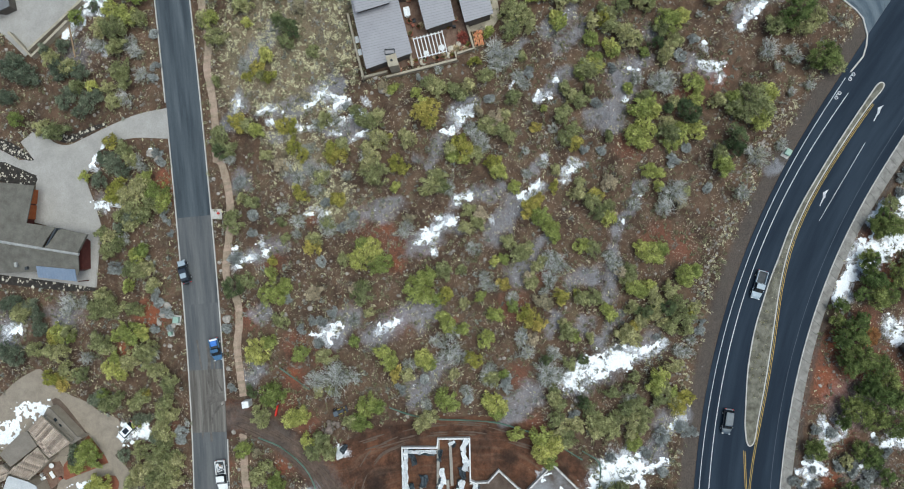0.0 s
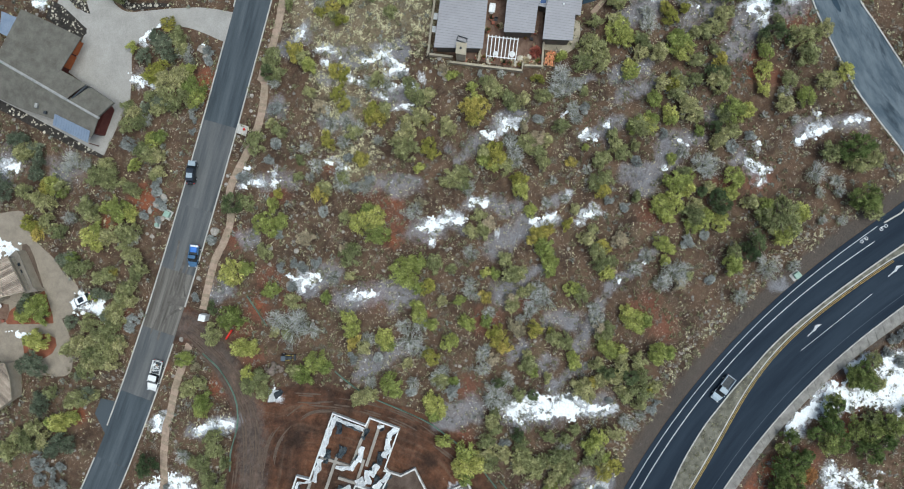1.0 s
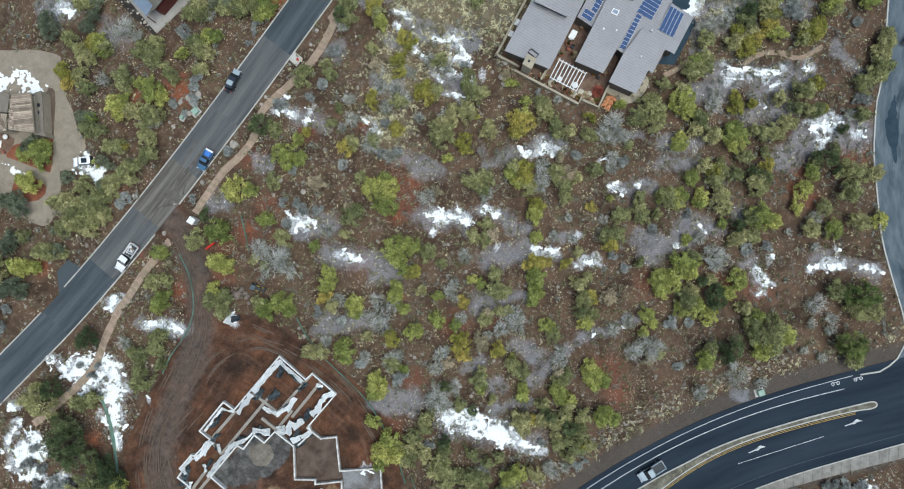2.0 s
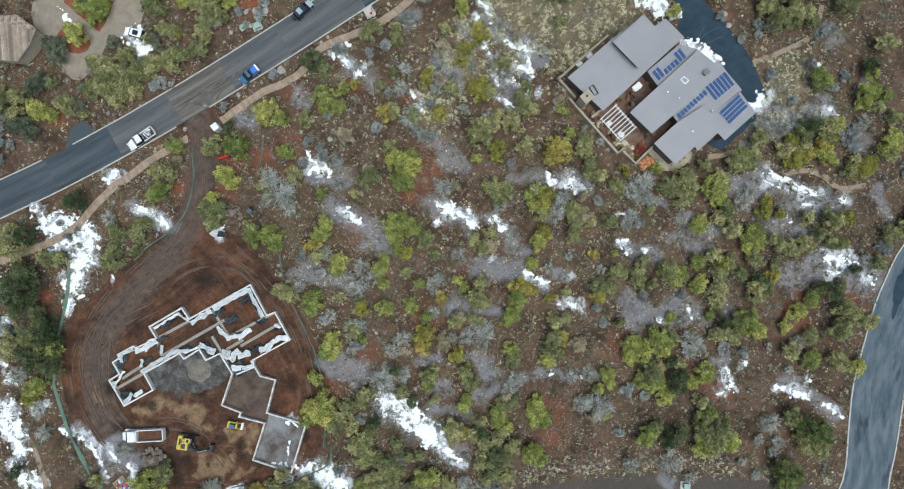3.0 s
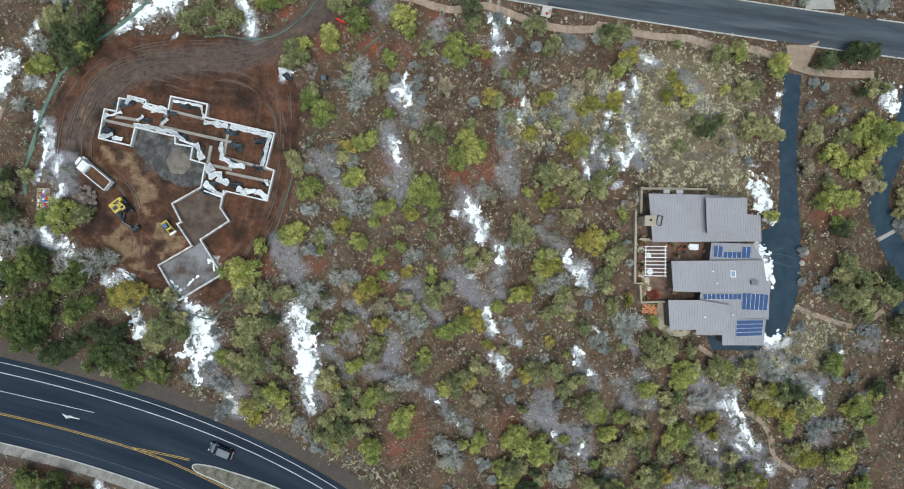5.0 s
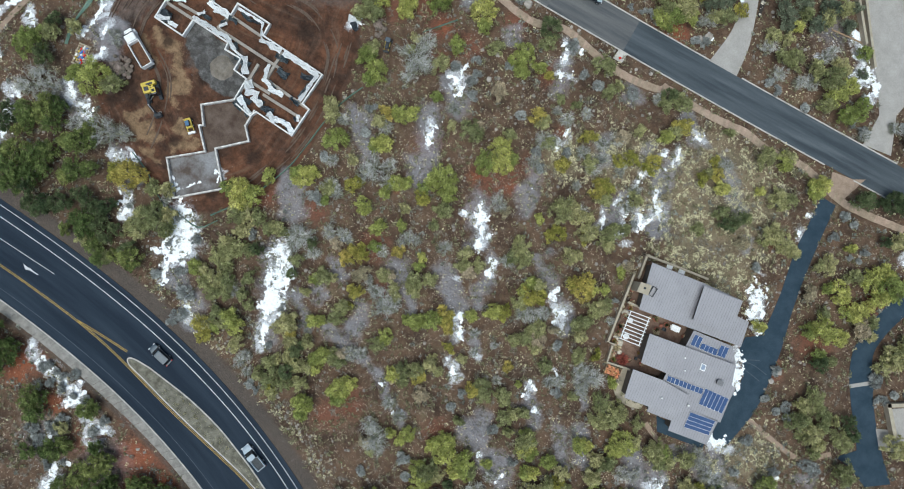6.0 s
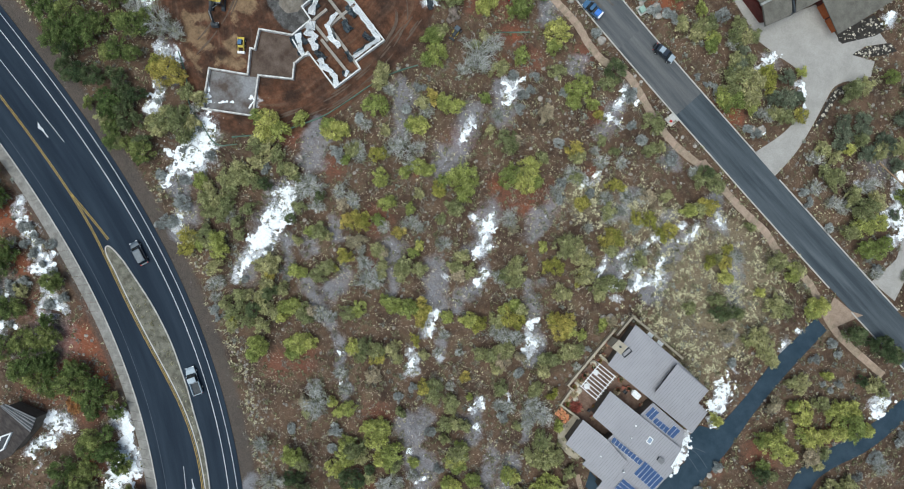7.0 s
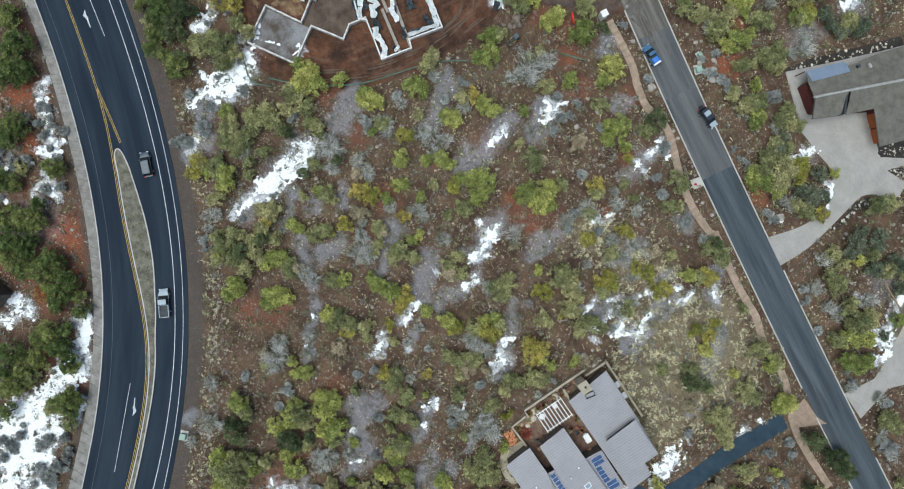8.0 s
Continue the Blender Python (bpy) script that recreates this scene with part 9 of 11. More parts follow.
# ---- building site ----
site = thing("foundation", "unfinished house foundation of white insulated concrete walls", "foundation")
T_WALL = 0.27
for pts, h in ((WALL_OUTER, 0.95), (WALL_IN, 0.95)):
    for a, b in zip(pts, pts[1:]):
        e = (Vector(b) - Vector(a)).normalized() * T_WALL / 2
        part("wall_panel", strip(bmesh.new(), [tuple(Vector(a) - e), tuple(Vector(b) + e)], T_WALL, -0.05, h + random.uniform(0, 0.02)), M["formwork"], site, "white insulated concrete wall")
for a, b in zip(WALL_S, WALL_S[1:]):
    e = (Vector(b) - Vector(a)).normalized() * 0.15
    part("wall_panel", strip(bmesh.new(), [tuple(Vector(a) - e), tuple(Vector(b) + e)], 0.3, -0.05, 0.85 + random.uniform(0, 0.02)), M["wall_worn"], site, "mud-stained pale concrete wall")
for a, b in (CROSS_0, CROSS_1, CROSS_2, CROSS_3, CROSS_4, CROSS_5, CROSS_6, CROSS_7, CROSS_8, CROSS_9):
    part("footing", strip(bmesh.new(), [a, b], 0.55, -0.05, 0.5 + random.uniform(0, 0.03)), M["footing"], site, "grey concrete strip footing")
part("floor_slab", prism(bmesh.new(), shrink([(-55.2, -14.6), (-50.1, -20.6), (-42.8, -14.1), (-48.1, -8.2), (-49.5, -9.7)], 0.25), -0.05, 0.022), M["frosted_floor"], site, "frosted earth floor with patches of thin snow")
part("floor_slab", prism(bmesh.new(), shrink(WALL_S, 0.3), -0.05, 0.015), M["slab_floor"], site, "damp earth floor inside the walls")


rg = random.Random(44)
rut = 0
for k, pts in enumerate(RUTS):
    line = smooth_line(pts, 0.7)
    for side in (-0.95, 0.95, -0.55, 1.4):
        run = offset_line(line, side + rg.uniform(-0.15, 0.15))
        i = rg.randrange(6)
        while i < len(run) - 6:
            j = min(len(run), i + rg.randrange(5, 15))
            seg, n = run[i:j], j - i
            half = [0.17 * math.sin(math.pi * (q + 0.4) / n) ** 0.5 * rg.uniform(0.6, 1.2) for q in range(n)]
            out = offset_line(seg, 1.0)
            le = [(p[0] + (o[0] - p[0]) * w, p[1] + (o[1] - p[1]) * w) for p, o, w in zip(seg, out, half)]
            ri = [(p[0] - (o[0] - p[0]) * w, p[1] - (o[1] - p[1]) * w) for p, o, w in zip(seg, out, half)]
            structure(part("tyre_rut", ribbon(bmesh.new(), le, ri, -0.04, 0.012 + 0.004 * rut), M["rut_light"]), "tyre rut pressed into the bare site earth")
            rut = (rut + 1) % 23
            i = j + rg.randrange(1, 9)


def gravel_mound(x, y, r, h, material, label):
    """Low uneven heap with a ragged foot."""
    bm = bmesh.new()
    rings = []
    for i in range(9):
        f = i / 8
        ring = []
        for k in range(28):
            a = 2 * math.pi * k / 28
            e = Vector((math.cos(a), math.sin(a), 0))
            rr = r * f * (1 + 0.16 * noise.noise(e * 1.7 + Vector((x, y, 0))))
            z = h * (1 - f ** 1.6) * (1 + 0.35 * noise.noise(e * rr * 1.3)) - (0.06 if i == 8 else 0)
            ring.append(bm.verts.new((e.x * rr, e.y * rr, z)) if i or not k else ring[0])
        rings.append(ring)
    for i in range(8):
        for k in range(28):
            j = (k + 1) % 28
            q = (rings[i][k], rings[i + 1][k], rings[i + 1][j], rings[i][j])
            bm.faces.new(q if i else (q[0], q[1], q[2]))
    t = part("gravel_mound", bm, M[material])
    t.matrix_world = pose(x, y, 0)
    tagged(t, label, "mound")


gravel_mound(-55.4, 6.0, 2.4, 0.7, "heap", "low round mound of pale grey-tan gravel in the foundation court")


def draped(x, y, rz, sx, sy, material, seed):
    """Crumpled sheet lying over the walls, its outline ragged and its folds running along it."""
    rg = random.Random(seed)
    bm = bmesh.new()
    n, m = max(8, int(sx / 0.28)), max(6, int(sy / 0.2))
    off = Vector((seed * 3.1, seed * 1.7, 0))
    base, lift = (0.93, 0.20) if material == "sheet" else (0.40, 0.45)
    grid = []
    for i in range(n):
        row = []
        u = (i / (n - 1) - 0.5) * sx
        wide = 0.8 + 0.55 * noise.noise(Vector((u * 0.9, 0.3, 0)) + off)
        shift = 0.35 * sy * noise.noise(Vector((u * 0.7, 5.3, 0)) + off)
        for j in range(m):
            v = (j / (m - 1) - 0.5) * sy * wide + shift
            p = Vector((u * 1.3, v * 2.6, 0)) + off
            fold = abs(noise.noise(p)) * 1.6 + 0.5 * abs(noise.noise(p * 2.7))
            row.append(bm.verts.new((u + rg.uniform(-0.08, 0.08), v + rg.uniform(-0.05, 0.05), base + lift * fold)))
        grid.append(row)
    for i in range(n - 1):
        for j in range(m - 1):
            bm.faces.new((grid[i][j], grid[i + 1][j], grid[i + 1][j + 1], grid[i][j + 1]))
    bmesh.ops.solidify(bm, geom=bm.faces[:], thickness=0.03)
    t = part("plastic_sheet", bm, M[material])
    t.matrix_world = pose(x, y, 0.0, 0, 0, rz)
    return tagged(t, "crumpled white plastic sheet on the foundation" if material == "sheet" else "crumpled dark tarpaulin on the foundation", "tarpaulin", "sheets on the foundation")


rg = random.Random(11)
for k, (x0, y0, x1, y1, wd) in enumerate(SHEETS):
    L = math.hypot(x1 - x0, y1 - y0)
    draped((x0 + x1) / 2, (y0 + y1) / 2, math.degrees(math.atan2(y1 - y0, x1 - x0)), L + 0.3, wd, "sheet", k)
    if k % 2 == 0:
        n = Vector((y0 - y1, x1 - x0)).normalized() * (0.55 if k % 4 else -0.55)
        draped((x0 + 2 * x1) / 3 + n.x, (y0 + 2 * y1) / 3 + n.y, math.degrees(math.atan2(y1 - y0, x1 - x0)) + rg.uniform(-15, 15), 0.5 * L + 0.5, 0.8, "sheet_dark", 120 + k)
for k, q in enumerate(DARK_TARPS):
    draped(*q, rg.uniform(-20, 20), rg.uniform(2.0, 3.6), rg.uniform(0.9, 1.7), "sheet_dark", 70 + k)


def wheel(parent, x, y, z, r, w):
    wh = part("wheel", rod(bmesh.new(), (x, y - w / 2, z), (x, y + w / 2, z), r, r, 14), M["rubber"], parent)
    part("rim", rod(bmesh.new(), (x, y - w / 2 - 0.01, z), (x, y + w / 2 + 0.01, z), r * 0.55, r * 0.55, 10), M["metal_light"], wh)


def ends(pair):
    a, b = Vector(pair[0]), Vector(pair[1])
    c, d = (a + b) / 2, b - a
    return c, math.degrees(math.atan2(d.y, d.x)), d.length


def hull(bm, profile, y_half, roof_half, nose=0.0, bevel=0.07):
    """Car body: side profile (x, z, share of width) lofted across."""
    far_x = max(abs(q[0]) for q in profile)
    half = [(y_half if w else roof_half) * (1 - nose * (abs(x) / far_x) ** 6) for x, z, w in profile]
    left = [bm.verts.new((x, -y, z)) for (x, z, w), y in zip(profile, half)]
    right = [bm.verts.new((x, y, z)) for (x, z, w), y in zip(profile, half)]
    n = len(profile)
    for k in range(n):
        j = (k + 1) % n
        bm.faces.new((left[k], left[j], right[j], right[k]))
    bm.faces.new(left[::-1])
    bm.faces.new(right)
    bmesh.ops.bevel(bm, geom=bm.edges[:], offset=bevel, segments=2, affect='EDGES')
    return bm


def car(pair, paint, label, style, width=1.85, cargo=None):
    """Front of the vehicle at the first end of the pair."""
    c, rz, L = ends(pair)
    rz += 180
    t = thing("car" if style != "pickup" else "pickup_truck", label, "car" if style != "pickup" else "pickup", (c.x, c.y, 0.05), rz)
    h = L / 2
    w = width / 2
    part("body", hull(bmesh.new(), [(-h, 0.35, 1), (-h, 0.78, 1), (-h + 0.7, 0.83, 1), (0.3 * L, 0.86, 1), (h - 0.55, 0.84, 1), (h, 0.62, 1), (h, 0.35, 1)], w, w, 0.2, 0.11), M[paint], t)
    if style == "pickup":
        x0, x1 = -0.05 * L, 0.24 * L
        part("cabin", hull(bmesh.new(), [(x0 - 0.1, 0.8, 1), (x0 + 0.1, 1.75, 0), (x1 - 0.55, 1.75, 0), (x1 + 0.2, 0.8, 1)], w * 0.95, w * 0.8), M["glass"], t, "dark cab glass")
        part("roof", hull(bmesh.new(), [(x0 + 0.05, 1.68, 1), (x0 + 0.1, 1.8, 0), (x1 - 0.6, 1.8, 0), (x1 - 0.5, 1.68, 1)], w * 0.82, w * 0.78), M[paint], t)
        part("bed_floor", box(bmesh.new(), (-h + x0) / 2 + 0.02, 0, 0.82, (x0 + h) * 0.88, width * 0.8, 0.06), M["machine_dark"], t, "dark cargo bed")
        for s in (-1, 1):
            part("bed_side", box(bmesh.new(), (-h + x0) / 2, s * w * 0.9, 0.8, (x0 + h) * 0.95, 0.12, 0.42), M[paint], t)
        part("tailgate", box(bmesh.new(), -h + 0.08, 0, 0.8, 0.1, width * 0.85, 0.42), M[paint], t)
    else:
        back = -h + (0.15 if style == "suv" else 0.75)
        part("cabin", hull(bmesh.new(), [(back, 0.8, 1), (back + 0.35, 1.55, 0), (0.12 * L, 1.55, 0), (0.3 * L, 0.8, 1)], w * 0.95, w * 0.78), M["glass"], t, "dark window glass")
        part("roof", hull(bmesh.new(), [(back + 0.3, 1.5, 1), (back + 0.45, 1.62, 0), (0.10 * L, 1.62, 0), (0.15 * L, 1.5, 1)], w * 0.8, w * 0.74), M[paint], t)
    for x in (-0.3 * L, 0.31 * L):
        for s in (-1, 1):
            wheel(t, x, s * (w - 0.08), 0.36, 0.36, 0.24)
    for s in (-1, 1):
        part("headlight", box(bmesh.new(), h - 0.05, s * w * 0.72, 0.6, 0.14, 0.34, 0.16, bevel=0.03), M["metal_light"], t, "clear headlight")
        part("tail_light", box(bmesh.new(), -h + 0.03, s * w * 0.78, 0.62, 0.1, 0.22, 0.2), M["red_paint"], t, "red tail light")
        part("wing_mirror", box(bmesh.new(), 0.2 * L, s * (w + 0.08), 0.95, 0.14, 0.2, 0.14, bevel=0.03), M[paint], t)
    return t


jeep = car(JEEP, "car_dark", "dark blue off-road car with pale panels parked at the kerb", "suv")
part("spare_wheel", rod(bmesh.new(), (-2.62, 0, 0.95), (-2.40, 0, 0.95), 0.4, 0.4, 14), M["rubber"], jeep)
part("hood_panel", box(bmesh.new(), 1.6, 0, 0.86, 1.2, 1.4, 0.05, bevel=0.02), M["panel_pale"], jeep, "pale blue-grey bonnet panel")
part("roof_panel", box(bmesh.new(), -0.75, 0, 1.62, 0.95, 1.2, 0.05, bevel=0.02), M["panel_pale"], jeep, "pale blue-grey roof panel")
pick = car(PICKUP[::-1], "blue_paint", "dark blue pickup with a bright blue load parked at the kerb", "pickup")
car(WHITE_TRUCK, "white", "white crew-cab pickup parked at the kerb", "pickup", 2.0)
snow_car = car(SNOW_CAR, "snow", "snow-covered white car standing on the gravel drive", "suv", 1.8)
part("sunroof", box(bmesh.new(), -0.5, 0, 1.62, 1.1, 0.95, 0.04, bevel=0.015), M["glass"], snow_car, "dark glass roof panel")
car(CAR_A, "car_slate", "slate-grey car on the main road", "suv")
car(CAR_B, "panel_pale", "pale blue-grey pickup on the main road", "pickup", 1.95)

# load on the parked pickups
c, rz, L = ends(PICKUP[::-1])
crate = thing("cargo_box", "bright blue tarp bundle with white edging on the pickup bed", "cargo", (c.x, c.y, 0.05), rz + 180)
part("bundle", box(bmesh.new(), -1.35, 0, 0.9, 1.3, 1.25, 0.5, bevel=0.12), M["blue_bright"], crate)
part("lid", box(bmesh.new(), -1.95, 0.1, 1.0, 0.35, 1.5, 0.45, bevel=0.06), M["white"], crate)
c, rz, L = ends(WHITE_TRUCK)
tools = thing("cargo_pile", "pile of tools and scrap in the white truck's bed", "cargo", (c.x, c.y, 0.05), rz + 180)
rg = random.Random(3)
for k in range(16):
    x, y = rg.uniform(-2.5, -0.9), rg.uniform(-0.6, 0.6)
    part("tool", box(bmesh.new(), x, y, 0.9, rg.uniform(0.2, 0.8), rg.uniform(0.08, 0.3), rg.uniform(0.1, 0.4), rg.uniform(0, 3)), M[rg.choice(("wood", "machine_dark", "metal_light", "white"))], tools)

# tipper truck
c, rz, L = ends(SITE_THINGS[:2])
c *= 0.985
truck = thing("dump_truck", "white dump truck with a load of red earth", "truck", (c.x, c.y, 0), rz)
truck.scale = (0.93, 0.95, 0.95)
h = 4.6
part("chassis", box(bmesh.new(), 0, 0, 0.6, 2 * h - 0.4, 1.1, 0.3), M["machine_dark"], truck)
part("cab", hull(bmesh.new(), [(-h + 1.1, 0.7, 1), (-h + 1.1, 1.8, 1), (-h + 1.5, 2.8, 0), (-h + 3.1, 2.8, 0), (-h + 3.2, 0.7, 1)], 1.15, 1.05), M["white"], truck)
part("windscreen", box(bmesh.new(), -h + 1.28, 0, 1.95, 0.1, 1.9, 0.75), M["glass"], truck)
part("bonnet", box(bmesh.new(), -h + 0.75, 0, 0.75, 1.5, 1.7, 1.05, bevel=0.2), M["white"], truck)
for s in (-1, 1):
    part("tip_side", box(bmesh.new(), 1.35, s * 1.15, 1.2, 5.6, 0.16, 1.3), M["white"], truck)
    part("fender", box(bmesh.new(), -h + 0.8, s * 1.0, 0.6, 1.3, 0.45, 0.5, bevel=0.12), M["white"], truck)
for x in (-1.42, 4.12):
    part("tip_end", box(bmesh.new(), x, 0, 1.2, 0.16, 2.4, 1.3), M["white"], truck)
part("tip_floor", box(bmesh.new(), 1.35, 0, 1.15, 5.6, 2.2, 0.12), M["machine_dark"], truck)
bm = bmesh.new()
bmesh.ops.create_grid(bm, x_segments=12, y_segments=7, size=0.5)
for v in bm.verts:
    v.co = Vector((1.35 + v.co.x * 5.3, v.co.y * 2.1, 1.6 + 0.35 * (1 - (2 * v.co.x) ** 2) + 0.12 * noise.noise(v.co * 9)))
part("earth_load", bm, M["load"], truck, "heaped red earth")
for x in (-h + 0.8, 1.6, 3.0):
    for s in (-1, 1):
        wheel(truck, x, s * 1.0, 0.52, 0.52, 0.4)

# excavator: body, tracks, boom, stick, bucket
c, rz, L = ends(SITE_THINGS[2:4])
dig = thing("excavator", "yellow tracked excavator with a dark boom", "excavator", (c.x, c.y, 0), rz)
dig.scale = (0.95, 1.15, 1.05)
for s in (-1, 1):
    tr = part("track", hull(bmesh.new(), [(-2.4, 0.1, 1), (-2.6, 0.5, 1), (-2.2, 0.85, 1), (1.0, 0.85, 1), (1.4, 0.5, 1), (1.2, 0.05, 1)], 0.28, 0.28), M["machine_dark"], dig)
    tr.location.y = s * 1.0
part("counterweight", box(bmesh.new(), -2.05, 0, 1.0, 0.9, 2.5, 1.0, bevel=0.28), M["machine_yellow"], dig, "rounded yellow counterweight")
part("engine_deck", box(bmesh.new(), -1.0, -0.25, 1.0, 1.4, 1.9, 0.8, bevel=0.1), M["machine_yellow"], dig)
part("grille", box(bmesh.new(), -1.15, -0.55, 1.8, 0.8, 0.8, 0.05, bevel=0.015), M["machine_dark"], dig, "dark engine grille")
part("grille", box(bmesh.new(), -1.9, 0.2, 2.0, 0.35, 1.1, 0.04, bevel=0.01), M["machine_dark"], dig, "dark engine grille")
part("exhaust", rod(bmesh.new(), (-1.5, 0.25, 1.7), (-1.5, 0.25, 2.5), 0.09, 0.09, 8), M["machine_dark"], dig)
part("side_deck", box(bmesh.new(), -0.4, -0.95, 0.9, 2.2, 0.5, 0.55, bevel=0.06), M["machine_dark"], dig, "dark step deck")
part("slew_ring", rod(bmesh.new(), (-0.6, 0, 0.7), (-0.6, 0, 1.05), 0.9, 0.9, 16), M["machine_dark"], dig)
cb = part("cab", box(bmesh.new(), -0.1, 0.8, 1.0, 1.5, 0.95, 1.7, bevel=0.12), M["glass"], dig, "dark glazed cab")
part("cab_roof", box(bmesh.new(), -0.15, 0.8, 2.7, 1.1, 0.8, 0.06, bevel=0.02), M["machine_yellow"], cb)
part("roof_hatch", box(bmesh.new(), -0.1, 0.8, 2.76, 0.5, 0.5, 0.03), M["glass"], cb)
part("boom", hull(bmesh.new(), [(0.2, 1.2, 1), (0.1, 1.6, 1), (1.5, 3.1, 1), (2.7, 3.45, 1), (2.8, 3.1, 1), (1.7, 2.6, 1)], 0.24, 0.24), M["machine_dark"], dig).location.y = -0.3
part("boom_ram", rod(bmesh.new(), (0.5, 0.05, 1.3), (1.7, 0.02, 2.8), 0.09, 0.06, 7), M["metal_light"], dig)
part("stick", hull(bmesh.new(), [(2.4, 3.5, 1), (2.9, 3.55, 1), (4.3, 1.3, 1), (4.05, 1.15, 1), (2.5, 3.1, 1)], 0.17, 0.17), M["machine_dark"], dig).location.y = -0.3
part("stick_ram", rod(bmesh.new(), (2.7, -0.3, 3.7), (3.9, -0.3, 2.1), 0.07, 0.06, 7), M["metal_light"], dig)
bk = part("bucket", hull(bmesh.new(), [(3.9, 1.2, 1), (4.5, 1.0, 1), (4.8, 0.3, 1), (4.3, 0.05, 1), (3.8, 0.3, 1)], 0.6, 0.6), M["machine_dark"], dig, "worn dark bucket")
bk.location.y = -0.3
for k in range(5):
    part("tooth", box(bmesh.new(), 3.65, -0.5 + 0.25 * k, 0.22, 0.3, 0.09, 0.1), M["metal_light"], bk)

# skid steer
c, rz, L = ends(SITE_THINGS[4:6])
skid = thing("skid_steer", "small yellow skid steer with a white bucket", "loader", (c.x, c.y, 0), rz)
skid.scale = (0.8, 0.8, 0.8)
part("body", box(bmesh.new(), -0.5, 0, 0.4, 2.4, 1.3, 0.9, bevel=0.1), M["machine_yellow"], skid)
cb = part("cab", box(bmesh.new(), -0.3, 0, 1.2, 1.3, 1.0, 0.9, bevel=0.08), M["machine_dark"], skid)
part("cab_roof", box(bmesh.new(), -0.3, 0, 2.1, 1.2, 0.9, 0.06), M["blue_paint"], cb, "blue cab roof")
for s in (-1, 1):
    part("lift_arm", rod(bmesh.new(), (-1.6, s * 0.75, 1.5), (1.5, s * 0.7, 0.5), 0.12, 0.1, 5), M["machine_yellow"], skid)
    for x in (-1.1, 0.2):
        wheel(skid, x, s * 0.72, 0.42, 0.42, 0.3)
part("bucket", box(bmesh.new(), 1.75, 0, 0.05, 0.6, 1.9, 0.55, bevel=0.06, taper=0.9), M["white"], skid, "pale worn bucket")

# compact tractor
x, y = SITE_THINGS_B[2]
trac = thing("tractor", "small dark tractor with a slate-blue roof and a loader", "tractor", (x, y - 0.4, 0), -75)
trac.scale = (0.68, 0.8, 0.8)
part("bonnet", box(bmesh.new(), 0.9, 0, 0.6, 1.5, 0.8, 0.6, bevel=0.1), M["machine_dark"], trac)
part("body", box(bmesh.new(), -0.4, 0, 0.6, 1.4, 1.1, 0.5, bevel=0.08), M["machine_dark"], trac)
part("canopy", box(bmesh.new(), -0.5, 0, 2.1, 1.3, 1.2, 0.1, bevel=0.04), M["car_slate"], trac, "slate-blue canopy roof")
for sx in (-1.1, 0.1):
    for s in (-1, 1):
        part("canopy_post", rod(bmesh.new(), (sx, s * 0.55, 1.0), (sx, s * 0.6, 2.1), 0.04, 0.04, 5), M["machine_dark"], trac)
for s in (-1, 1):
    part("loader_arm", rod(bmesh.new(), (-0.2, s * 0.6, 1.1), (2.0, s * 0.55, 0.4), 0.07, 0.07, 5), M["machine_yellow"], trac)
    wheel(trac, -0.8, s * 0.75, 0.62, 0.62, 0.36)
    wheel(trac, 1.2, s * 0.65, 0.4, 0.4, 0.25)
part("bucket", box(bmesh.new(), 2.3, 0, 0.1, 0.6, 1.6, 0.5, taper=0.85), M["machine_dark"], trac)

# pallets of coloured material
x, y = SITE_THINGS[6]
pal = thing("pallet", "timber pallet stacked with coloured building material", "pallet", (x, y, 0), 8)
for k in range(9):
    part("board", box(bmesh.new(), 0, -2.0 + 0.5 * k, 0.12, 2.5, 0.3, 0.06), M["wall_cap"], pal)
for k in range(3):
    part("runner", box(bmesh.new(), -1.1 + 1.1 * k, 0, -0.02, 0.14, 4.4, 0.14), M["wood"], pal)
rg = random.Random(8)
goods = thing("building_material", "red, blue, white and yellow packs on a pallet", "building material", (x, y, 0.18), 8)
for k in range(40):
    part("pack", box(bmesh.new(), rg.uniform(-0.9, 0.9), rg.uniform(-1.8, 1.8), 0.0, rg.uniform(0.2, 0.4), rg.uniform(0.25, 0.6), rg.uniform(0.15, 0.3), rg.uniform(-.3, .3), bevel=0.03),
         M[rg.choice(("red_paint", "blue_bright", "white", "machine_yellow", "wood", "stucco"))], goods)


def boulder(name, x, y, r, seed, material, label, cat="rock", group="", parent=None, z=0.0):
    bm = bmesh.new()
    bmesh.ops.create_icosphere(bm, subdivisions=2, radius=1)
    off = Vector((seed * 1.7, seed * 0.9, seed * 2.3))
    for v in bm.verts:
        k = 1 + 0.35 * noise.noise(v.co * 1.4 + off)
        v.co = Vector((v.co.x * r * k, v.co.y * r * k * 0.85, v.co.z * r * k * 0.6))
    ob = part(name, bm, M[material], parent, "" if parent else label)
    ob.location = (x, y, z + r * 0.3)
    ob.rotation_euler.z = seed
    return ob if parent else tagged(ob, label, cat, group)


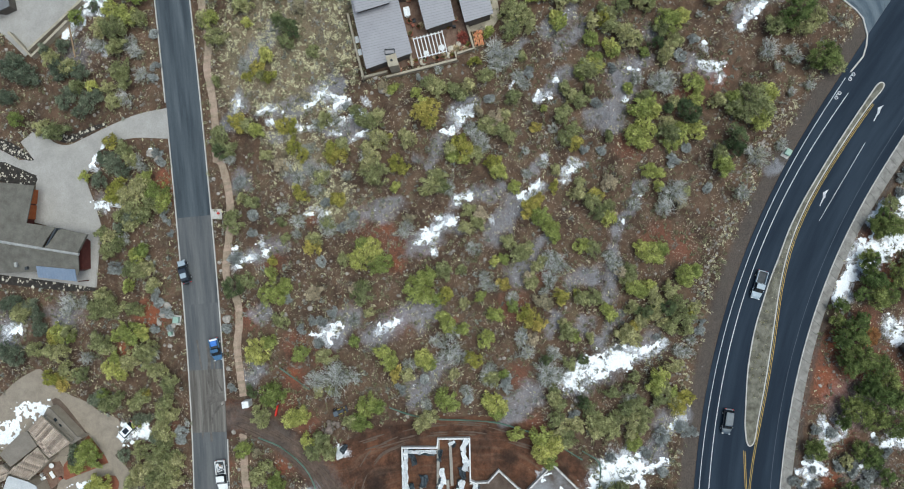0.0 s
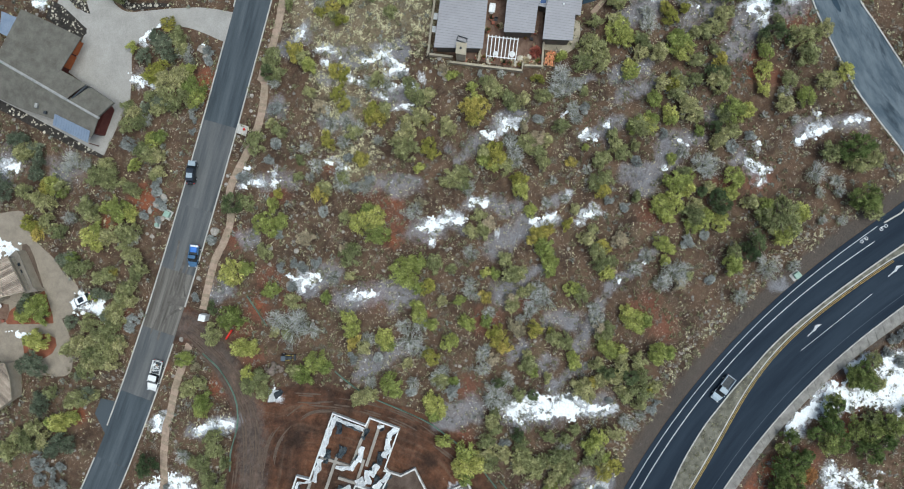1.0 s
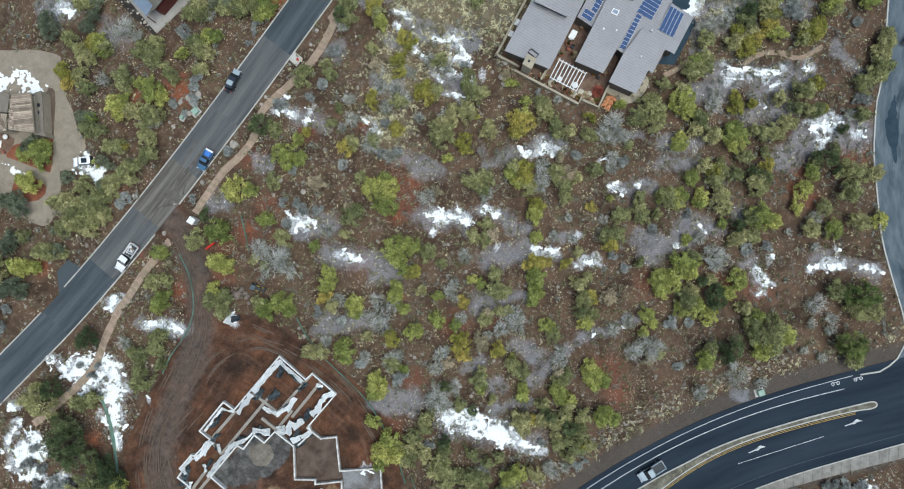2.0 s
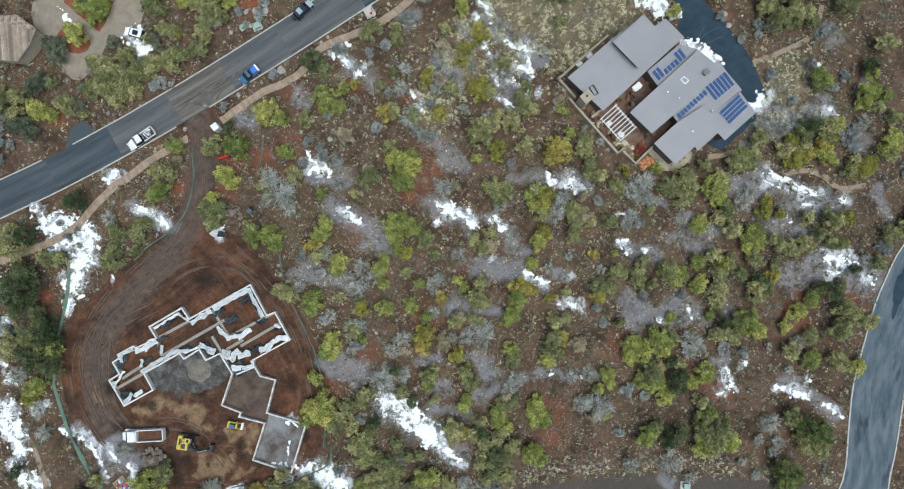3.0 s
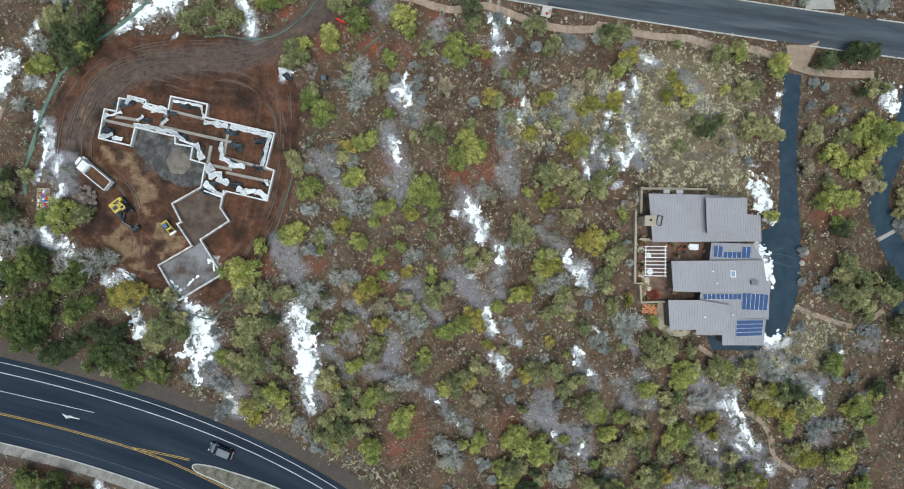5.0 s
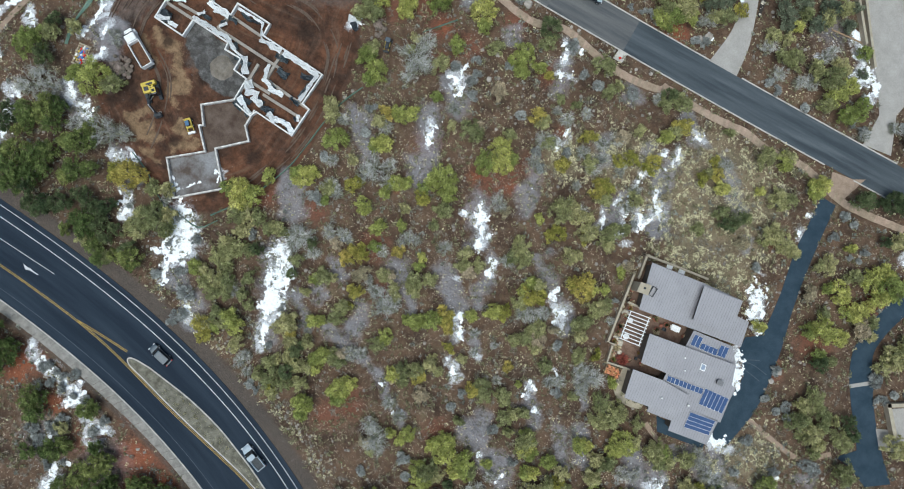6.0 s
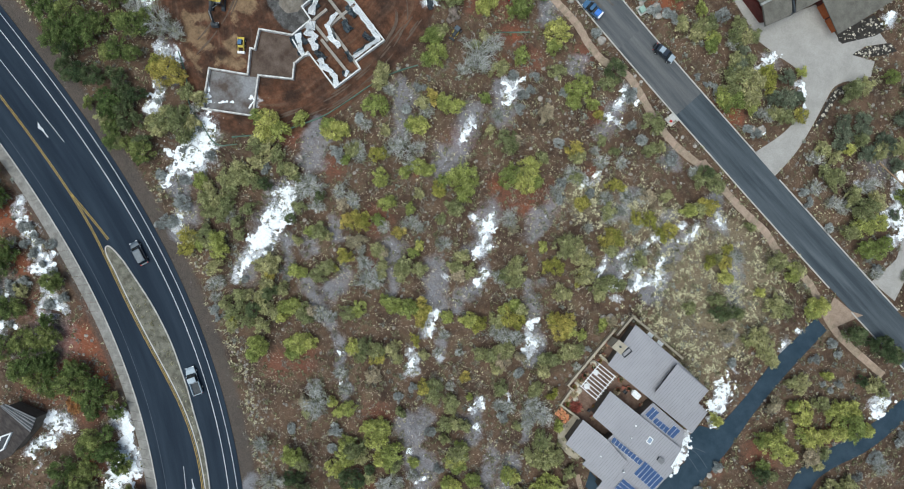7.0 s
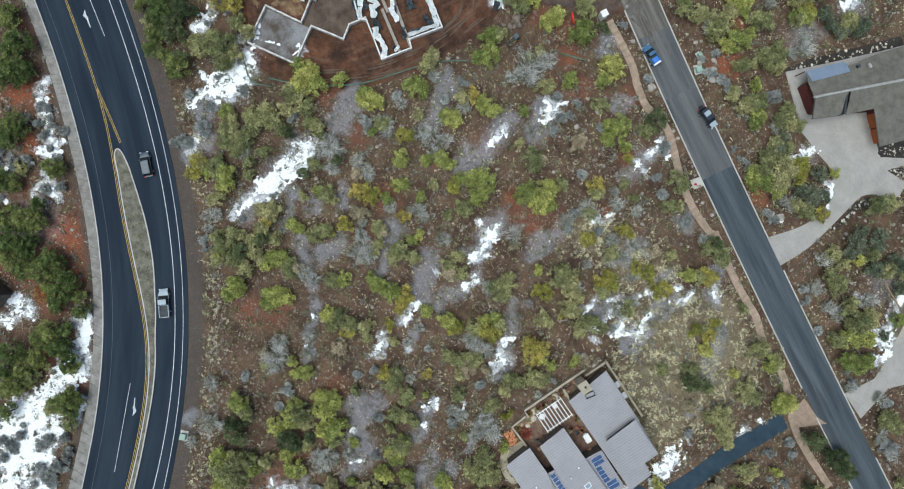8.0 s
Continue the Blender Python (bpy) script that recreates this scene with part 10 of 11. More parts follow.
rg = random.Random(21)
px0, py0 = SITE_THINGS[7]
rp = thing("rock_pile", "heap of grey-brown excavated boulders", "rock pile", (px0 - 0.9, py0 - 0.4, 0))
for k in range(80):
    a, d = rg.uniform(0, 6.28), rg.uniform(0, 2.5)
    boulder("boulder", d * math.cos(a) * 1.1, d * math.sin(a), rg.uniform(0.25, 0.62), k, "rock_brown", "", parent=rp, z=max(0, 0.8 - d * 0.3))
px0, py0 = SITE_THINGS_B[4]
rp = thing("rock_pile", "heap of pale excavated boulders dusted with snow", "rock pile", (px0, py0, 0))
for k in range(26):
    a, d = rg.uniform(0, 6.28), rg.uniform(0, 1.7)
    boulder("boulder", d * math.cos(a), d * math.sin(a), rg.uniform(0.25, 0.55), 50 + k, "rock_brown", "", parent=rp, z=max(0, 0.6 - d * 0.3))
px0, py0 = SITE_THINGS_B[5]
draped(px0, py0, 20, 2.0, 1.5, "sheet", 301)
draped(px0 + 0.7, py0 - 0.9, -20, 2.0, 1.4, "sheet_dark", 302)

px0, py0 = SITE_THINGS_B[0]
loo = thing("portable_toilet", "white portable site toilet beside the footpath", "portable toilet", (px0, py0, 0), 4)
part("cabin", box(bmesh.new(), 0, 0, 0.0, 1.25, 1.25, 2.1, bevel=0.06), M["white"], loo)
part("roof", box(bmesh.new(), 0, 0, 2.1, 1.3, 1.3, 0.14, bevel=0.06), M["white"], loo)
part("door", box(bmesh.new(), 0, -0.63, 0.1, 0.8, 0.05, 1.8), M["metal_light"], loo)
px0, py0 = SITE_THINGS_B[1]
bar = thing("site_barrier", "bright red plastic site barrier on the track edge", "barrier", (px0, py0, 0), -15)
part("panel", box(bmesh.new(), 0, 0, 0.15, 2.1, 0.28, 0.75, bevel=0.05), M["red_paint"], bar)
for s in (-0.8, 0.8):
    part("foot", box(bmesh.new(), s, 0, 0, 0.25, 0.6, 0.15), M["rubber"], bar)


def silt_fence(pts, lean, label):
    """Mesh sheet slumped sideways between stakes."""
    line = smooth_line(pts, 1.2)
    t = thing("silt_fence", label, "silt fence")
    bm = bmesh.new()
    rows = []
    for k, (p, o) in enumerate(zip(line, offset_line(line, 1.0))):
        d = Vector(o) - Vector(p)
        w = lean * (0.75 + 0.5 * noise.noise(Vector((k * 0.35, lean * 9, 0))))
        rows.append([bm.verts.new((p[0] + d.x * w * f, p[1] + d.y * w * f, z)) for f, z in ((-0.5, -0.03), (-0.2, 0.32), (0.15, 0.42), (0.5, 0.12 + 0.25 * noise.noise(Vector((k * 0.5, 3, 0)))))])
    for a, b in zip(rows, rows[1:]):
        for j in range(3):
            bm.faces.new((a[j], b[j], b[j + 1], a[j + 1]))
    bmesh.ops.recalc_face_normals(bm, faces=bm.faces[:])
    bmesh.ops.solidify(bm, geom=bm.faces[:], thickness=0.02)
    part("mesh_sheet", bm, M["silt"], t)
    for q in line[::3]:
        part("stake", box(bmesh.new(), q[0], q[1], 0, 0.06, 0.06, 0.85), M["wood"], t)


for f, lean in ((FENCE_A, 0.45), (FENCE_B, 1.0), (FENCE_C, 0.4), (FENCE_D, 0.4), (FENCE_E, 0.35)):
    silt_fence(f, lean, "slumped green silt fence edging the building site")

# ---- small roadside things ----
structure(part("drive_band", strip(bmesh.new(), DRIVE_BAND, 0.75, 0.0, 0.075), M["concrete_drive"]), "pale concrete band across the dark driveway")
for k, (x, y) in enumerate(GREEN_BOXES):
    s = (1.5, 1.5, 0.9)[k]
    ub = thing("utility_box", "pale green utility box on a concrete plinth", "utility box", (x, y, 0), (-35, -10, 10)[k])
    part("plinth", box(bmesh.new(), 0, 0, -0.05, s * 1.25, s, 0.15), M["kerb"], ub)
    part("cabinet", box(bmesh.new(), 0.1, 0, 0.1, s * 0.75, s * 0.7, 0.75, bevel=0.05), M["green_box"], ub)
    part("lid", box(bmesh.new(), 0.1, 0, 0.85, s * 0.8, s * 0.75, 0.06, bevel=0.02), M["green_box"], ub)
x, y = HYDRANT[0]
hyd = thing("fire_hydrant", "small red fire hydrant on a concrete pad", "hydrant", (x, y, 0.07))
part("barrel", rod(bmesh.new(), (0, 0, 0), (0, 0, 0.7), 0.17, 0.15, 10), M["red_paint"], hyd)
part("bonnet", rod(bmesh.new(), (0, 0, 0.7), (0, 0, 0.88), 0.2, 0.06, 10), M["red_paint"], hyd)
part("outlet", rod(bmesh.new(), (-0.3, 0, 0.5), (0.3, 0, 0.5), 0.08, 0.08, 8), M["red_paint"], hyd)

rail = thing("timber_rail", "weathered brown timber rail lying beside the snowy court", "rail")
part("beam", rod(bmesh.new(), (43.1, 74.2, 0.22), (50.4, 75.1, 0.25), 0.17, 0.14, 8), M["wood"], rail)
for x, y in ((44.2, 74.3), (49.2, 75)):
    part("block", box(bmesh.new(), x, y, -0.02, 0.3, 0.4, 0.14), M["stone"], rail)

# ---- snow ----
def snow_patch(x0, y0, x1, y1, r, seed):
    """Thin ragged layer of old snow along a line, with holes where shrubs poke through."""
    r *= 0.82
    step = 0.12 if r < 1.0 else 0.15
    pad = r * 2.0 + 0.5
    xs = np.arange(min(x0, x1) - pad, max(x0, x1) + pad, step)
    ys = np.arange(min(y0, y1) - pad, max(y0, y1) + pad, step)
    a, b = np.meshgrid(xs, ys, indexing="ij")
    ab = (x1 - x0, y1 - y0)
    t = np.clip(((a - x0) * ab[0] + (b - y0) * ab[1]) / (ab[0] ** 2 + ab[1] ** 2 + 1e-9), 0, 1)
    d = np.hypot(a - x0 - t * ab[0], b - y0 - t * ab[1]) / r
    f = (0.80 if r < 1.2 else 0.98) - 0.85 * d + 0.75 * field(a, b, max(0.8, r * 0.7), 40) + 0.75 * field(a, b, 0.62, 41) + 0.55 * field(a, b, 0.27, 42) - 0.12
    keep = (f[:-1, :-1] + f[1:, :-1] + f[1:, 1:] + f[:-1, 1:]) > 0
    for line in (path_w, path_e):
        keep &= ~inside(offset_line(line, 0.8) + offset_line(line, -0.8)[::-1], (a[:-1, :-1] + a[1:, 1:]) / 2, (b[:-1, :-1] + b[1:, 1:]) / 2)
    if keep.sum() < 6:
        return
    rs = np.random.RandomState(seed)
    za = np.clip(0.015 + 0.10 * np.clip(f, 0, 1), 0.015, 0.1) + 0.02 + 0.0045 * (seed % 9)
    a, b = a + rs.uniform(-0.3, 0.3, a.shape) * step, b + rs.uniform(-0.3, 0.3, a.shape) * step
    ids = np.arange(a.size).reshape(a.shape)
    q = np.stack([ids[:-1, :-1], ids[1:, :-1], ids[1:, 1:], ids[:-1, 1:]], -1)[keep]
    used, inv = np.unique(q, return_inverse=True)
    v = np.stack([a.ravel(), b.ravel(), za.ravel()], -1)[used]
    me = mesh_of("snow_patch", v.tolist(), inv.reshape(-1, 4).tolist(), M["snow"], True)
    tagged(new("snow_patch", me), "ragged patch of old snow on the soil", "snow", "snow patches", "stuff")


for k, s in enumerate(SNOW + SNOW_VILLA):
    snow_patch(*s, k)


# ---- trees ----
def tree_height(kind, r):
    return {"dark": 1.15 * r + 1.6, "pine": 1.05 * r + 1.4, "olive": 0.85 * r + 1.0, "silver": 0.55 * r + 0.7, "sage": 0.5 * r + 0.4}.get(kind, 0.8 * r + 0.9)


def crown_mesh(kind, r, seed, material):
    """Crown of many small leafy clumps over an uneven dome, each clump a burst of narrow leaf sprays."""
    rs = np.random.RandomState(seed)
    h = tree_height(kind, r)
    bare = kind == "silver"
    wild = {"dark": 1.5, "olive": 1.35, "gold": 1.1}.get(kind, 0.75)
    ph = rs.uniform(0, 6.283, 4)
    edge = lambda a: 0.88 + wild * (0.10 * np.sin(2 * a + ph[0]) + 0.09 * np.sin(3 * a + ph[1]) + 0.07 * np.sin(5 * a + ph[2]) + 0.04 * np.sin(9 * a + ph[3]))
    n_lobes = int((5 if bare else 8) + (5 if bare else 9) * r ** 1.45)
    a = rs.uniform(0, 6.283, n_lobes)
    d = r * np.sqrt(rs.uniform(0, 1, n_lobes)) * 0.88
    dome = 1.0 - 0.62 * (d / r) ** 2
    z = h * dome * rs.uniform(0.35 if bare else 0.62, 0.6 if bare else 1.0, n_lobes)
    d = d * edge(a)
    rad = rs.uniform(0.24, 0.46, n_lobes) * r ** 0.42
    lobe = np.stack([d * np.cos(a), d * np.sin(a), z, rad], -1)
    tone = rs.uniform(0, 1, n_lobes)
    per = 26 if bare else 40
    pick = np.repeat(np.arange(n_lobes), per)
    n = len(pick)
    L = lobe[pick]
    dirs = rs.normal(size=(n, 3))
    dirs[:, 2] = np.abs(dirs[:, 2]) * 0.9 - 0.25
    dirs /= np.linalg.norm(dirs, axis=1)[:, None]
    c = L[:, :3] + dirs * np.array([1, 1, 0.75]) * (L[:, 3] * rs.uniform(0.25, 1.0, n))[:, None]
    c[:, 2] = np.maximum(c[:, 2], 0.15)
    away = np.stack([c[:, 0], c[:, 1], np.zeros(n)], -1) / r
    way = dirs * np.array([1, 1, 0.45]) + away * 0.55 + rs.normal(size=(n, 3)) * 0.35
    way /= np.linalg.norm(way, axis=1)[:, None]
    side = np.cross(way, np.array([0, 0, 1.0]) + rs.normal(size=(n, 3)) * 0.45)
    side /= np.linalg.norm(side, axis=1)[:, None]
    size = rs.uniform(0.16, 0.32, n) * (0.8 + 0.08 * r) * (0.8 if bare else 1.0)
    wide = size * rs.uniform(0.22, 0.40, n)
    verts = np.zeros((n, 4, 3))
    verts[:, 0] = c - way * (size * 0.5)[:, None]
    verts[:, 1] = c + side * wide[:, None]
    verts[:, 2] = c + way * size[:, None]
    verts[:, 3] = c - side * wide[:, None]
    me = mesh_of("crown", verts.reshape(-1, 3).tolist(), np.arange(4 * n).reshape(-1, 4).tolist(), material)
    me.attributes.new("clump", 'FLOAT', 'POINT').data.foreach_set("value", np.repeat(tone[pick], 4).astype(np.float32))
    return me


def limbs(bm, rg, r, h, count, reach, thick, twigs, fan=0.0):
    """Forked limbs fanning out of the trunk, with twigs along them."""
    for k in range(count):
        a = 6.283 * k / count + rg.uniform(-0.4, 0.4)
        d = r * rg.uniform(0.5, 1.0) * reach
        f, g = rg.uniform(0, 6.28), r * fan * math.sqrt(rg.random())
        p0 = Vector((g * math.cos(f), g * math.sin(f), h * rg.uniform(0.05, 0.3)))
        p1 = Vector((d * 0.45 * math.cos(a), d * 0.45 * math.sin(a), h * rg.uniform(0.5, 0.75)))
        b = a + rg.uniform(-0.4, 0.4)
        p2 = Vector((d * math.cos(b), d * math.sin(b), h * rg.uniform(0.65, 1.05)))
        rod(bm, p0, p1, thick, thick * 0.7, 3)
        rod(bm, p1, p2, thick * 0.7, thick * 0.3, 3)
        for j in range(twigs):
            t = rg.uniform(-0.3, 0.95)
            q = p1.lerp(p2, t) if t > 0 else p1.lerp(p0, -t)
            e = b + rg.uniform(-1.4, 1.4)
            w = Vector((math.cos(e), math.sin(e), rg.uniform(-0.1, 0.6))) * r * rg.uniform(0.15, 0.40)
            rod(bm, q, q + w, thick * 0.42, thick * 0.2, 3)


def tree_model(kind, r, seed):
    name, leaf, label = {
        "green": ("pinyon_pine", "leaf_green", "bright green rounded pinyon pine"),
        "olive": ("juniper_tree", "leaf_olive", "olive-green bushy juniper tree") if r > 1.5 else ("juniper_shrub", "leaf_olive", "low olive-green juniper shrub"),
        "dark": ("evergreen_tree", "leaf_dark", "dark green dense evergreen tree"),
        "pine": ("pine_tree", "leaf_pine", "deep green dense pine tree"),
        "grey": ("juniper_tree", "leaf_grey", "grey-green feathery juniper tree"),
        "gold": ("scrub_oak", "leaf_gold", "yellow-green scrub oak bush"),
        "orange": ("autumn_tree", "leaf_orange", "orange autumn-leaved tree among evergreens"),
        "sage": ("sagebrush_bush", "leaf_sage", "rounded blue-grey sagebrush bush"),
        "beige": ("dry_shrub", "leaf_beige", "dry shrub holding pale beige leaves"),
        "silver": ("bare_shrub", "leaf_silver", "silvery grey half-bare winter shrub")}[kind]
    rg = random.Random(seed)
    t = thing(name, label, "shrub" if kind in ("silver", "gold", "sage", "beige") else "tree", (0, 0, -500))
    h = tree_height(kind, r)
    bm = bmesh.new()
    lean = Vector((rg.uniform(-0.2, 0.2), rg.uniform(-0.2, 0.2), h * 0.55))
    w = 0.07 + 0.045 * r
    rod(bm, (0, 0, -0.1), lean, w, w * 0.55, 7)
    rod(bm, lean, lean * 1.5, w * 0.55, w * 0.2, 6)
    bare = kind == "silver"
    part("trunk", bm, M["bare" if bare else "bark"], t)
    bm = bmesh.new()
    limbs(bm, rg, r, h, 24 if bare else 6, 1.0 if bare else 0.8, 0.02 + 0.008 * r if bare else w * 0.5, 10 if bare else 0, 0.35 if bare else 0.0)
    tagged(part("limb", bm, M["bare" if bare else "bark"], t), kind="stuff")
    cr = new("crown", crown_mesh(kind, r, seed, M[leaf]))
    cr.parent = t
    return t


def forest(rows, kind):
    sizes = (0.8, 1.4, 2.2, 3.3)
    protos = {}
    rx, ry = zip(*road_n)
    for k, (x, y, r) in enumerate(rows):
        gap = abs(y - float(np.interp(x, rx, ry))) - 3.6
        r = max(0.6, min(r, gap / 1.12)) if 0 < gap < 5 else r
        s = min(sizes, key=lambda q: abs(math.log(q / r)))
        key = (s, k % 3)
        c = 1 - 0.7 * tree_height(kind, r) / 120
        m = pose(x * c, y * c, 0, 0, 0, (k * 137.5) % 360) @ Matrix.Diagonal((r / s * (1.08 + 0.14 * math.sin(k * 2.4)), r / s * (1.08 - 0.14 * math.sin(k * 2.4)), r / s * 1.1, 1))
        if key not in protos:
            protos[key] = tree_model(kind, s, len(kind) * 100 + int(s * 10) + 7 * key[1])
            protos[key].matrix_world = m
        else:
            copy_thing(protos[key], pose(0, 0, 0)).matrix_world = m


forest(GREEN, "green")
forest(OLIVE, "olive")
forest(PINE, "pine")
forest(DARK, "dark")
forest(GREY, "grey")
forest(GOLD, "gold")
forest(SILVER, "silver")
forest(SAGE_BUSH, "sage")
forest(BEIGE, "beige")
forest(ORANGE, "orange")

# ---- undergrowth, tufts and stones ----
solid = [main_poly, side_poly, DRIVE, DRIVE_APRON, DRIVE_E, DRIVE_N, DRIVE_W, DRIVE_W_APRON, COURT_E, PATIO, PATIO_B, R_N, R_MID, R_MIDB, R_S, R_SB, R_LINK,
         CABIN_NORTH, CABIN_SOUTH, H2_SLAB, V_PATIO, V_TILE_A, V_TILE_B, V_FLAT, V_PALE, BED_BROWN, BED_RED_A, BED_RED_B, MULCH_A, MULCH_B, MULCH_C, MULCH_D, H5_ROOF, ADOBE_PAVING, resample(walk_in, 60) + resample(walk_out, 60)[::-1],
         offset_line(road_n, 3.7) + offset_line(road_n, -3.7)[::-1], offset_line(path_w, 0.75) + offset_line(path_w, -0.75)[::-1],
         offset_line(path_e, 0.75) + offset_line(path_e, -0.75)[::-1]]


def sample(grid, x, y):
    i = np.clip(np.searchsorted(axis, x), 0, n_ax - 1)
    j = np.clip(np.searchsorted(axis, y), 0, n_ax - 1)
    return grid[i, j]


def scatter(n, seed, dirt=False, patch=0.0, scale=6.0):
    rs = np.random.RandomState(seed)
    x, y = rs.uniform(-115, 115, n), rs.uniform(-105, 110, n)
    ok = np.hypot(x, y) < 122
    for p in solid:
        ok &= ~inside(p, x, y)
    if not dirt:
        ok &= ~inside(dirt_poly, x, y)
    ok &= rs.uniform(0, 1, n) > 1.25 * sample(layers["shoulder"], x, y)
    ok &= field(x, y, scale, seed + 1) + 0.6 * field(x, y, scale * 0.4, seed + 2) > patch
    return x[ok], y[ok], rs


def tuft_mesh(name, x, y, rs, r0, r1, blades, height, material, label, spread=1.0):
    """Many small clumps of upright blades, joined."""
    n = len(x)
    r = rs.uniform(r0, r1, n)
    k = blades
    ang = rs.uniform(0, 6.283, (n, k))
    out = rs.uniform(0.15, 1.0, (n, k)) * spread
    cx = x[:, None] + np.cos(ang) * out * r[:, None] * 0.75
    cy = y[:, None] + np.sin(ang) * out * r[:, None] * 0.75
    wdt = r[:, None] * rs.uniform(0.35, 0.65, (n, k))
    tip = np.stack([cx + np.cos(ang) * wdt * 0.8, cy + np.sin(ang) * wdt * 0.8, r[:, None] * height * rs.uniform(0.6, 1.3, (n, k))], -1)
    side = rs.uniform(0, 6.283, (n, k))
    lo1 = np.stack([cx + np.cos(side) * wdt, cy + np.sin(side) * wdt, r[:, None] * height * 0.5 * rs.uniform(0.2, 1, (n, k))], -1)
    lo2 = np.stack([cx - np.cos(side) * wdt, cy - np.sin(side) * wdt, r[:, None] * height * 0.5 * rs.uniform(0.2, 1, (n, k))], -1)
    v = np.stack([tip, lo1, lo2], 2).reshape(-1, 3)
    me = mesh_of(name, v.tolist(), np.arange(len(v)).reshape(-1, 3).tolist(), M[material])
    tagged(new(name, me), label, "undergrowth", kind="stuff")


def brush_mesh(name, x, y, rs, r0, r1, stems, height, material, label):
    """Low fuzzy brush: bursts of thin arching stems, joined."""
    n, k = len(x), stems
    r = rs.uniform(r0, r1, n)[:, None]
    ang, lean = rs.uniform(0, 6.283, (n, k)), rs.uniform(0.15, 1.0, (n, k))
    cx, cy = x[:, None] + np.cos(ang) * lean * r * 0.35, y[:, None] + np.sin(ang) * lean * r * 0.35
    out = ang + rs.uniform(-0.7, 0.7, (n, k))
    run = r * lean * rs.uniform(0.4, 1.0, (n, k))
    top = r * height * (1.1 - 0.6 * lean) * rs.uniform(0.5, 1.2, (n, k))
    tip = np.stack([cx + np.cos(out) * run, cy + np.sin(out) * run, top], -1)
    w = rs.uniform(0.03, 0.07, (n, k))
    lo1 = np.stack([cx - np.sin(out) * w, cy + np.cos(out) * w, top * 0.35], -1)
    lo2 = np.stack([cx + np.sin(out) * w, cy - np.cos(out) * w, top * 0.35], -1)
    v = np.stack([tip, lo1, lo2], 2).reshape(-1, 3)
    me = mesh_of(name, v.tolist(), np.arange(len(v)).reshape(-1, 3).tolist(), M[material])
    tagged(new(name, me), label, "undergrowth", kind="stuff")


def stone_mesh(name, x, y, rs, r0, r1, material, label):
    """Low angular stones, joined."""
    n = len(x)
    r = r0 + (r1 - r0) * rs.uniform(0, 1, n) ** 2.5
    base = np.array([[1, 0, 0.0], [0.3, 0.9, 0], [-0.8, 0.6, 0], [-0.8, -0.6, 0], [0.3, -0.95, 0], [0.5, 0.1, 0.55], [-0.3, 0.45, 0.6], [-0.25, -0.45, 0.5]])
    faces = np.array([[0, 1, 5], [1, 6, 5], [1, 2, 6], [2, 3, 6], [3, 7, 6], [3, 4, 7], [4, 0, 7], [0, 5, 7], [5, 6, 7]])
    a = rs.uniform(0, 6.283, n)
    v = base[None] * rs.uniform(0.7, 1.3, (n, 8, 3)) * r[:, None, None]
    c, s = np.cos(a)[:, None], np.sin(a)[:, None]
    w = np.stack([v[..., 0] * c - v[..., 1] * s + x[:, None], v[..., 0] * s + v[..., 1] * c + y[:, None], v[..., 2] - 0.03], -1)
    f = (np.arange(n)[:, None, None] * 8 + faces[None]).reshape(-1, 3)
    me = mesh_of(name, w.reshape(-1, 3).tolist(), f.tolist(), M[material])
    tagged(new(name, me), label, "stones", kind="stuff")


x, y, rs = scatter(90000, 150, patch=-0.3, scale=5)
tuft_mesh("leaf_litter", x, y, rs, 0.16, 0.36, 2, 0.12, "litter", "pale fallen leaves strewn over the soil", 1.5)
x, y, rs = scatter(26000, 100, patch=-0.15)
tuft_mesh("dry_grass", x, y, rs, 0.18, 0.5, 4, 0.6, "tuft", "scattered dry straw-coloured grass tufts")
x, y, rs = scatter(230000, 110, patch=-0.05, scale=1.5)
k = rs.uniform(0, 1, len(x)) < sample(layers["straw"], x, y) * 0.75
brush_mesh("straw_grass", x[k], y[k], rs, 0.25, 0.75, 16, 0.6, "tuft", "thick pale straw grass in loose tussocks")
x, y, rs = scatter(15000, 120, patch=-0.05, scale=9)
k = rs.uniform(0, 1, len(x)) < 0.40 + 0.25 * sample(layers["frost"], x, y) + 0.6 * ((x > 38) & (y < 0))
x, y = x[k], y[k]
tuft_mesh("sagebrush", x, y, rs, 0.2, 0.6, 13, 0.6, "sage", "low grey sagebrush scrub", 1.2)
x, y, rs = scatter(24000, 130, patch=-0.2)
tuft_mesh("low_scrub", x, y, rs, 0.2, 0.6, 9, 0.6, "scrub", "low olive scrub seedlings", 1.2)
x, y, rs = scatter(17000, 170, patch=0.0, scale=5)
brush_mesh("dead_brush", x, y, rs, 0.35, 1.0, 18, 0.5, "brush", "low grey-brown dead brush")
x, y, rs = scatter(9000, 180, patch=0.1, scale=7)
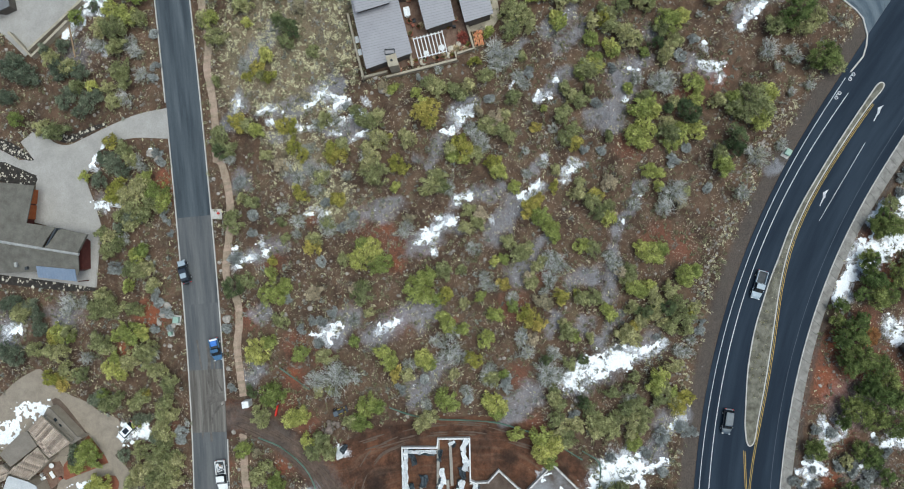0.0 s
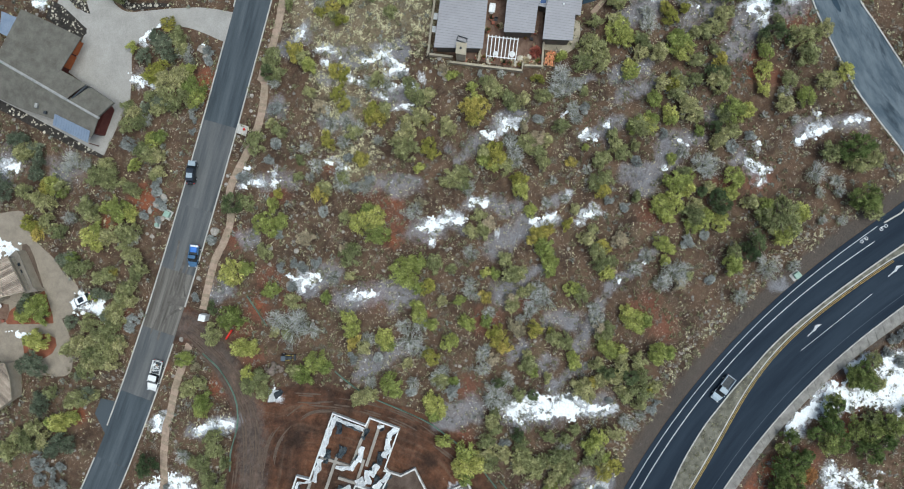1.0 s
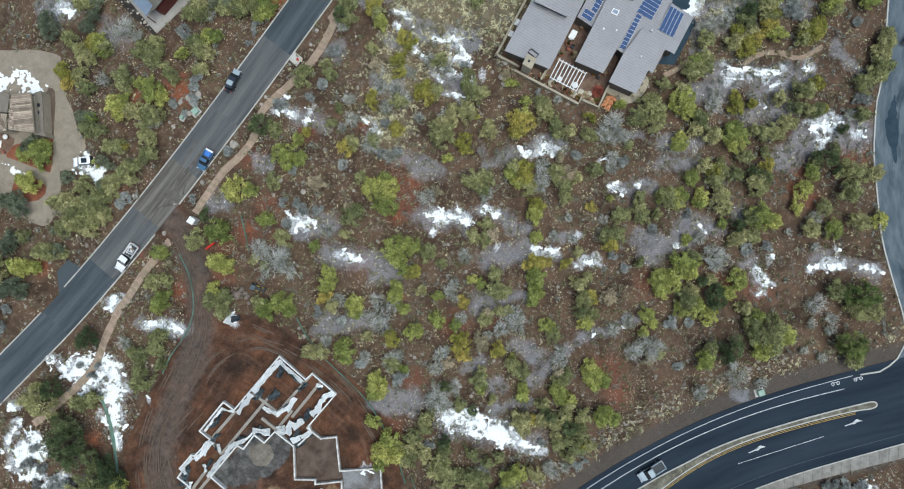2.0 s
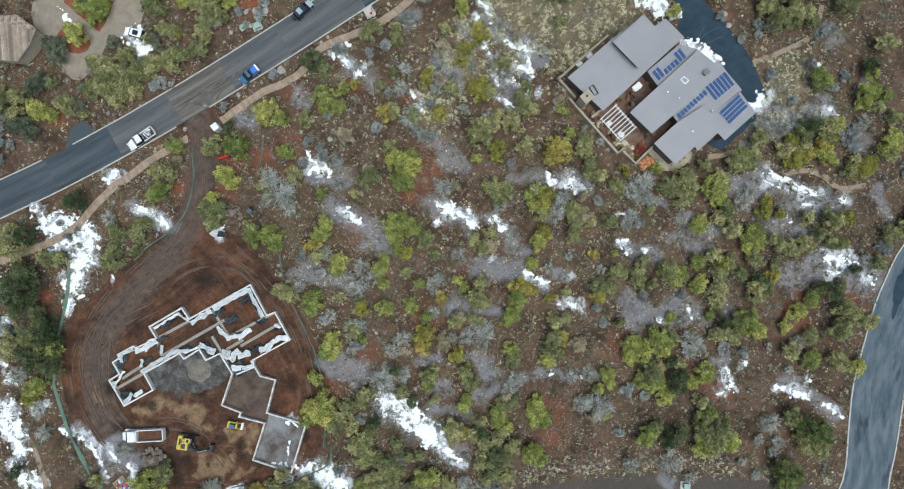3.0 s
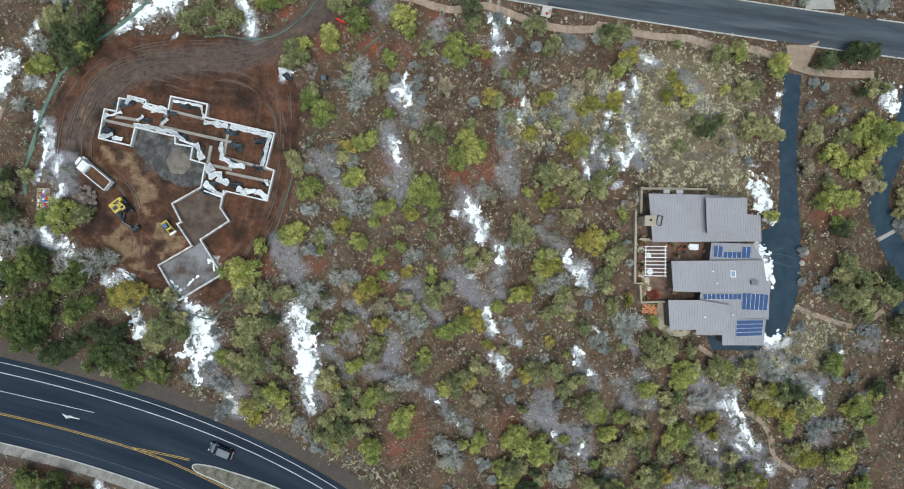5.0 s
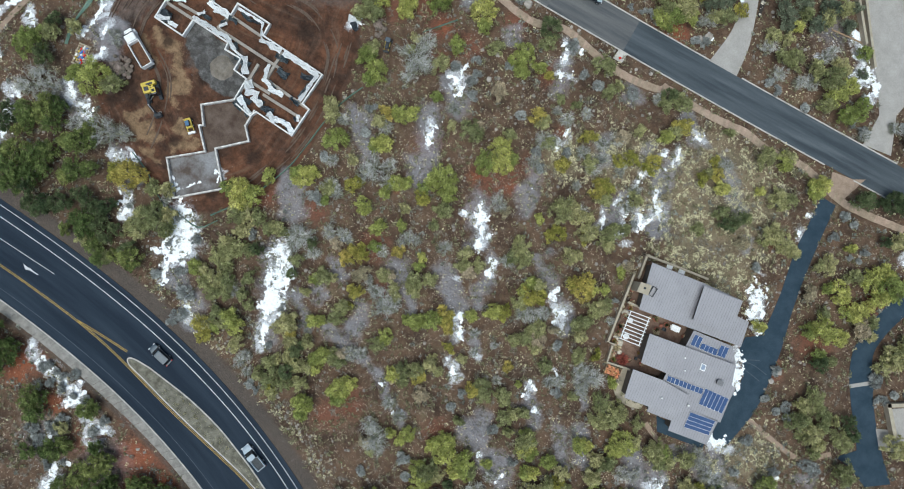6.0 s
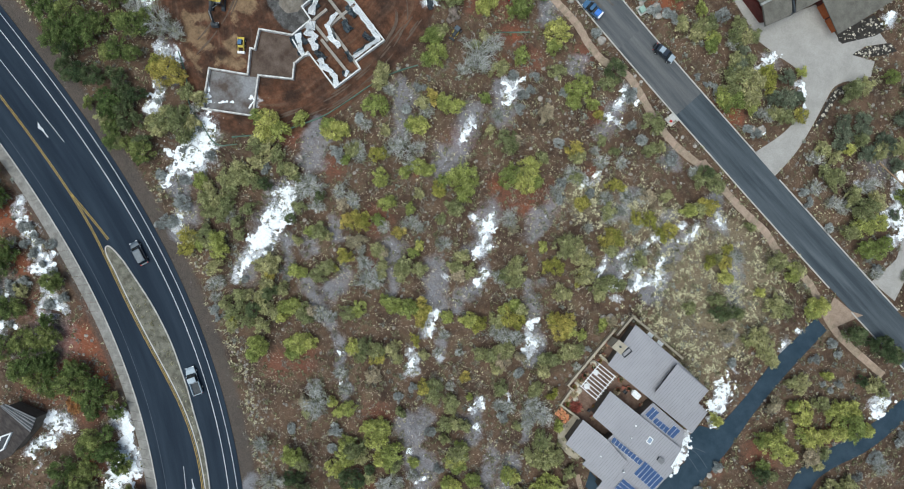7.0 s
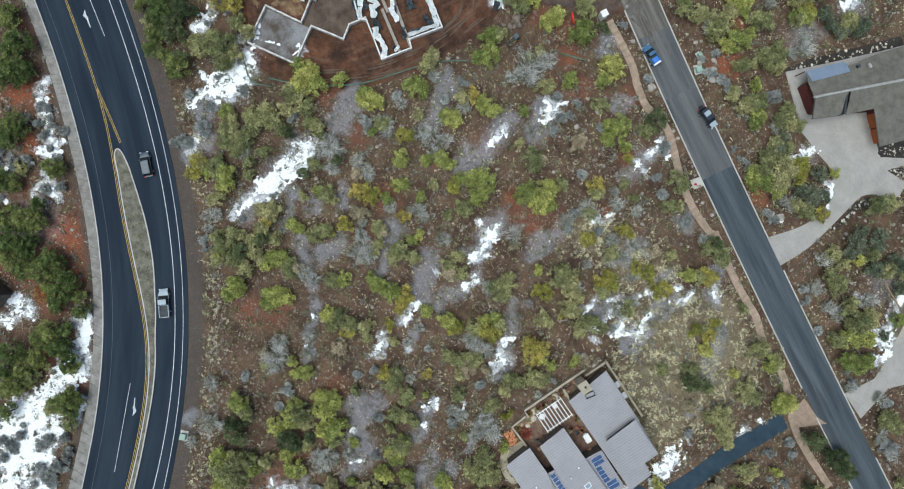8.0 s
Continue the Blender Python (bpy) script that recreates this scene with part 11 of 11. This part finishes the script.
brush_mesh("green_brush", x, y, rs, 0.35, 0.9, 18, 0.5, "scrub", "low olive brush")
x, y, rs = scatter(17000, 140, patch=-0.2, scale=4)
stone_mesh("loose_stones", x, y, rs, 0.08, 0.42, "stone", "scattered pale loose stones on the soil")
x, y, rs = scatter(160000, 160, patch=-0.3, scale=3)
k = rs.uniform(0, 1, len(x)) < np.clip(sample(layers["frost"], x, y) - 0.2, 0, 1) * 0.2
tuft_mesh("snow_specks", x[k], y[k], rs, 0.1, 0.34, 2, 0.12, "snow", "crumbs of melting snow on frosted soil", 1.2)
# stony, weedy strip along the main road
rs = np.random.RandomState(23)
vl = np.array(resample(between(offset_line(road_edge_n, 5.6), -40, 27), 420))
vo = vl + rs.normal(size=vl.shape) * 0.85
thin = field(vo[:, 0], vo[:, 1], 5.0, 61) > -0.35
stone_mesh("verge_stones", vo[thin, 0], vo[thin, 1], rs, 0.08, 0.40, "stone", "pale stones on the verge of the main road")
vo = vl[::4] + rs.normal(size=vl[::4].shape) * 1.0
brush_mesh("verge_grass", vo[:, 0], vo[:, 1], rs, 0.2, 0.55, 14, 0.6, "tuft", "pale dry grass on the verge of the main road")
# pale stones on the mulch borders
rs = np.random.RandomState(17)
for bed in (MULCH_A, MULCH_B, MULCH_C, MULCH_D):
    qx, qy = zip(*bed)
    x, y = rs.uniform(min(qx), max(qx), 900), rs.uniform(min(qy), max(qy), 900)
    k = inside(shrink(bed, 0.15), x, y)
    k &= np.cumsum(k) < 70
    stone_mesh("bed_stones", x[k], y[k] + 0.0, rs, 0.16, 0.42, "stone_pale", "pale stones on dark mulch")
# weeds in the median
bx = np.random.RandomState(9)
mx, my = bx.uniform(-33, 24, 4000), bx.uniform(-82, -50, 4000)
k = inside(shrink(med_poly, 0.5), mx, my)
tuft_mesh("median_weeds", mx[k], my[k] + 0, bx, 0.12, 0.3, 6, 1.6, "tuft", "dry weeds in the median bed")
# single boulders along the residential road
for k, (x, y, r) in enumerate(BOULDERS):
    boulder("boulder", x, y, r, k, "stone", "grey boulder beside the residential road", "rock", "roadside boulders")
